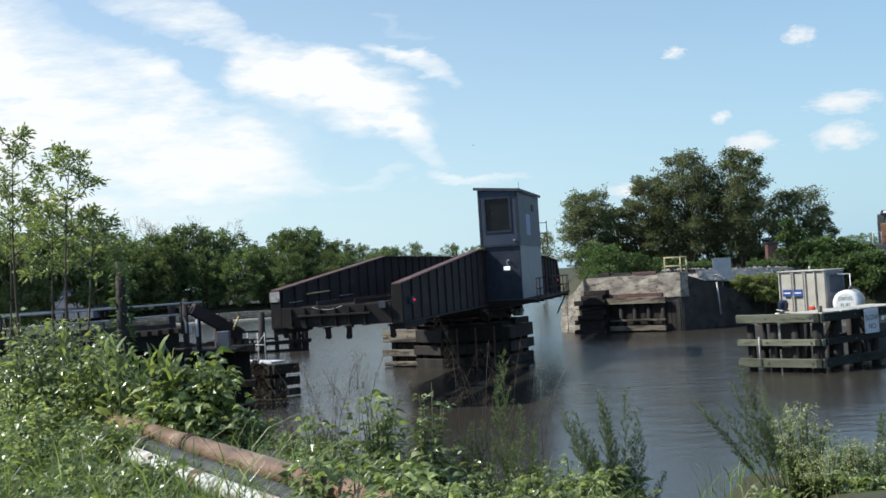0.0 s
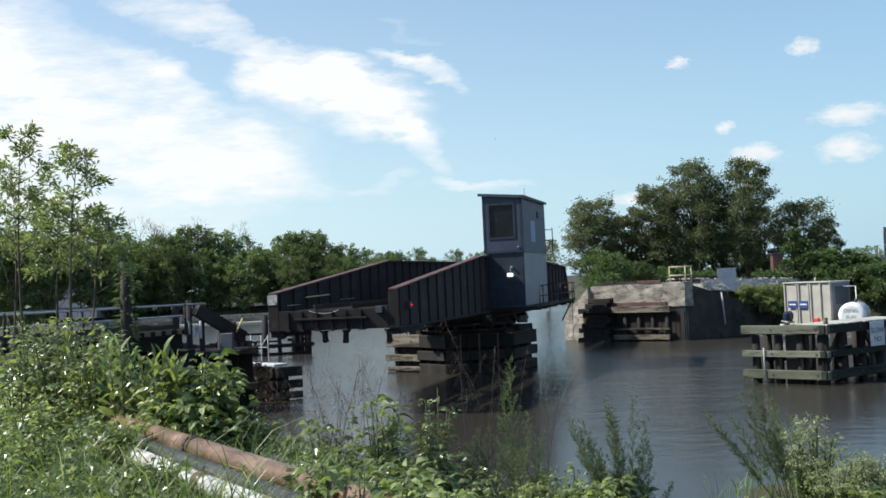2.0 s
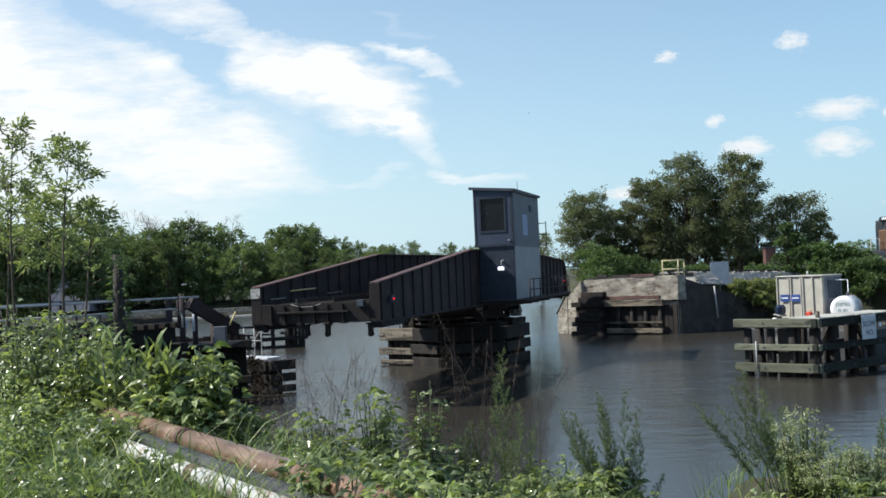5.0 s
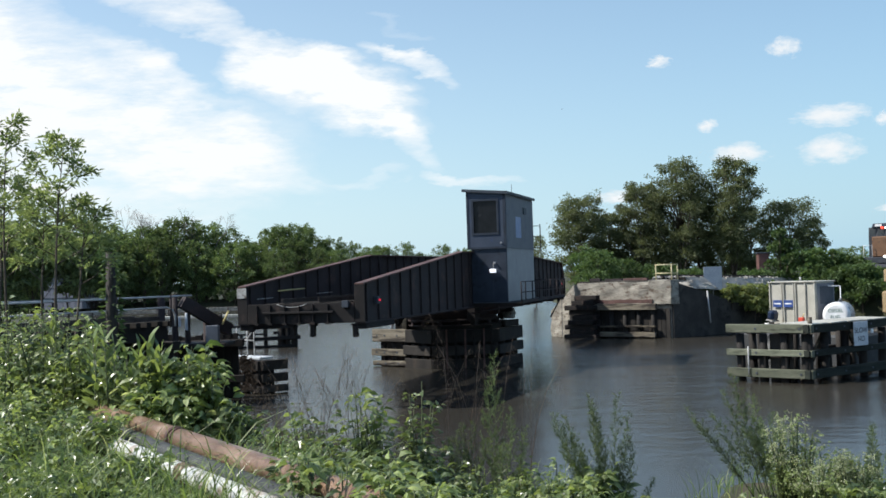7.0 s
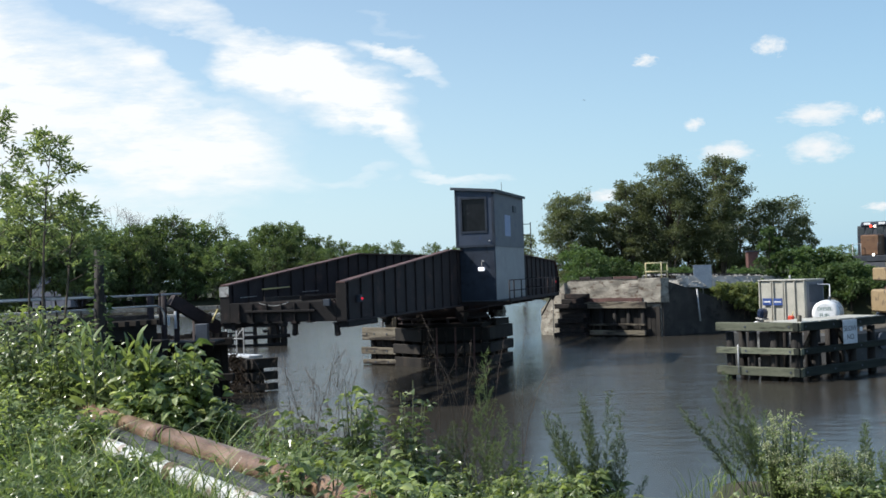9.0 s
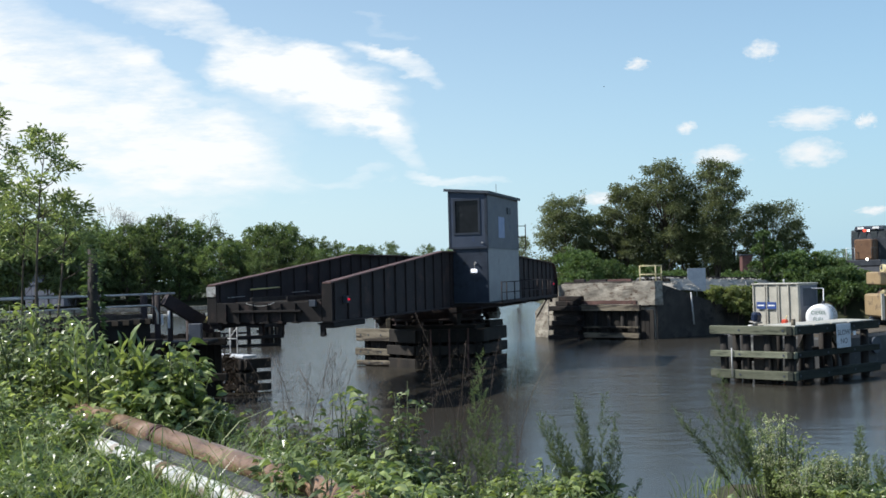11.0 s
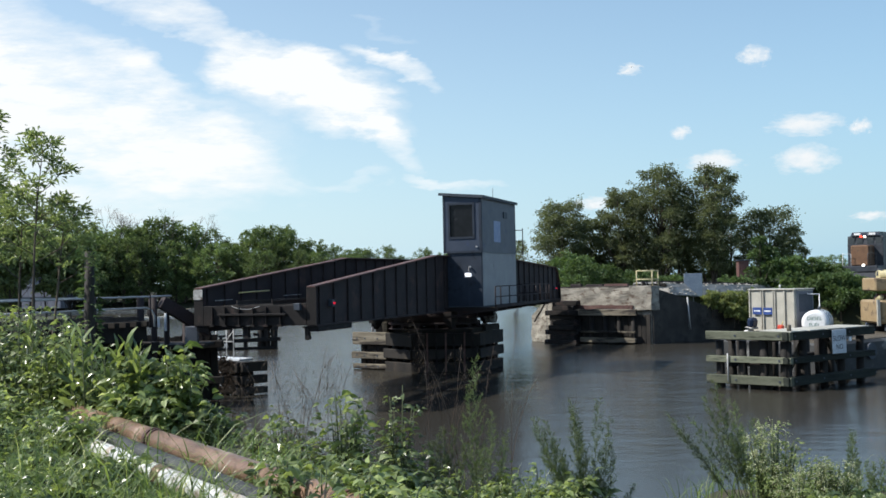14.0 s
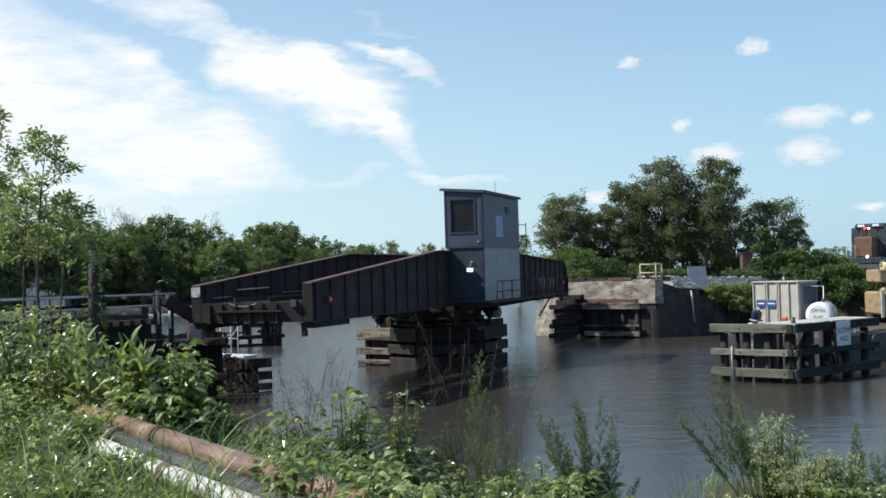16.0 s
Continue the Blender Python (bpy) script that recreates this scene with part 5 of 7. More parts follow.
    rod(bm, (0.04, 0, 0.28), (0.16, 0, 0.5), 0.03, 0.018, 8)
    part("spout", bm, YELLOW, g)
    # tan crane
    c = thing("barge_crane", m @ pose(2.54, 6.2, 1.49, 0, 0, 54.4), "tan tracked crane on the barge", "crane")
    part("machine_house", box(-2.1, 2.4, -1.4, 1.4, 0.5, 1.75, 0.1), TAN, c)
    for s in (-1.3, 1.3):
        part("track", box(-1.8, 2.2, s - 0.35, s + 0.35, 0, 0.5, 0.12), TRIM, c)
    part("mast", box(0.6, 1.3, -0.4, 0.4, 1.75, 2.5, 0.05), TAN, c)
    part("head_block", box(-2.15, 1.6, -0.9, 0.9, 2.25, 2.95, 0.06), TAN, c, "tan painted steel head block")
    bm = bmesh.new()
    rod(bm, (-1.2, -0.6, 3.15), (1.4, -0.6, 3.2), 0.32, n=12)
    rod(bm, (-1.5, 0.3, 3.1), (1.4, 0.3, 3.15), 0.28, n=12)
    part("cable_drum", bm, YELLOW_DULL, c)
    rng = random.Random(21)
    for k in range(26):
        x, y, z = rng.uniform(-1.9, 1.6), rng.uniform(-0.9, 0.7), rng.choice((3.0, 3.25, 1.85, 2.0))
        q = pose(x, y, z, rng.uniform(0, 180), rng.uniform(0, 180), rng.uniform(0, 180))
        bm = bmesh.new()
        if k % 2:
            rod(bm, q @ Vector((0, 0, -0.22)), q @ Vector((0, 0, 0.22)), rng.uniform(0.08, 0.2), n=10)
        else:
            bx(bm, -0.2, 0.2, -0.13, 0.13, -0.1, 0.1, q)
        part("machine_fitting", bm, (TAN, YELLOW_DULL, TRIM, FLANGE)[k % 4], c)
    for k in range(9):
        bm = bmesh.new()
        x, z = rng.uniform(-1.9, 0.6), rng.uniform(0.7, 1.5)
        tube(bm, [(x, -1.42, z + 0.3), (x + 0.1, -1.6, z), (x + rng.uniform(-0.3, 0.3), -1.5, z - 0.35)], 0.06, 6)
        part("hydraulic_line", bm, (TRIM, BOX_CREAM, TAN)[k % 3], c)
    bm = bmesh.new()
    bx(bm, -2.3, -2.15, -1.45, -1.3, 0.4, 1.8)
    part("edge_post", bm, BOX_CREAM, c)
    bm = bmesh.new()
    rod(bm, (-1.5, -1.45, 1.0), (-1.5, -1.6, 1.0), 0.35, n=12)
    rod(bm, (-0.7, -1.45, 1.3), (-0.7, -1.6, 1.3), 0.25, n=12)
    part("hose_reel", bm, BOX_CREAM, c)


def build_train():
    """The waiting locomotive, turned off the track line to fit the camera's view."""
    m = pose(37.1, 91.6, 3.55, 0, 0, 234)
    th = thing("locomotive", m, "dark diesel locomotive with a faded orange nose and lit lamps", "locomotive")
    part("frame", box(-13.5, 1.2, -1.5, 1.5, 1.15, 1.7, 0.05), LOCO_BLACK, th)
    part("short_hood", box(-0.95, 0.9, -0.78, 0.78, 1.7, 3.5, 0.1), LOCO_ORANGE, th, "faded orange short hood")
    cab_pts = [(-3.6, 1.7), (-0.96, 1.7), (-0.96, 3.6), (-1.1, 4.35), (-3.6, 4.35)]
    part("cab", prism(cab_pts, -1.5, 1.5), LOCO_BLACK, th)
    bm = prism([(-3.7, 4.352), (-0.85, 4.352), (-1.4, 4.7), (-3.7, 4.7)], -1.2, 1.2)
    part("cab_roof", bm, LOCO_BLACK, th)
    for y in (-1.15, -0.45, 0.45, 1.15):
        w = part("window", box(-1.03, -0.98, y - 0.27, y + 0.27, 3.65, 4.2, 0), GLASS_LOCO, th)
        w.matrix_basis = pose(0.03, 0, 0)
    part("long_hood", box(-13.2, -3.62, -0.85, 0.85, 1.702, 4.3, 0.1), LOCO_BLACK, th)
    part("radiator", box(-12.5, -8.5, -1.0, 1.0, 4.302, 4.6, 0.05), LOCO_BLACK, th)
    part("number_board", box(-0.93, -0.86, -0.9, -0.35, 4.42, 4.62), TANK_WHITE, th, "lit white board")
    part("number_board", box(-0.93, -0.86, 0.35, 0.9, 4.42, 4.62), TANK_WHITE, th)
    beam = glow("lamp_white", (1.0, 0.95, 0.85), 4)
    for y, z, x, r in ((0.34, 1.75, 1.22, 0.11), (0.0, 4.28, -0.95, 0.10)):
        bm = bmesh.new()
        rod(bm, (x, y, z), (x + 0.08, y, z), r, r * 0.9, 12)
        part("headlamp", bm, beam, th, "lit headlamp")
    bm = bmesh.new()
    rod(bm, (-0.95, -0.32, 4.3), (-0.86, -0.32, 4.3), 0.12, 0.11, 10)
    part("red_marker", bm, glow("red_marker_glass", (1.0, 0.06, 0.03), 2.0), th, "lit red marker lamp")
    part("pilot", prism([(1.25, 0.3), (1.5, 0.3), (1.3, 1.1), (1.21, 1.1)], -1.45, 1.45), LOCO_BLACK, th)
    for s in (-1, 1):
        bm = bmesh.new()
        tube(bm, [(1.15, s * 1.4, 1.7), (1.15, s * 1.4, 2.75), (1.15, s * 0.7, 2.75), (1.15, s * 0.7, 1.7)], 0.03, 6)
        part("hand_rail", bm, TANK_WHITE if s < 0 else LOCO_BLACK, th)
    for x in (-2.2, -4.4, -9.6, -11.8):
        for y in (-0.75, 0.75):
            bm = bmesh.new()
            rod(bm, (x, y - 0.07, 0.5), (x, y + 0.07, 0.5), 0.5, 0.5, 20)
            part("wheel", bm, LOCO_BLACK, th)
    for x in (-3.3, -10.7):
        part("bogie", box(x - 1.9, x + 1.9, -0.95, 0.95, 0.35, 1.15, 0.1), LOCO_BLACK, th)
    # the track bed and rails from the abutment to the train and on
    tb = thing("track_bed", pose(14.8, 76.2, 1.10, 0, 1.92, 35), "grey ballasted railway embankment", "track", kind="structure")
    part("embankment", prism_x([(-2.15, -1.0), (-2.0, 0.6), (-1.6, 2.3), (2.6, 2.3), (5.6, -1.0)], 2.0, 70.0), SOIL, tb, "green embankment slope")
    part("ballast", prism_x([(-1.95, 2.302), (-1.4, 3.14), (1.7, 3.14), (2.9, 2.302)], 0.9, 70.0), BALLAST, tb)
    # loose stones on the shoulder and the end of the bed
    rng = np.random.default_rng(44)
    n = 1500
    x, y = rng.uniform(0.85, 18, n), rng.uniform(-1.95, 2.7, n)
    x[:260] = rng.uniform(0.7, 1.2, 260)
    top = np.where(y < -1.4, 3.14 - (-1.4 - y) * 1.52, np.where(y > 1.7, 3.14 - (y - 1.7) * 0.70, 3.14))
    r = rng.uniform(0.04, 0.11, n)
    oct_ = np.array([(1, 0, 0), (-1, 0, 0), (0, 1, 0), (0, -1, 0), (0, 0, 1), (0, 0, -1)], float)
    v = (np.stack([x, y, top + r * 0.2], 1)[:, None] + (oct_[None] + rng.normal(size=(n, 6, 3)) * 0.25) * r[:, None, None]).reshape(-1, 3)
    f = np.array([(0, 2, 4), (2, 1, 4), (1, 3, 4), (3, 0, 4), (2, 0, 5), (1, 2, 5), (3, 1, 5), (0, 3, 5)])
    f = (np.arange(n)[:, None, None] * 6 + f[None]).reshape(-1, 3)
    tagged(mesh_part("loose_ballast", v.tolist(), f.tolist(), BALLAST, tb), kind="stuff")
    for s in (-0.75, 0.75):
        part("rail", box(0.5, 70, s - 0.035, s + 0.035, 3.17, 3.34), RAIL, tb)
    tie = None
    for k in range(60):
        if tie is None:
            tie = part("tie", box(-0.12, 0.12, -1.35, 1.35, 0, 0.22), TIE, tb)
        o = tie if k == 0 else again(tie, Matrix())
        o.matrix_basis = pose(0.9 + k * 0.62, 0, 2.95)
    # rust-red cabinet beside the track
    cb = thing("signal_cabinet", pose(26.35, 91.0, 2.9), "tall rust-red signal cabinet beside the track", "cabinet")
    part("body", box(-0.44, 0.44, -0.4, 0.4, 0, 3.0, 0.03), BRICK_RED, cb)
    part("cap", box(-0.56, 0.56, -0.46, 0.46, 3.002, 3.1, 0.02), TRIM, cb)


def prism_x(pts, x0, x1):
    bm = prism(pts, x0, x1)
    for v in bm.verts:
        v.co = Vector((v.co.y, v.co.x, v.co.z))
    bmesh.ops.recalc_face_normals(bm, faces=bm.faces[:])
    return bm


GLASS_LOCO = surf("loco_window_glass", (0.03, 0.035, 0.04), (0.05, 0.055, 0.06), 2, 8, 0.1, 0, 0)
build_barge()
build_train()


WHITE_SHED = surf("white_shed_boards", (0.7, 0.7, 0.7), (0.8, 0.8, 0.8), 2, 20, 0.6, 0, 0.1)

# ---- trees ----
def grow_tree(name, m, height, spread, seed, leaf, bark, leaf_size, count, label, group="", base=0.25, lobes=15, lean=0.0, split=False, thick=1.0, clump=1.0):
    """A tapered trunk with limbs; each limb bears a rounded head of many small leaf clumps, so that the outline is ragged and lets the sky through."""
    rng = np.random.default_rng(seed)
    th = thing(name, m, label, "tree", group)
    bm = bmesh.new()
    r = height * 0.016 * thick
    trunk = [Vector((lean * height * s + 0.02 * height * math.sin(3 * s + seed), 0.02 * height * math.cos(4 * s + seed), height * 0.80 * s)) for s in (0, 0.25, 0.5, 0.75, 1.0)]
    trunk[0] = Vector((0, 0, -0.6))
    tube(bm, trunk, [r * 1.3, r, r * 0.75, r * 0.5, r * 0.2], 7)
    heads = []
    for k in range(lobes):
        s = base + (0.97 - base) * ((k + 0.5) / lobes) ** 0.85
        # widest at two thirds of the foliage, rounded off at the top
        u = (s - base) / max(1e-3, 1 - base)
        wide = spread * 0.5 * math.sqrt(max(0.02, 1 - ((u - 0.48) / 0.56) ** 2))
        rad = spread * rng.uniform(0.13, 0.21) * clump * (0.8 if u > 0.8 else 1.0)
        reach = max(0.0, wide - rad * 0.7) * rng.uniform(0.45, 1.0)
        a = k * 2.4 + seed + rng.uniform(-0.4, 0.4)
        c = Vector((lean * height * s + reach * math.cos(a), reach * math.sin(a), min(height * s, height - rad * 0.75)))
        i = min(3, int(min(s, 0.95) * 3.2))
        start = trunk[i].lerp(trunk[i + 1], rng.uniform(0.0, 0.6))
        if start.z > c.z - 0.05 * height:
            start = trunk[1].lerp(trunk[2], rng.uniform(0, 0.5)) if c.z > trunk[2].z else Vector((0, 0, max(0.0, c.z * 0.4)))
        limb = bmesh.new() if split else bm
        mid = start.lerp(c, 0.55) + Vector((0, 0, -0.02 * height))
        tube(limb, [start, mid, c], [r * 0.42, r * 0.28, r * 0.13], 5)
        for _ in range(3):
            d = Vector(unit(rng.normal(size=(1, 3)))[0]) * rad * 0.8
            tube(limb, [mid.lerp(c, 0.6), c + d], [r * 0.12, r * 0.04], 4)
        if split:
            part("branch", limb, bark, th)
        heads.append((np.array(c), rad))
    part("trunk", bm, bark, th)
    pos, axis = [], []
    total = sum(q * q for _, q in heads)
    for c, rad in heads:
        left = int(count * rad * rad / total)
        per = 26
        while left > 0:
            d = unit(rng.normal(size=(1, 3)))[0]
            if d[2] < -0.35:
                d[2] *= -0.5
            cr = rad * rng.uniform(0.16, 0.34)
            cc = c + d * rad * rng.uniform(0.35, 1.0 if rng.uniform() < 0.75 else 1.4) * np.array([1.0, 1.0, 0.85])
            k = min(left, per)
            off = rng.normal(size=(k, 3)) * cr * np.array([0.75, 0.75, 0.5])
            pos.append(cc + off)
            axis.append(d * cr * 0.8 + off + rng.normal(size=(k, 3)) * cr * 0.5)
            left -= k
    pos, axis = np.concatenate(pos), np.concatenate(axis)
    n = len(pos)
    v, f = leaves(pos, axis, leaf_size * rng.uniform(0.6, 1.3, n), leaf_size * rng.uniform(0.4, 0.75, n), rng)
    mesh_part("crown", v.tolist(), f.tolist(), leaf, th)
    return th


def bare_tree(m, height, seed):
    """A dead tree: the trunk forks over and over into fine grey twigs."""
    rng = np.random.default_rng(seed)
    th = thing("dead_tree", m, "grey bare tree rising over the far wood", "tree", "bare far trees")
    trunk, twigs = bmesh.new(), bmesh.new()

    def fork(p, d, length, r, level):
        q = p + d * length
        tube(trunk if level == 0 else twigs, [p, p.lerp(q, 0.5) + Vector(rng.normal(size=3)) * length * 0.04, q], [r, r * 0.8, r * 0.6], 5 if level < 2 else 3)
        if level >= 5:
            return
        for k in range(3 if level else 2):
            e = (d + Vector(rng.normal(size=3)) * (0.30 + 0.05 * level) + Vector((0, 0, 0.12))).normalized()
            fork(p.lerp(q, rng.uniform(0.72, 1.0)), e, length * rng.uniform(0.5, 0.72), max(r * 0.55, 0.014), level + 1)
    fork(Vector((0, 0, -0.5)), Vector((0.03, 0, 1)), height * 0.50, 0.2, 0)
    part("trunk", trunk, BARK_PALE, th)
    part("bare_crown", twigs, BARK_PALE, th)
    return th


def build_far_woods():
    kinds = [grow_tree("far_tree", pose(0, 0, -50), h, w, s, FAR_LEAF, BARK, 0.50, 5200, "green broadleaf tree on the far bank", "far bank trees", 0.06, 34, 0.0, False, 1.0, 0.88)
             for h, w, s in ((13, 11, 1), (15, 10, 2), (11, 11, 3), (14, 13, 4))]
    rng = random.Random(3)
    first = set()
    # the skyline of the wood: across, height of the tree tops
    line = ((-94, 15.0), (-70, 15.4), (-53, 14.9), (-47, 13.6), (-43.5, 11.4), (-39.5, 14.0), (-30, 13.0), (-22, 10.8), (-19, 9.2), (-15.5, 10.2), (-10, 8.8), (6, 8.4))
    tall = (13, 15, 11, 14)
    x = -94.0
    while x < 6:
        top = float(np.interp(x, [p for p, _ in line], [h for _, h in line]))
        for row in range(2):
            i = rng.randrange(4)
            y = 193 + row * 7 + rng.uniform(-2, 2) + 0.06 * x
            h = top * (rng.uniform(0.92, 1.10) if row else rng.uniform(0.66, 0.92))
            m = pose(x + rng.uniform(-1.2, 1.2) + row * 1.5, y, 1.2, 0, 0, rng.uniform(0, 360))
            o = kinds[i]
            if i not in first:
                first.add(i)
                o.matrix_basis = m
            else:
                o = copy_thing(o, m)
            q = h / tall[i]
            w = q * rng.uniform(0.70, 0.95)
            o.scale = (w, w, q)
        x += rng.uniform(2.7, 4.1)
    # low line of woods beyond the railway
    for x in range(58, 108, 5):
        o = copy_thing(kinds[x % 4], pose(x + rng.uniform(-1, 1), 214 + rng.uniform(-3, 3), 0.8, 0, 0, rng.uniform(0, 360)))
        q = 0.46 + 0.06 * math.sin(x)
        o.scale = (q * 1.5, q * 1.5, q)


def build_right_trees():
    spec = (  # across, away, height, spread, seed, leaves, foot of the foliage, heads
        (13.2, 112, 10.4, 7.8, 11, 19000, 0.04, 30), (16.6, 115, 8.6, 6.0, 17, 11000, 0.03, 22), (19.8, 112, 11.6, 6.6, 12, 17000, 0.16, 28), (23.6, 111, 13.7, 7.6, 13, 21000, 0.20, 32), (28.9, 110, 13.7, 6.8, 14, 20000, 0.18, 32),
        (26.2, 115, 11.0, 6.0, 18, 10000, 0.10, 20), (35.2, 112, 9.2, 7.8, 15, 12000, 0.24, 24), (38.4, 114, 6.8, 4.6, 16, 5000, 0.2, 14), (32.2, 116, 8.8, 5.4, 19, 8000, 0.10, 18),
        (19.0, 117, 6.4, 6.0, 20, 8000, 0.02, 18), (22.4, 118, 7.0, 6.4, 21, 9000, 0.02, 20), (26.0, 119, 7.2, 6.4, 22, 9000, 0.02, 20), (29.8, 118, 7.2, 6.2, 23, 9000, 0.02, 20),
    )
    for x, y, h, w, s, c, b, k in spec:
        grow_tree("bank_tree", pose(x, y, 2.6, 0, 0, s * 37), h, w, s, MID_LEAF, BARK, 0.24, c, "tall olive-green broadleaf tree behind the abutment", "trees behind the abutment", b, k, 0.0, True)
    for x, y, h, w, s in ((10.6, 150, 9.4, 6.5, 31), (13.0, 178, 10.0, 7.0, 32)):
        grow_tree("thin_tree", pose(x, y, 1.0, 0, 0, s * 20), h, w, s, MID_LEAF, BARK, 0.32, 1500, "thin sparse tree at the river bend", "thin trees at the bend", 0.3, 12)
    # bare trees over the far wood, a white shed among them
    for x, h, s in ((-60.5, 17.6, 61), (-57.4, 16.6, 62), (-52.6, 18.4, 63), (-63.5, 16.4, 64), (-47.0, 15.6, 65)):
        bare_tree(pose(x, 195, 1.2, 0, 0, s * 50), h, s)
    sh = thing("white_shed", pose(-34.2, 187.5, 1.3), "small white shed among the trees on the far bank", "shed")
    part("walls", box(-1.0, 1.0, -0.8, 0.8, 0, 2.4, 0.02), WHITE_SHED, sh)
    part("roof", prism([(-1.2, 2.402), (1.2, 2.402), (0, 3.0)], -1.0, 1.0), ROOF, sh)
    # bushes on the embankment
    k = 0
    rng = random.Random(8)
    for x, y, h, w in ((23.6, 83, 3.0, 4.0), (25.4, 82.5, 6.2, 3.0), (27.2, 82, 4.6, 3.8), (28.9, 82, 4.3, 4.0), (30.5, 82, 3.8, 4.0), (32.0, 82, 2.9, 4.0), (33.8, 83, 2.5, 4.2), (35.6, 82, 2.2, 4.4), (30.2, 79, 3.2, 4.2), (32.6, 77, 2.1, 4.2), (35.6, 77, 1.9, 4.4),
                       (38.5, 80, 2.0, 4.6), (22.4, 81.6, 1.9, 3.0), (24.0, 81.4, 2.0, 3.2), (28.3, 80.5, 3.0, 3.6), (20.6, 79.6, 1.3, 2.0), (21.9, 80.2, 1.5, 2.2), (23.3, 80.6, 1.5, 2.4), (24.6, 79.8, 1.6, 2.4), (26.4, 79.9, 2.2, 3.0), (40.5, 79, 2.0, 4.4), (12.2, 92, 4.5, 4.5), (12.8, 100, 5.0, 5.0), (15.0, 96, 3.9, 5), (18.5, 98, 3.2, 5), (22, 100, 2.8, 5)):
        grow_tree("bank_bush", pose(x, y, 1.6 if y < 90 else 2.0, 0, 0, rng.uniform(0, 360)), h, w, 40 + k, BUSH_LEAF, BARK, 0.30, 2600, "bright green bush on the railway embankment", "embankment bushes", 0.05, 12)
        k += 1

    for x, y, z, h, w in ((19.9, 76.7, 2.0, 1.3, 1.7), (21.0, 77.4, 1.7, 1.6, 2.1), (22.2, 78.1, 1.4, 1.9, 2.3), (23.5, 78.8, 1.2, 2.0, 2.4), (21.5, 76.7, 1.2, 1.2, 1.7), (22.9, 77.4, 0.9, 1.2, 2.0), (24.4, 78.2, 0.7, 1.2, 2.0)):
        grow_tree("slope_shrub", pose(x, y, z + 0.25, 0, 0, rng.uniform(0, 360)), h, w, 80 + k, SLOPE_LEAF, BARK, 0.2, 1100, "sunny yellow-green shrub on the slope behind the wing wall", "slope shrubs", 0.05, 12)
        k += 1


def sapling(x, y, h, lean, seed, base, reach, sprays):
    """A slender stem with rising side branches; the lance-shaped leaves stand in dense sprays at the branch ends."""
    rng = np.random.default_rng(seed)
    th = thing("sapling", pose(x, y, land(x, y) - 0.05), "airy young tree with sprays of lance-shaped pale green leaves", "tree", "saplings on the bank")
    bm = bmesh.new()
    line = [Vector((lean * h * q ** 1.5 + 0.03 * math.sin(5 * q + seed), 0.05 * math.sin(4 * q + seed), h * q)) for q in (0, 0.2, 0.4, 0.6, 0.8, 1.0)]
    tube(bm, line, [0.034, 0.03, 0.025, 0.019, 0.012, 0.005], 6)
    part("trunk", bm, BARK, th)
    pos, axis = [], []

    def spray(c, d, size, k):
        d = np.array(d)
        off = rng.normal(size=(k, 3)) * size * np.array([0.42, 0.42, 0.30]) + d * rng.uniform(-0.6, 0.6, (k, 1)) * size
        pos.append(np.array(c) + off)
        axis.append(d * 0.6 + off / size * 0.7 + rng.normal(size=(k, 3)) * 0.45 + np.array([0, 0, 0.15]))
    n = sprays
    for k in range(n):
        q = base + (1 - base) * k / (n - 1)
        i = min(4, int(q * 5))
        p = line[i].lerp(line[i + 1], q * 5 - i)
        a = k * 2.4 + seed
        ln = reach * (1.12 - 0.75 * (q - base) / (1 - base)) * rng.uniform(0.6, 1.05)
        d = Vector((math.cos(a), 0.7 * math.sin(a), rng.uniform(0.55, 1.0))).normalized()
        tip = p + d * ln
        bend = p.lerp(tip, 0.5) + Vector((0, 0, -0.08 * ln))
        twig = bmesh.new()
        tube(twig, [p, bend, tip], [0.012, 0.008, 0.003], 4)
        spray(tip, d, rng.uniform(0.11, 0.19), int(rng.uniform(26, 46)))
        for j in range(3):
            e = Vector((math.cos(a + 1.3 * (j - 1)), math.sin(a + 1.3 * (j - 1)), rng.uniform(0.1, 0.8))).normalized()
            o = bend.lerp(tip, rng.uniform(0.0, 0.8))
            end = o + e * ln * rng.uniform(0.2, 0.45)
            tube(twig, [o, end], [0.006, 0.002], 4)
            spray(end, e, rng.uniform(0.08, 0.14), int(rng.uniform(14, 28)))
        part("branch", twig, BARK, th)
    pos, axis = np.concatenate(pos), np.concatenate(axis)
    n = len(pos)
    v, f = leaves(pos, axis, rng.uniform(0.08, 0.155, n), rng.uniform(0.03, 0.05, n), rng, 0.2, 0.2)
    mesh_part("crown", v.tolist(), f.tolist(), SAP_LEAF, th)


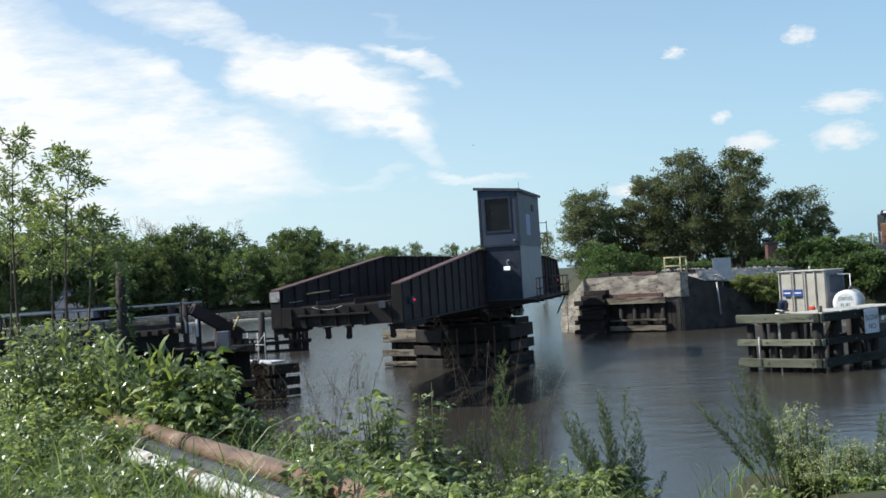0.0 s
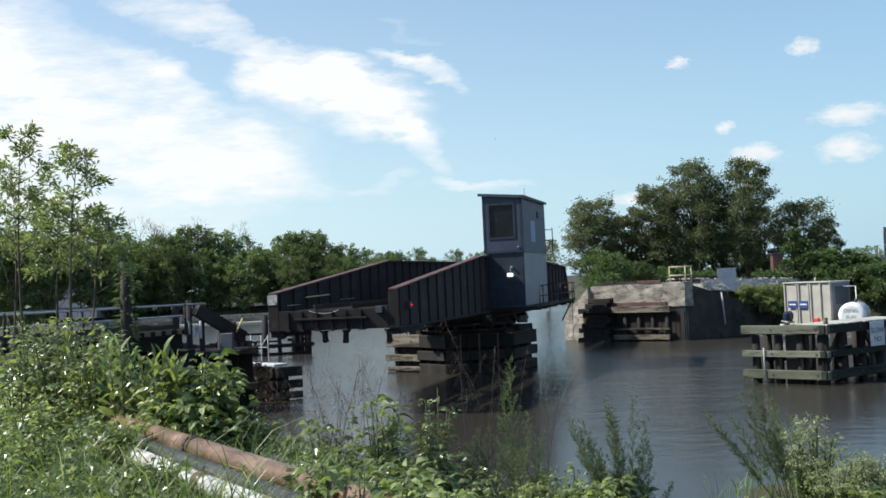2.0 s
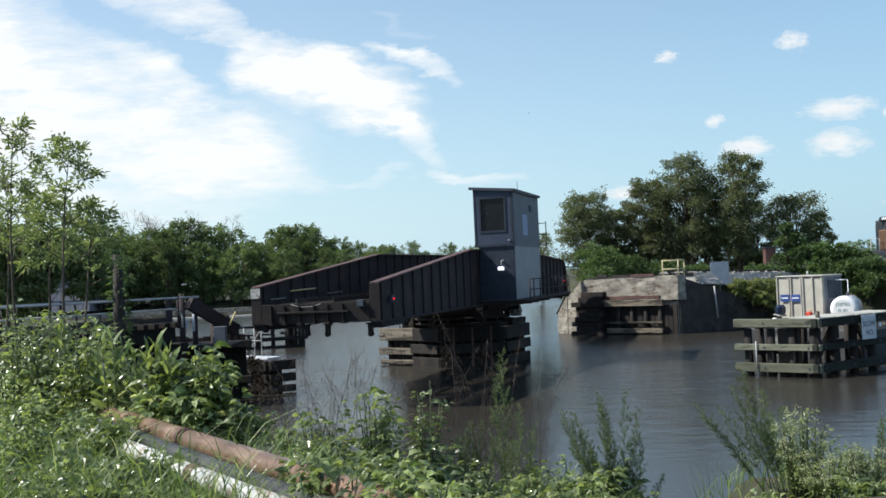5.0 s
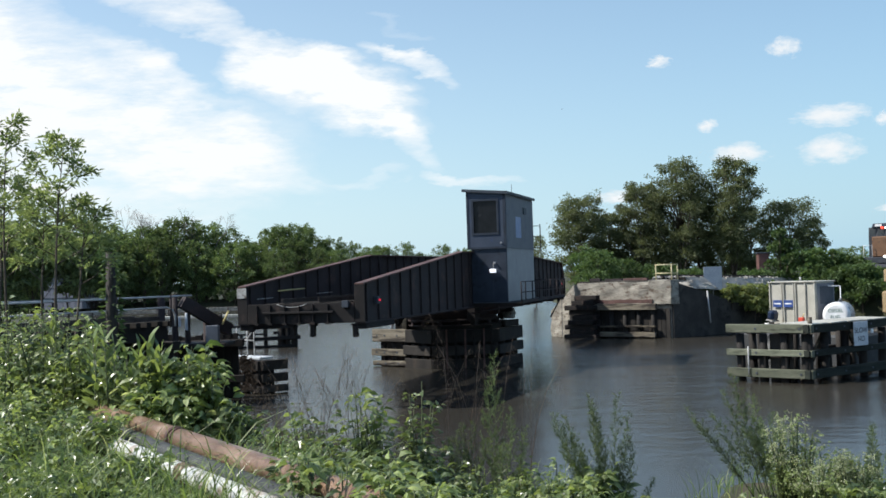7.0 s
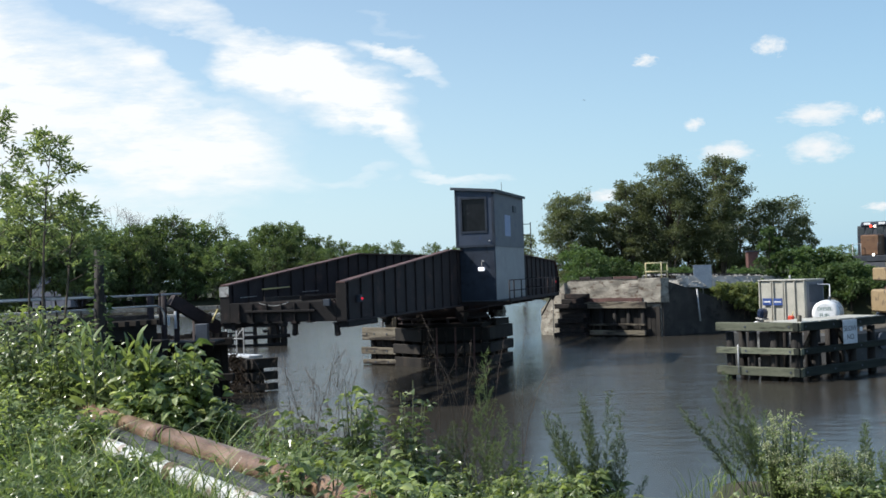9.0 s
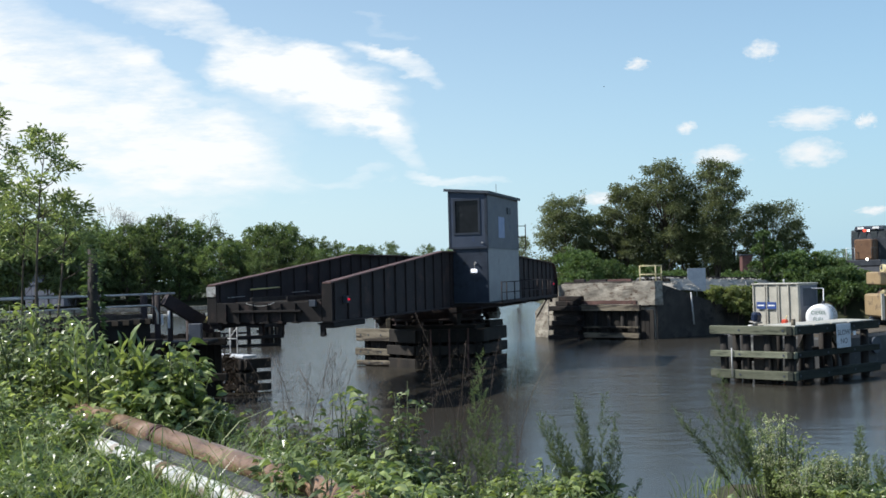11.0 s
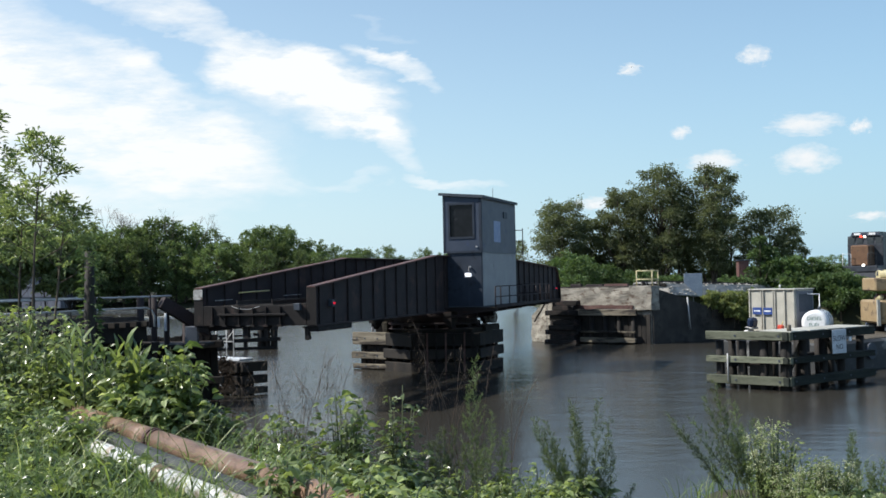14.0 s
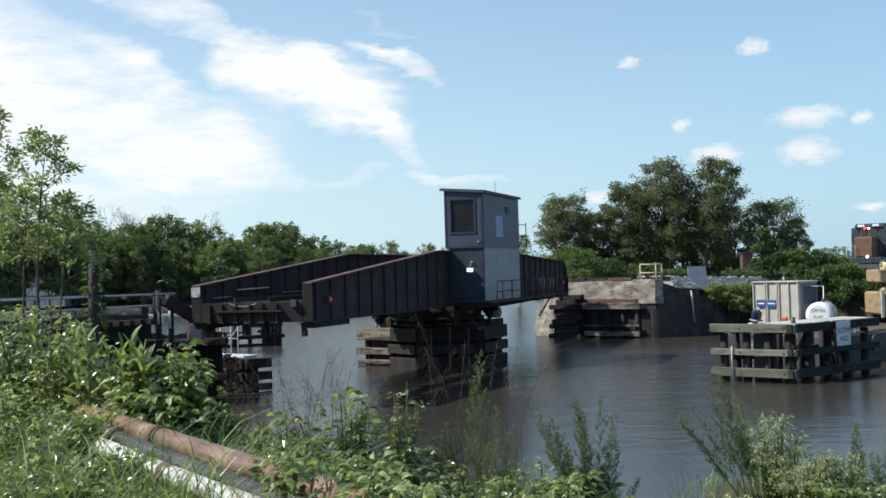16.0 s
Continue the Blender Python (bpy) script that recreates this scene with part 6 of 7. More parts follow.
def build_sapling():
    """The airy young trees beside the bank."""
    for row in ((-6.92, 17.5, 4.35, 0.08, 51, 0.54, 0.85, 15), (-8.05, 18.4, 4.75, 0.02, 52, 0.5, 0.85, 16), (-6.95, 18.4, 3.5, 0.12, 56, 0.62, 0.75, 11),
                (-7.6, 19.0, 3.7, 0.0, 53, 0.62, 0.85, 12), (-8.9, 20.0, 4.1, 0.02, 55, 0.5, 1.0, 14)):
        sapling(*row)
    for x, y, h, w, s, b in ((-14.7, 41.6, 3.7, 2.8, 71, 0.60), (-15.6, 41.4, 4.5, 3.2, 72, 0.66), (-16.6, 40.6, 4.9, 3.4, 73, 0.45), (-17.6, 40.0, 5.2, 3.8, 74, 0.15), (-18.8, 39.5, 5.4, 4.0, 75, 0.15)):
        grow_tree("bank_thicket", pose(x, y, land(x, y), 0, 0, s * 31), h + 2.45 - land(x, y), w, s, SAP_LEAF, BARK, 0.19, 5200, "leafy thicket of pale green shoots behind the trestle", "thickets on the bank", b, 22, 0.0, True, 0.7)


# ---- foreground plants ----
def weed_bush(x, y, h, w, seed, stems, leaf_len, per, label="bright green broad-leaved weed bush on the bank", material=None, tone="weed_bush"):
    rng = np.random.default_rng(seed)
    th = thing(tone, pose(x, y, land(x, y) - 0.05), label, "shrub", "bank weeds")
    bm = bmesh.new()
    pos, axis = [], []
    for k in range(stems):
        a, d = rng.uniform(0, 6.28), w * 0.5 * rng.uniform(0.1, 1) ** 0.7
        hh = h * (rng.uniform(0.35, 1.0) if k > 2 else rng.uniform(0.92, 1.0)) * (1 - 0.3 * (d / (w * 0.5)) ** 2)
        foot = Vector((0.35 * d * math.cos(a), 0.35 * d * math.sin(a), 0))
        tip = Vector((d * math.cos(a), d * math.sin(a), hh))
        mid = (foot + tip) / 2 + Vector((-0.1 * d * math.cos(a), -0.1 * d * math.sin(a), 0.06 * hh))
        tube(bm, [foot, mid, tip], [0.012, 0.009, 0.004], 4)
        for s in rng.uniform(0.2, 1.03, per) ** 0.8:
            p = foot.lerp(mid, min(s * 2, 1)) if s < 0.5 else mid.lerp(tip, min((s - 0.5) * 2, 1))
            b = rng.uniform(0, 6.28)
            dirv = np.array([math.cos(b), math.sin(b), rng.uniform(-0.2, 0.7)])
            pos.append(np.array(p) + dirv * rng.uniform(0.0, 0.07 + leaf_len * 0.5))
            axis.append(dirv)
    tagged(part("stalk", bm, STEM, th), kind="stuff")
    n = len(pos)
    L = leaf_len * rng.uniform(0.55, 1.25, n)
    v, f = leaves(np.array(pos), np.array(axis), L, L * rng.uniform(0.45, 0.62, n), rng, 0.35, 0.22, True)
    mesh_part("foliage", v.tolist(), f.tolist(), material or WEED_LEAF, th)
    if tone == "pale_shrub":
        # clusters of tiny cream flowers towards the tips
        P = np.array(pos)
        P = P[(P[:, 2] > 0.45 * h) & (rng.uniform(0, 1, n) < 0.5)]
        c = np.repeat(P, 7, 0) + rng.normal(size=(len(P) * 7, 3)) * 0.014
        v, f = leaves(c, rng.normal(size=c.shape), rng.uniform(0.009, 0.017, len(c)), rng.uniform(0.007, 0.012, len(c)), rng)
        mesh_part("blossom", v.tolist(), f.tolist(), BLOSSOM, th, "clusters of small cream-white flowers")
    return th


def feather_weed(x, y, h, w, seed, stems=7, lean=0.0):
    """Tall narrow plumes: rising side shoots set with thread-like leaves."""
    rng = np.random.default_rng(seed)
    th = thing("feathery_weed", pose(x, y, land(x, y) - 0.05), "tall feathery green weed with thread-like leaves", "plant", "feathery weeds")
    bm = bmesh.new()
    pos, axis = [], []
    for k in range(stems):
        d = w * 0.5 * (2 * (k + 0.5) / stems - 1) * rng.uniform(0.7, 1.1)
        hh = h * (rng.uniform(0.62, 1.0) if k != stems // 2 else 1.0)
        foot = Vector((0.35 * d, rng.uniform(-0.12, 0.12), 0))
        tip = Vector((d + lean * rng.uniform(0.35, 1), rng.uniform(-0.2, 0.2), hh))
        mid = foot.lerp(tip, 0.5) + Vector((-0.06 * d, 0, 0.04 * hh))
        tube(bm, [foot, mid, tip], [0.005, 0.0035, 0.0015], 4)
        up = (tip - foot).normalized()
        shoots = 36
        for j in range(shoots):
            s = 0.25 + 0.75 * j / (shoots - 1)
            p = np.array(foot.lerp(mid, s * 2) if s < 0.5 else mid.lerp(tip, s * 2 - 1))
            b = rng.uniform(0, 6.28)
            ln = hh * (0.17 * (1 - s) ** 0.7 + 0.03) * rng.uniform(0.6, 1.15)
            shoot = unit((np.array(up) * 1.0 + np.array([math.cos(b), math.sin(b), 0]) * 0.62)[None])[0]
            m = max(4, int(175 * ln))
            t = rng.uniform(0.1, 1.0, m)
            pos.append(p + shoot * (t * ln)[:, None])
            axis.append(shoot * 0.9 + rng.normal(size=(m, 3)) * 0.5)
    tagged(part("stalk", bm, STEM, th), kind="stuff")
    pos, axis = np.concatenate(pos), np.concatenate(axis)
    n = len(pos)
    v, f = leaves(pos, axis, rng.uniform(0.025, 0.06, n), rng.uniform(0.005, 0.008, n), rng, 0.05, 0.1)
    mesh_part("foliage", v.tolist(), f.tolist(), FERN_LEAF, th)


def lance_weed(x, y, h, w, seed, stems, leaf_len):
    """Upright stems with long lance-shaped leaves that stand steeply."""
    rng = np.random.default_rng(seed)
    th = thing("lance_leaved_weed", pose(x, y, land(x, y) - 0.05), "upright weed with long pale lance-shaped leaves", "plant", "bank weeds")
    bm = bmesh.new()
    pos, axis = [], []
    for k in range(stems):
        a, d = rng.uniform(0, 6.28), w * 0.5 * rng.uniform(0.1, 1)
        hh = h * rng.uniform(0.6, 1.0)
        foot, tip = Vector((0.6 * d * math.cos(a), 0.6 * d * math.sin(a), 0)), Vector((d * math.cos(a), d * math.sin(a), hh))
        tube(bm, [foot, tip], [0.011, 0.005], 5)
        for j in range(15):
            s = 0.35 + 0.65 * j / 14
            b = j * 2.4 + k
            steep = 0.5 + 1.6 * s * s
            pos.append(np.array(foot.lerp(tip, s)))
            axis.append(np.array([math.cos(b), math.sin(b), steep * rng.uniform(0.7, 1.2)]))
    tagged(part("stalk", bm, STEM, th), kind="stuff")
    n = len(pos)
    L = leaf_len * rng.uniform(0.6, 1.15, n)
    v, f = leaves(np.array(pos), np.array(axis), L, L * rng.uniform(0.2, 0.28, n), rng, 0.12, 0.2, True)
    mesh_part("foliage", v.tolist(), f.tolist(), WEED_LEAF, th)


def seed_grass(x, y, h, seed, stalks=5, spread=0.3, arch=0.35, toward=None):
    """Thin dry stalks with nodding seed heads."""
    rng = np.random.default_rng(seed)
    th = thing("seeding_grass", pose(x, y, land(x, y) - 0.05), "thin seeding grass stalks with drooping heads", "grass", "seeding grasses")
    bm = bmesh.new()
    pos, axis = [], []
    for k in range(stalks):
        a = rng.uniform(0, 6.28) if toward is None else toward + rng.uniform(-0.5, 0.5)
        hh = h * rng.uniform(0.75, 1.0)
        o = Vector((math.cos(a), math.sin(a), 0))
        foot = o * rng.uniform(0, spread)
        pts = [foot + o * (arch * hh * s ** 2) + Vector((0, 0, hh * (s - 0.12 * s ** 3))) for s in (0, 0.25, 0.5, 0.75, 1.0)]
        tube(bm, pts, [0.005, 0.0045, 0.004, 0.003, 0.0015], 4)
        for s in rng.uniform(0.6, 1.0, 24):
            i = min(int(s * 4), 3)
            p = np.array(pts[i].lerp(pts[i + 1], s * 4 - i))
            b = rng.uniform(0, 6.28)
            dirv = np.array([math.cos(b), math.sin(b), -0.2])
            for t in np.linspace(0.2, 1, 5):
                pos.append(p + dirv * 0.10 * t + np.array([0, 0, -0.08 * t * t]))
                axis.append(dirv * 0.3 + np.array([0, 0, -1.0]) + rng.normal(size=3) * 0.3)
    tagged(part("stalk", bm, STRAW, th), kind="stuff")
    n = len(pos)
    v, f = leaves(np.array(pos), np.array(axis), rng.uniform(0.015, 0.030, n), rng.uniform(0.004, 0.007, n), rng, 0.1, 0.1)
    mesh_part("seed_head", v.tolist(), f.tolist(), STRAW, th)


def build_grass():
    rng = np.random.default_rng(77)
    base, hh = [], []
    # thick grass on the near slope, thicker towards the verge
    for n, x0, x1, y0, y1, h0, h1 in ((1200, -5.2, -1.6, 6.0, 10.0, 0.12, 0.34), (800, -4.6, -0.9, 6.4, 9.0, 0.3, 0.58), (500, -1.5, 1.2, 6.8, 9.2, 0.12, 0.36), (300, 0.5, 6.5, 8.4, 10.5, 0.12, 0.30), (60, 1.7, 2.5, 8.8, 9.6, 0.15, 0.4), (1800, -8.5, -3.5, 9.5, 17.0, 0.3, 0.7), (1500, -1, 7, 10.5, 14.5, 0.25, 0.6)):
        xs, ys = rng.uniform(x0, x1, n), rng.uniform(y0, y1, n)
        keep = (xs < 1.6) | (xs > 2.6)
        for x, y in zip(xs[keep], ys[keep]):
            base.append((x, y, land(x, y) - 0.02))
        hh.append(rng.uniform(h0, h1, n)[keep])
    # tufts between and along the two pipes
    n = 600
    s = rng.uniform(0, 1, n)
    xs = -6.05 + 5.6 * s + rng.normal(size=n) * 0.16
    ys = 14.6 - 8.0 * s + rng.normal(size=n) * 0.16
    for x, y in zip(xs, ys):
        base.append((x, y, land(x, y) - 0.02))
    hh.append(rng.uniform(0.06, 0.17, n))
    # long rank blades in front of the pipes
    n = 420
    xs, ys = rng.uniform(-4.8, -1.3, n), rng.uniform(6.6, 10.6, n)
    for x, y in zip(xs, ys):
        base.append((x, y, land(x, y) - 0.02))
    hh.append(rng.uniform(0.4, 0.85, n))
    base, hh = np.array(base), np.concatenate(hh)
    n = len(base)
    v, f = blades(base, hh, rng.uniform(0.3, 1.3, n), rng.uniform(0.003, 0.008, n), rng)
    # broad rank blades that arch over
    n = 420
    xs, ys = rng.uniform(-4.9, -1.0, n), rng.uniform(6.3, 10.4, n)
    rank = np.array([(x, y, land(x, y) - 0.02) for x, y in zip(xs, ys)])
    v2, f2 = blades(rank, rng.uniform(0.45, 0.9, n), rng.uniform(0.7, 1.5, n), rng.uniform(0.006, 0.011, n), rng, 4)
    f = np.concatenate([f, f2 + len(v)])
    v = np.concatenate([v, v2])
    tagged(mesh_part("bank_grass", v.tolist(), f.tolist(), GRASS), "long bright green grass on the bank", "grass", kind="stuff")


STEM = surf("green_stem", (0.06, 0.08, 0.03), (0.10, 0.12, 0.05), 5, 60, 0.7, 0, 0.1)


def build_pipes():
    def run(a, b, n, sway):
        return [a.lerp(b, s) + Vector((0, 0, sway * math.sin(s * 6))) for s in np.linspace(0, 1, n)]
    rusty = run(Vector((-6.02, 14.95, 3.36)), Vector((0.48, 5.6, 3.36)), 13, 0.012)
    p = thing("rusty_pipe", Matrix(), "long rusty brown steel pipe lying on the bank", "pipe")
    bm = bmesh.new()
    tube(bm, rusty, 0.105, 24)
    part("barrel", bm, PIPE_RUST, p)
    for k in (6, 10):
        d = (rusty[k + 1] - rusty[k]).normalized()
        c = rusty[k] - d * 0.12
        bm = bmesh.new()
        rod(bm, c - d * 0.10, c - d * 0.03, 0.116, 0.118, 24)
        rod(bm, c + d * 0.02, c + d * 0.05, 0.118, 0.116, 24)
        part("coupling", bm, FLANGE, p, "dark rusted pipe coupling")
    dark = run(Vector((-6.03, 14.76, 3.265)), Vector((-0.44, 6.55, 3.265)), 13, 0.013)
    g = thing("grey_pipe", Matrix(), "dark grey plastic pipe lying between two other pipes", "pipe")
    bm = bmesh.new()
    tube(bm, dark, 0.09, 20)
    part("barrel", bm, PIPE_PLASTIC, g)
    white = run(Vector((-6.17, 14.56, 3.225)), Vector((-0.9, 7.0, 3.225)), 13, 0.015)
    w = thing("white_pipe", Matrix(), "white wrapped pipe lying beside the rusty pipe", "pipe")
    bm = bmesh.new()
    tube(bm, white, 0.083, 18)
    part("barrel", bm, PIPE_WHITE, w)
    for k in (5, 8):
        d = (white[k + 1] - white[k]).normalized()
        c = white[k] + d * 0.3
        bm = bmesh.new()
        rod(bm, c - d * 0.09, c + d * 0.09, 0.09, 0.09, 18)
        part("band", bm, PIPE_RUST, w)


build_far_woods()
build_right_trees()
build_sapling()
build_pipes()
build_grass()
# broad-leaved weeds: across, away, height, width, leaf length
for i, (x, y, h, w, ll) in enumerate((
        (-5.41, 13.5, 1.75, 1, 0.145), (-4.75, 13, 1.5, 0.9, 0.145), (-6.05, 14.5, 1.7, 1.3, 0.16), (-3.62, 12.2, 1.1, 0.6, 0.2), (-3.08, 12.2, 1.22, 0.55, 0.2), (-3.3, 12.4, 1.2, 0.6, 0.2), (-2.92, 12.0, 1.0, 0.4, 0.15), (-5, 13.6, 1.5, 1, 0.145), (-4.25, 12.9, 1.2, 0.8, 0.16),
        (-4.28, 12.6, 0.95, 1.1, 0.16), (-4.97, 12.8, 1, 1.1, 0.145), (-3.4, 12, 0.85, 0.8, 0.203), (-3.15, 11.8, 0.6, 0.6, 0.174), (-4.99, 12, 0.75, 1, 0.145), (-3.54, 11.7, 0.65, 0.7, 0.174), (-5.6, 12.6, 1.1, 1.1, 0.145), (-2.6, 11.9, 0.55, 0.6, 0.16), (-6.6, 15.5, 1.8, 1.4, 0.16), (-5.9, 13.6, 1.5, 1, 0.145),
        (-0.99, 10.2, 1.36, 0.5, 0.13), (-0.9, 10.25, 1.2, 0.45, 0.12), (-1.25, 10.3, 0.85, 0.6, 0.14), (-1.65, 10.8, 0.85, 0.6, 0.13), (-1.75, 9.9, 0.3, 0.5, 0.12), (-0.8, 9.6, 0.62, 0.6, 0.125), (-0.44, 10.6, 1.5, 0.4, 0.1), (-0.3, 10.3, 0.95, 0.45, 0.1), (0.15, 10.2, 0.62, 0.5, 0.09), (0.55, 10.4, 0.64, 0.5, 0.09), (0.9, 10.3, 0.58, 0.5, 0.1), (1.2, 10.1, 0.52, 0.5, 0.11), (1.46, 10.2, 0.46, 0.4, 0.09), (1.68, 10.2, 0.4, 0.35, 0.08),
        (-1.17, 9.2, 0.34, 0.65, 0.18), (-0.48, 9.4, 0.5, 0.65, 0.165), (-0.02, 10, 0.49, 0.4, 0.1), (0.72, 10, 0.446, 0.6, 0.112), (1.33, 10.3, 0.518, 0.4, 0.163), (0.33, 9.6, 0.346, 0.6, 0.112), (1.04, 9.5, 0.288, 0.6, 0.112),
        (2.76, 9.6, 0.245, 0.5, 0.1), (-3.79, 9.6, 0.522, 0.88, 0.13), (-3.33, 9.3, 0.406, 0.66, 0.117), (3.63, 9.6, 0.245, 0.75, 0.112), (4, 9.7, 0.288, 0.8, 0.112), (3.4, 9, 0.187, 0.7, 0.088), (0.3, 9, 0.202, 0.6, 0.1), (-0.6, 8.6, 0.42, 0.6, 0.13), (-1.12, 7.75, 0.58, 0.45, 0.13), (-0.85, 7.35, 0.58, 0.45, 0.13), (-0.55, 7, 0.55, 0.45, 0.117), (-0.3, 6.75, 0.5, 0.45, 0.104), (-0.2, 7.9, 0.4, 0.5, 0.104), (-1.35, 8.3, 0.42, 0.4, 0.117), (-4.3, 10.4, 0.652, 0.99, 0.13), (-3, 8.6, 0.348, 0.55, 0.104), (-2.5, 8.1, 0.29, 0.55, 0.091), (-3.6, 8.9, 0.435, 0.66, 0.117), (-4.5, 9.6, 0.58, 0.88, 0.13), (-4.6, 11.2, 0.725, 0.99, 0.13), (-3.9, 11, 0.58, 0.66, 0.117), (-5.3, 11.8, 0.6, 1, 0.145), (-2.9, 9.5, 0.4, 0.5, 0.12), (-3.4, 8.2, 0.3, 0.5, 0.11), (-2.1, 7.6, 0.28, 0.4, 0.1), (-2.9, 7.7, 0.3, 0.5, 0.1))):
    small = 0.78 if x < -3.9 else 1.0
    weed_bush(x, y, h, w, 200 + i, 9 + int(12 * w * h), ll * small, 22 if ll * small < 0.12 else 14)
for i, (x, y, h, w, n, ll) in enumerate(((-4.15, 12.4, 1.25, 0.5, 5, 0.27), (-3.78, 12.2, 1.22, 0.45, 5, 0.3), (-3.55, 12.1, 1.1, 0.4, 4, 0.27), (-4.5, 12.6, 1.15, 0.5, 4, 0.24), (-5.2, 13.2, 1.4, 0.5, 4, 0.24))):
    lance_weed(x, y, h, w, 600 + i, n, ll)
for i, (x, y, h, w, n, lean) in enumerate(((0.3, 10.6, 1.70, 0.16, 2, 0.0), (0.42, 10.4, 1.15, 0.5, 4, 0.0), (0.04, 10.6, 1.0, 0.5, 4, 0.0), (1.38, 10.4, 1.30, 1.0, 7, -0.25), (1.30, 10.3, 1.12, 0.9, 6, -0.1), (1.58, 10.5, 1.08, 0.5, 4, 0.12),
                                          (2.95, 10.4, 1.3, 0.5, 5, -0.6), (3.05, 10.5, 1.05, 0.5, 4, -0.45), (3.1, 10.4, 0.9, 0.4, 4, -0.2), (3.95, 10.2, 0.85, 0.3, 4, 0.0), (4.12, 10.0, 0.6, 0.4, 4, 0.0), (-0.59, 10.6, 0.95, 0.3, 4, 0.0), (-0.11, 10.8, 0.95, 0.4, 4, 0.0))):
    feather_weed(x, y, h, w, 300 + i, n, lean)
for i, (x, y, h, w) in enumerate(((2.98, 9.8, 1.05, 0.26), (3.06, 9.75, 0.95, 0.3), (3.12, 9.7, 0.84, 0.36), (3.28, 9.5, 0.62, 0.42), (3.45, 9.4, 0.55, 0.40), (3.6, 9.5, 0.52, 0.36), (3.1, 9.3, 0.45, 0.4))):
    weed_bush(x, y, h, w, 400 + i, 14, 0.040, 34, "pale flowering shrub with small silvery leaves", PALE_BLOOM, "pale_shrub")
for i, (x, y, h, n) in enumerate(((-1.72, 11.2, 1.75, 2), (-1.58, 11.2, 1.95, 3), (-1.42, 11.3, 2.0, 2), (-1.26, 11.4, 2.15, 3), (-1.1, 11.3, 2.1, 2), (-1.0, 11.3, 1.9, 3), (-0.9, 11.0, 1.6, 3), (-0.15, 11.8, 2.41, 1), (-0.04, 11.7, 2.3, 1), (0.10, 11.8, 2.45, 2), (0.2, 11.7, 2.35, 1), (0.02, 11.8, 2.2, 1), (0.4, 11.8, 2.08, 1),
                                   (-1.29, 10.8, 1.3, 4), (-1.5, 10.9, 1.25, 4), (-1.9, 11.4, 1.3, 4), (-0.3, 11.7, 2.13, 1), (0.62, 11.7, 2.1, 2), (0.75, 11.9, 2.3, 1))):
    seed_grass(x, y, h, 500 + i, n, 0.1, 0.24)


# dry stalks and a few weeds on the muddy slope down to the water
rng = random.Random(31)
for i in range(16):
    x = rng.uniform(-4.4, -2.0)
    y = near_shore(x) - rng.uniform(1.8, 5.6)
    seed_grass(x, y, rng.uniform(0.45, 0.85), 700 + i, 9, 0.4, 0.45)
for i, (x, y, h, w, ll) in enumerate(((-3.35, 15.8, 0.5, 0.5, 0.13), (-2.75, 14.9, 0.4, 0.5, 0.12), (-3.9, 16.6, 0.45, 0.6, 0.12), (-2.3, 13.8, 0.4, 0.5, 0.11))):
    weed_bush(x, y, h, w, 750 + i, 10, ll, 12)


# ---- bird, drifting clouds ----
def build_bird():
    th = thing("bird", pose(0, 0, 0) @ Matrix.Diagonal((0.4, 0.4, 0.4, 1)), "small dark soaring bird high in the sky", "bird")
    bm = bmesh.new()
    tube(bm, [(-0.28, 0, 0), (-0.15, 0, 0.01), (0.05, 0, 0.02), (0.22, 0, 0.02), (0.3, 0, 0.01)], [0.02, 0.07, 0.085, 0.05, 0.015], 8)
    part("body", bm, TRIM, th)
    for s in (-1, 1):
        bm = bmesh.new()
        pts = ((0.13, 0.05, 0.03), (0.16, 0.35, 0.11), (0.02, 0.75, 0.10), (-0.06, 0.70, 0.09), (-0.10, 0.32, 0.09), (-0.08, 0.05, 0.03))
        lo = [bm.verts.new((x, s * y, z)) for x, y, z in pts]
        hi = [bm.verts.new((x, s * y, z + 0.02)) for x, y, z in pts]
        bm.faces.new(lo)
        bm.faces.new(hi[::-1])
        for i in range(6):
            bm.faces.new((lo[i], hi[i], hi[(i + 1) % 6], lo[(i + 1) % 6]))
        bmesh.ops.recalc_face_normals(bm, faces=bm.faces[:])
        part("wing", bm, TRIM, th)
    return th


bird = build_bird()


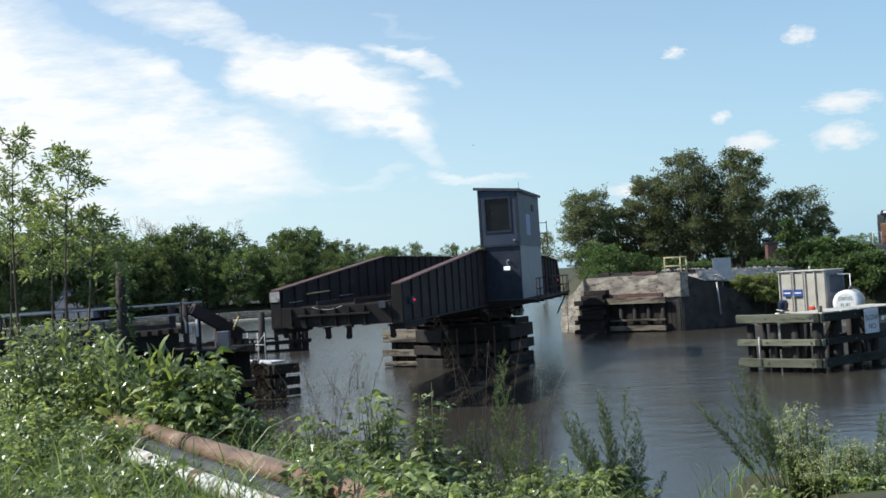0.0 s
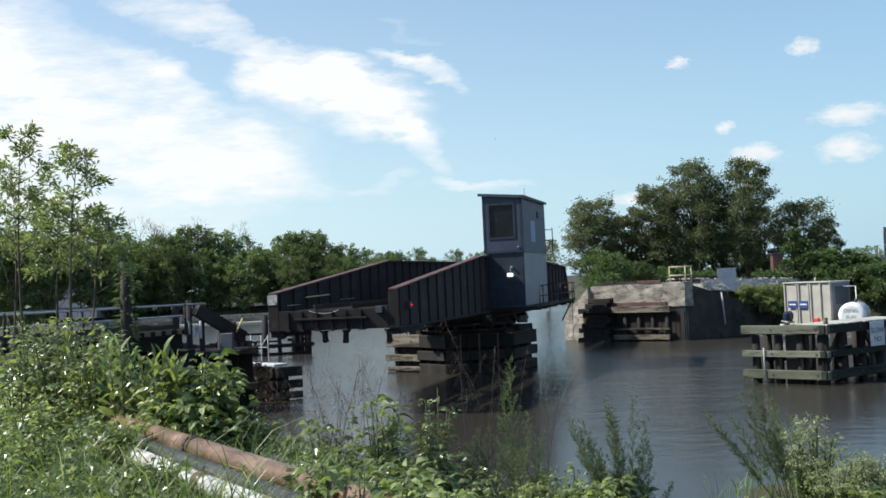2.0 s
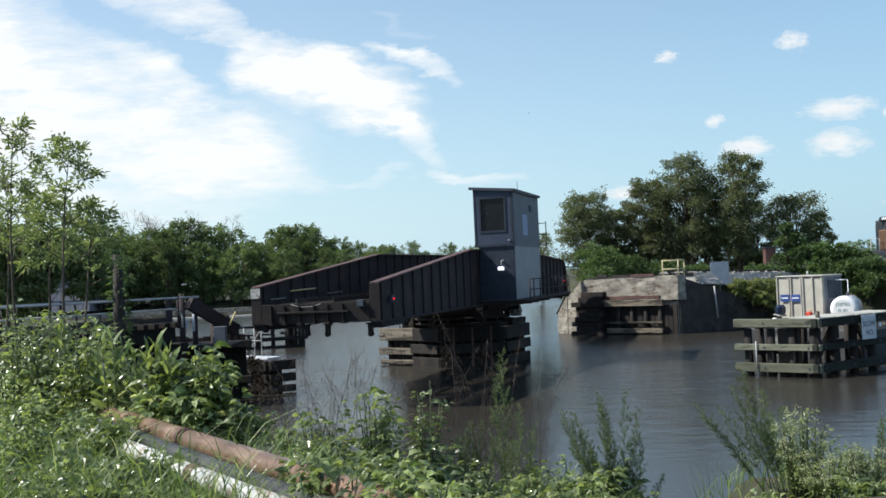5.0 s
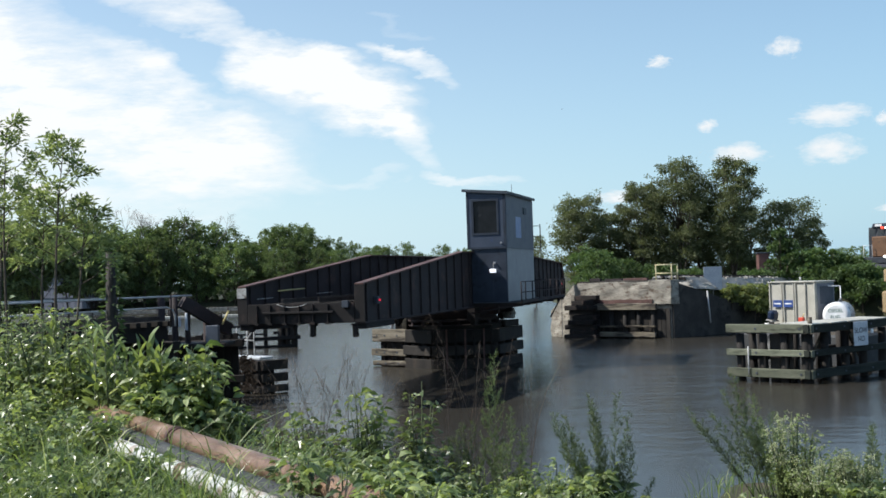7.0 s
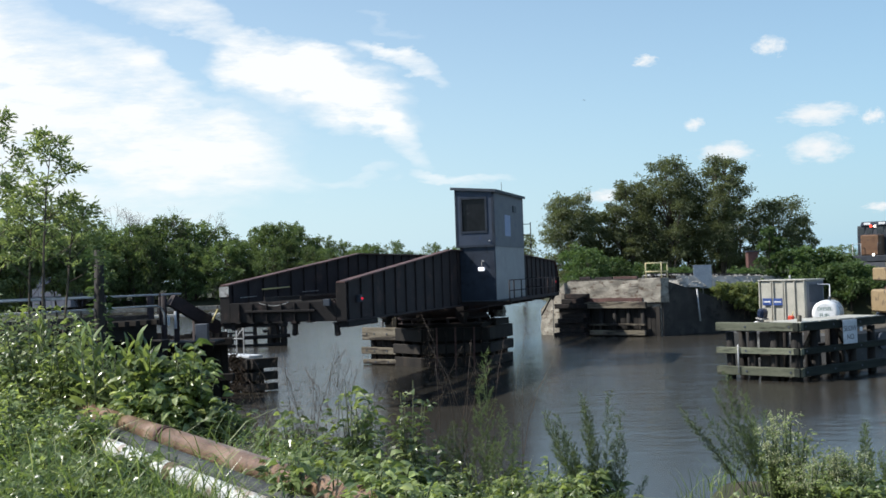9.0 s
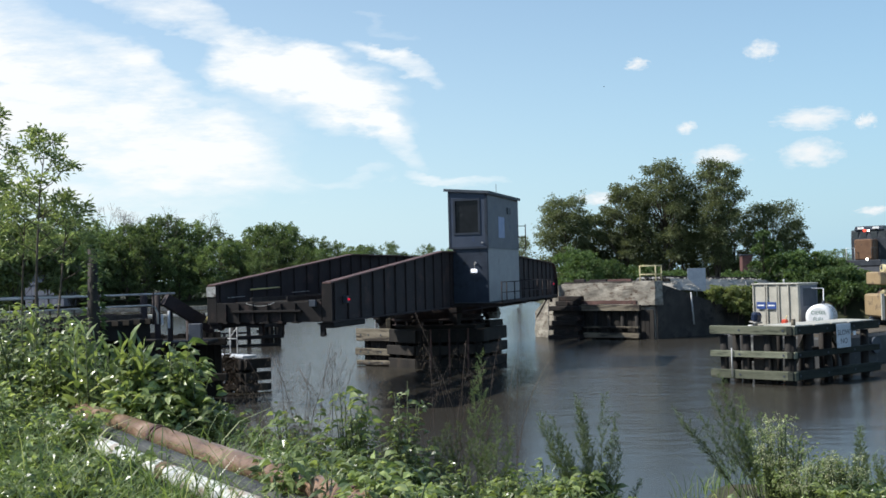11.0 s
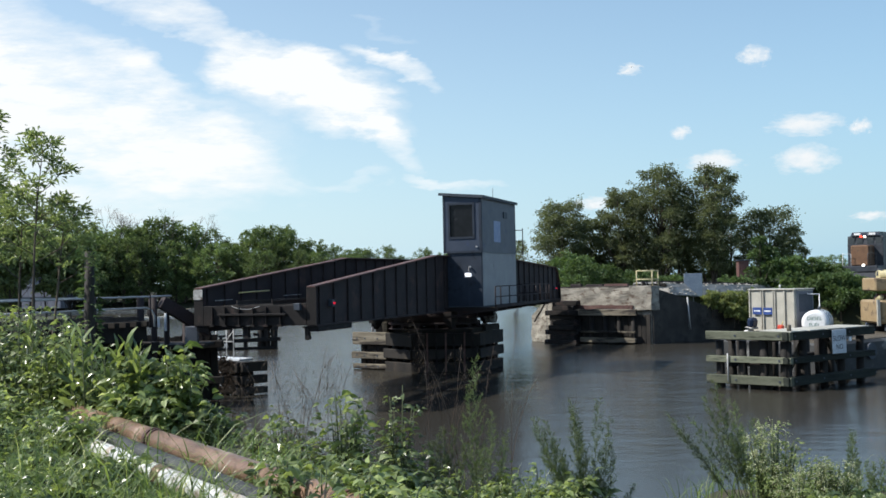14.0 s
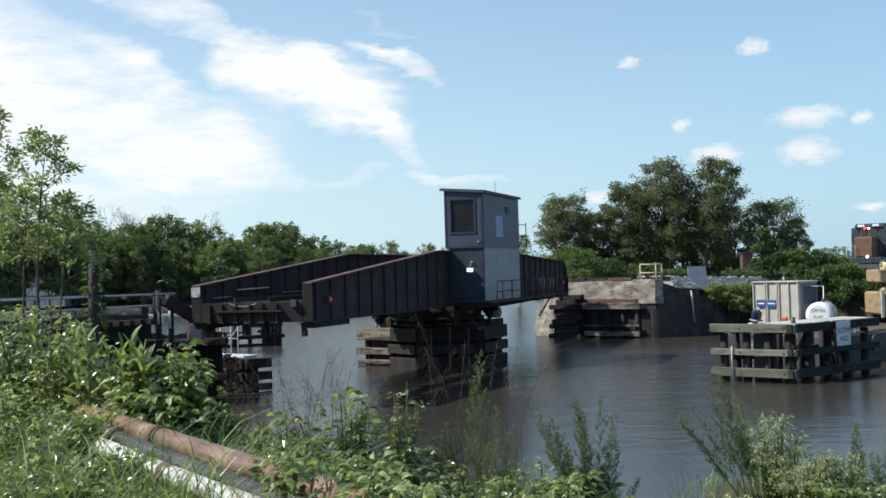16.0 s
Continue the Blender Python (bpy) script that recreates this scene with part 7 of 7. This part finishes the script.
def cloud_mat():
    """Soft far cloud: thins out towards its ragged rim."""
    m, nt, N, L, p = nodes_of("fair_weather_cloud")
    tc, ns, ln, mu, sb, mr = N("ShaderNodeTexCoord"), N("ShaderNodeTexNoise"), N("ShaderNodeVectorMath"), N("ShaderNodeMath"), N("ShaderNodeMath"), N("ShaderNodeMapRange")
    flat, wide = N("ShaderNodeVectorMath"), N("ShaderNodeMath")
    flat.operation, ln.operation = "MULTIPLY", "LENGTH"
    flat.inputs[1].default_value = (1, 0, 1)
    oi = N("ShaderNodeObjectInfo")
    ns.noise_dimensions = "4D"
    ns.inputs["Scale"].default_value, ns.inputs["Detail"].default_value, ns.inputs["Roughness"].default_value = 1.7, 7, 0.62
    wide.operation, wide.inputs[1].default_value = "MULTIPLY", 40
    L(oi.outputs["Random"], wide.inputs[0]), L(wide.outputs[0], ns.inputs["W"])
    L(tc.outputs["Object"], ns.inputs["Vector"]), L(tc.outputs["Object"], flat.inputs[0]), L(flat.outputs[0], ln.inputs[0])
    mu.operation, mu.inputs[1].default_value, mu.inputs[2].default_value = "MULTIPLY_ADD", 2.3, -0.55
    L(ns.outputs["Fac"], mu.inputs[0])
    sb.operation = "SUBTRACT"
    L(mu.outputs[0], sb.inputs[0]), L(ln.outputs["Value"], sb.inputs[1])
    mr.inputs["From Min"].default_value, mr.inputs["From Max"].default_value = -0.22, 0.72
    L(sb.outputs[0], mr.inputs["Value"])
    em, tr, mx = N("ShaderNodeEmission"), N("ShaderNodeBsdfTransparent"), N("ShaderNodeMixShader")
    em.inputs[0].default_value, em.inputs[1].default_value = (0.95, 0.98, 1.0, 1), 0.81
    L(mr.outputs[0], mx.inputs[0]), L(tr.outputs[0], mx.inputs[1]), L(em.outputs[0], mx.inputs[2])
    L(mx.outputs[0], nt.nodes["Material Output"].inputs[0])
    return m


def build_clouds():
    """Small cumulus, far off: (across, up) at the start and the end, half width, half height."""
    mt = cloud_mat()
    out = []
    for k, (x0, z0, x1, z1, rx, rz) in enumerate(((494, 316, 456, 319, 27, 18), (548, 217, 527, 217, 62, 20), (548, 168, 531, 166, 58, 26), (416, 167, 397, 166, 50, 19),
                                                  (314, 302, 275, 301, 20, 9), (374, 206, 347, 209, 16, 11), (627, 208, 608, 212, 18, 14), (630, 78, 618, 83, 30, 9), (236, 110, 224, 108, 34, 12))):
        bm = bmesh.new()
        bmesh.ops.create_icosphere(bm, subdivisions=4, radius=1.15)
        for v in bm.verts:
            v.co += v.normal * 0.12 * noise.noise(v.co * 2 + Vector((k * 7.0, 0, 0)))
            v.co.y *= 0.5
        me = bpy.data.meshes.new("cloud")
        bm.to_mesh(me)
        bm.free()
        me.materials.append(mt)
        o = tagged(new("cloud", me), "small white fair-weather cloud drifting in the blue sky", "cloud", "fair-weather clouds")
        o.scale = (rx, 30, rz)
        o.visible_shadow = False
        out.append((o, (x0, 1500, z0), (x1, 1500, z1)))
    return out


clouds = build_clouds()


def motions():
    # the span turns at an even pace
    walk(bridge, [(t, pose(*PIVOT, 0, 0, 0, -90 - a)) for t, a in ((0, 13.41), (2, 14.23), (4, 15.09), (6, 15.98), (8, 16.89), (10, 17.81), (12, 18.72), (14, 19.62), (16, 20.49))])
    walk(bird, [(t, pose(*p, 0, 12, 25)) for t, p in ((0, (2.0, 160, 24.5)), (2, (4.6, 160, 26.3)), (4, (8.2, 160, 28.3)), (7, (16.6, 160, 29.8)), (9, (21.6, 160, 30.8)), (12.5, (27.8, 160, 35.2)), (14.5, (31.2, 160, 37.3)), (16, (35.2, 160, 38.6)))])
    for o, a, b in clouds:
        walk(o, [(0, pose(*a)), (16, pose(*b))])


motions()
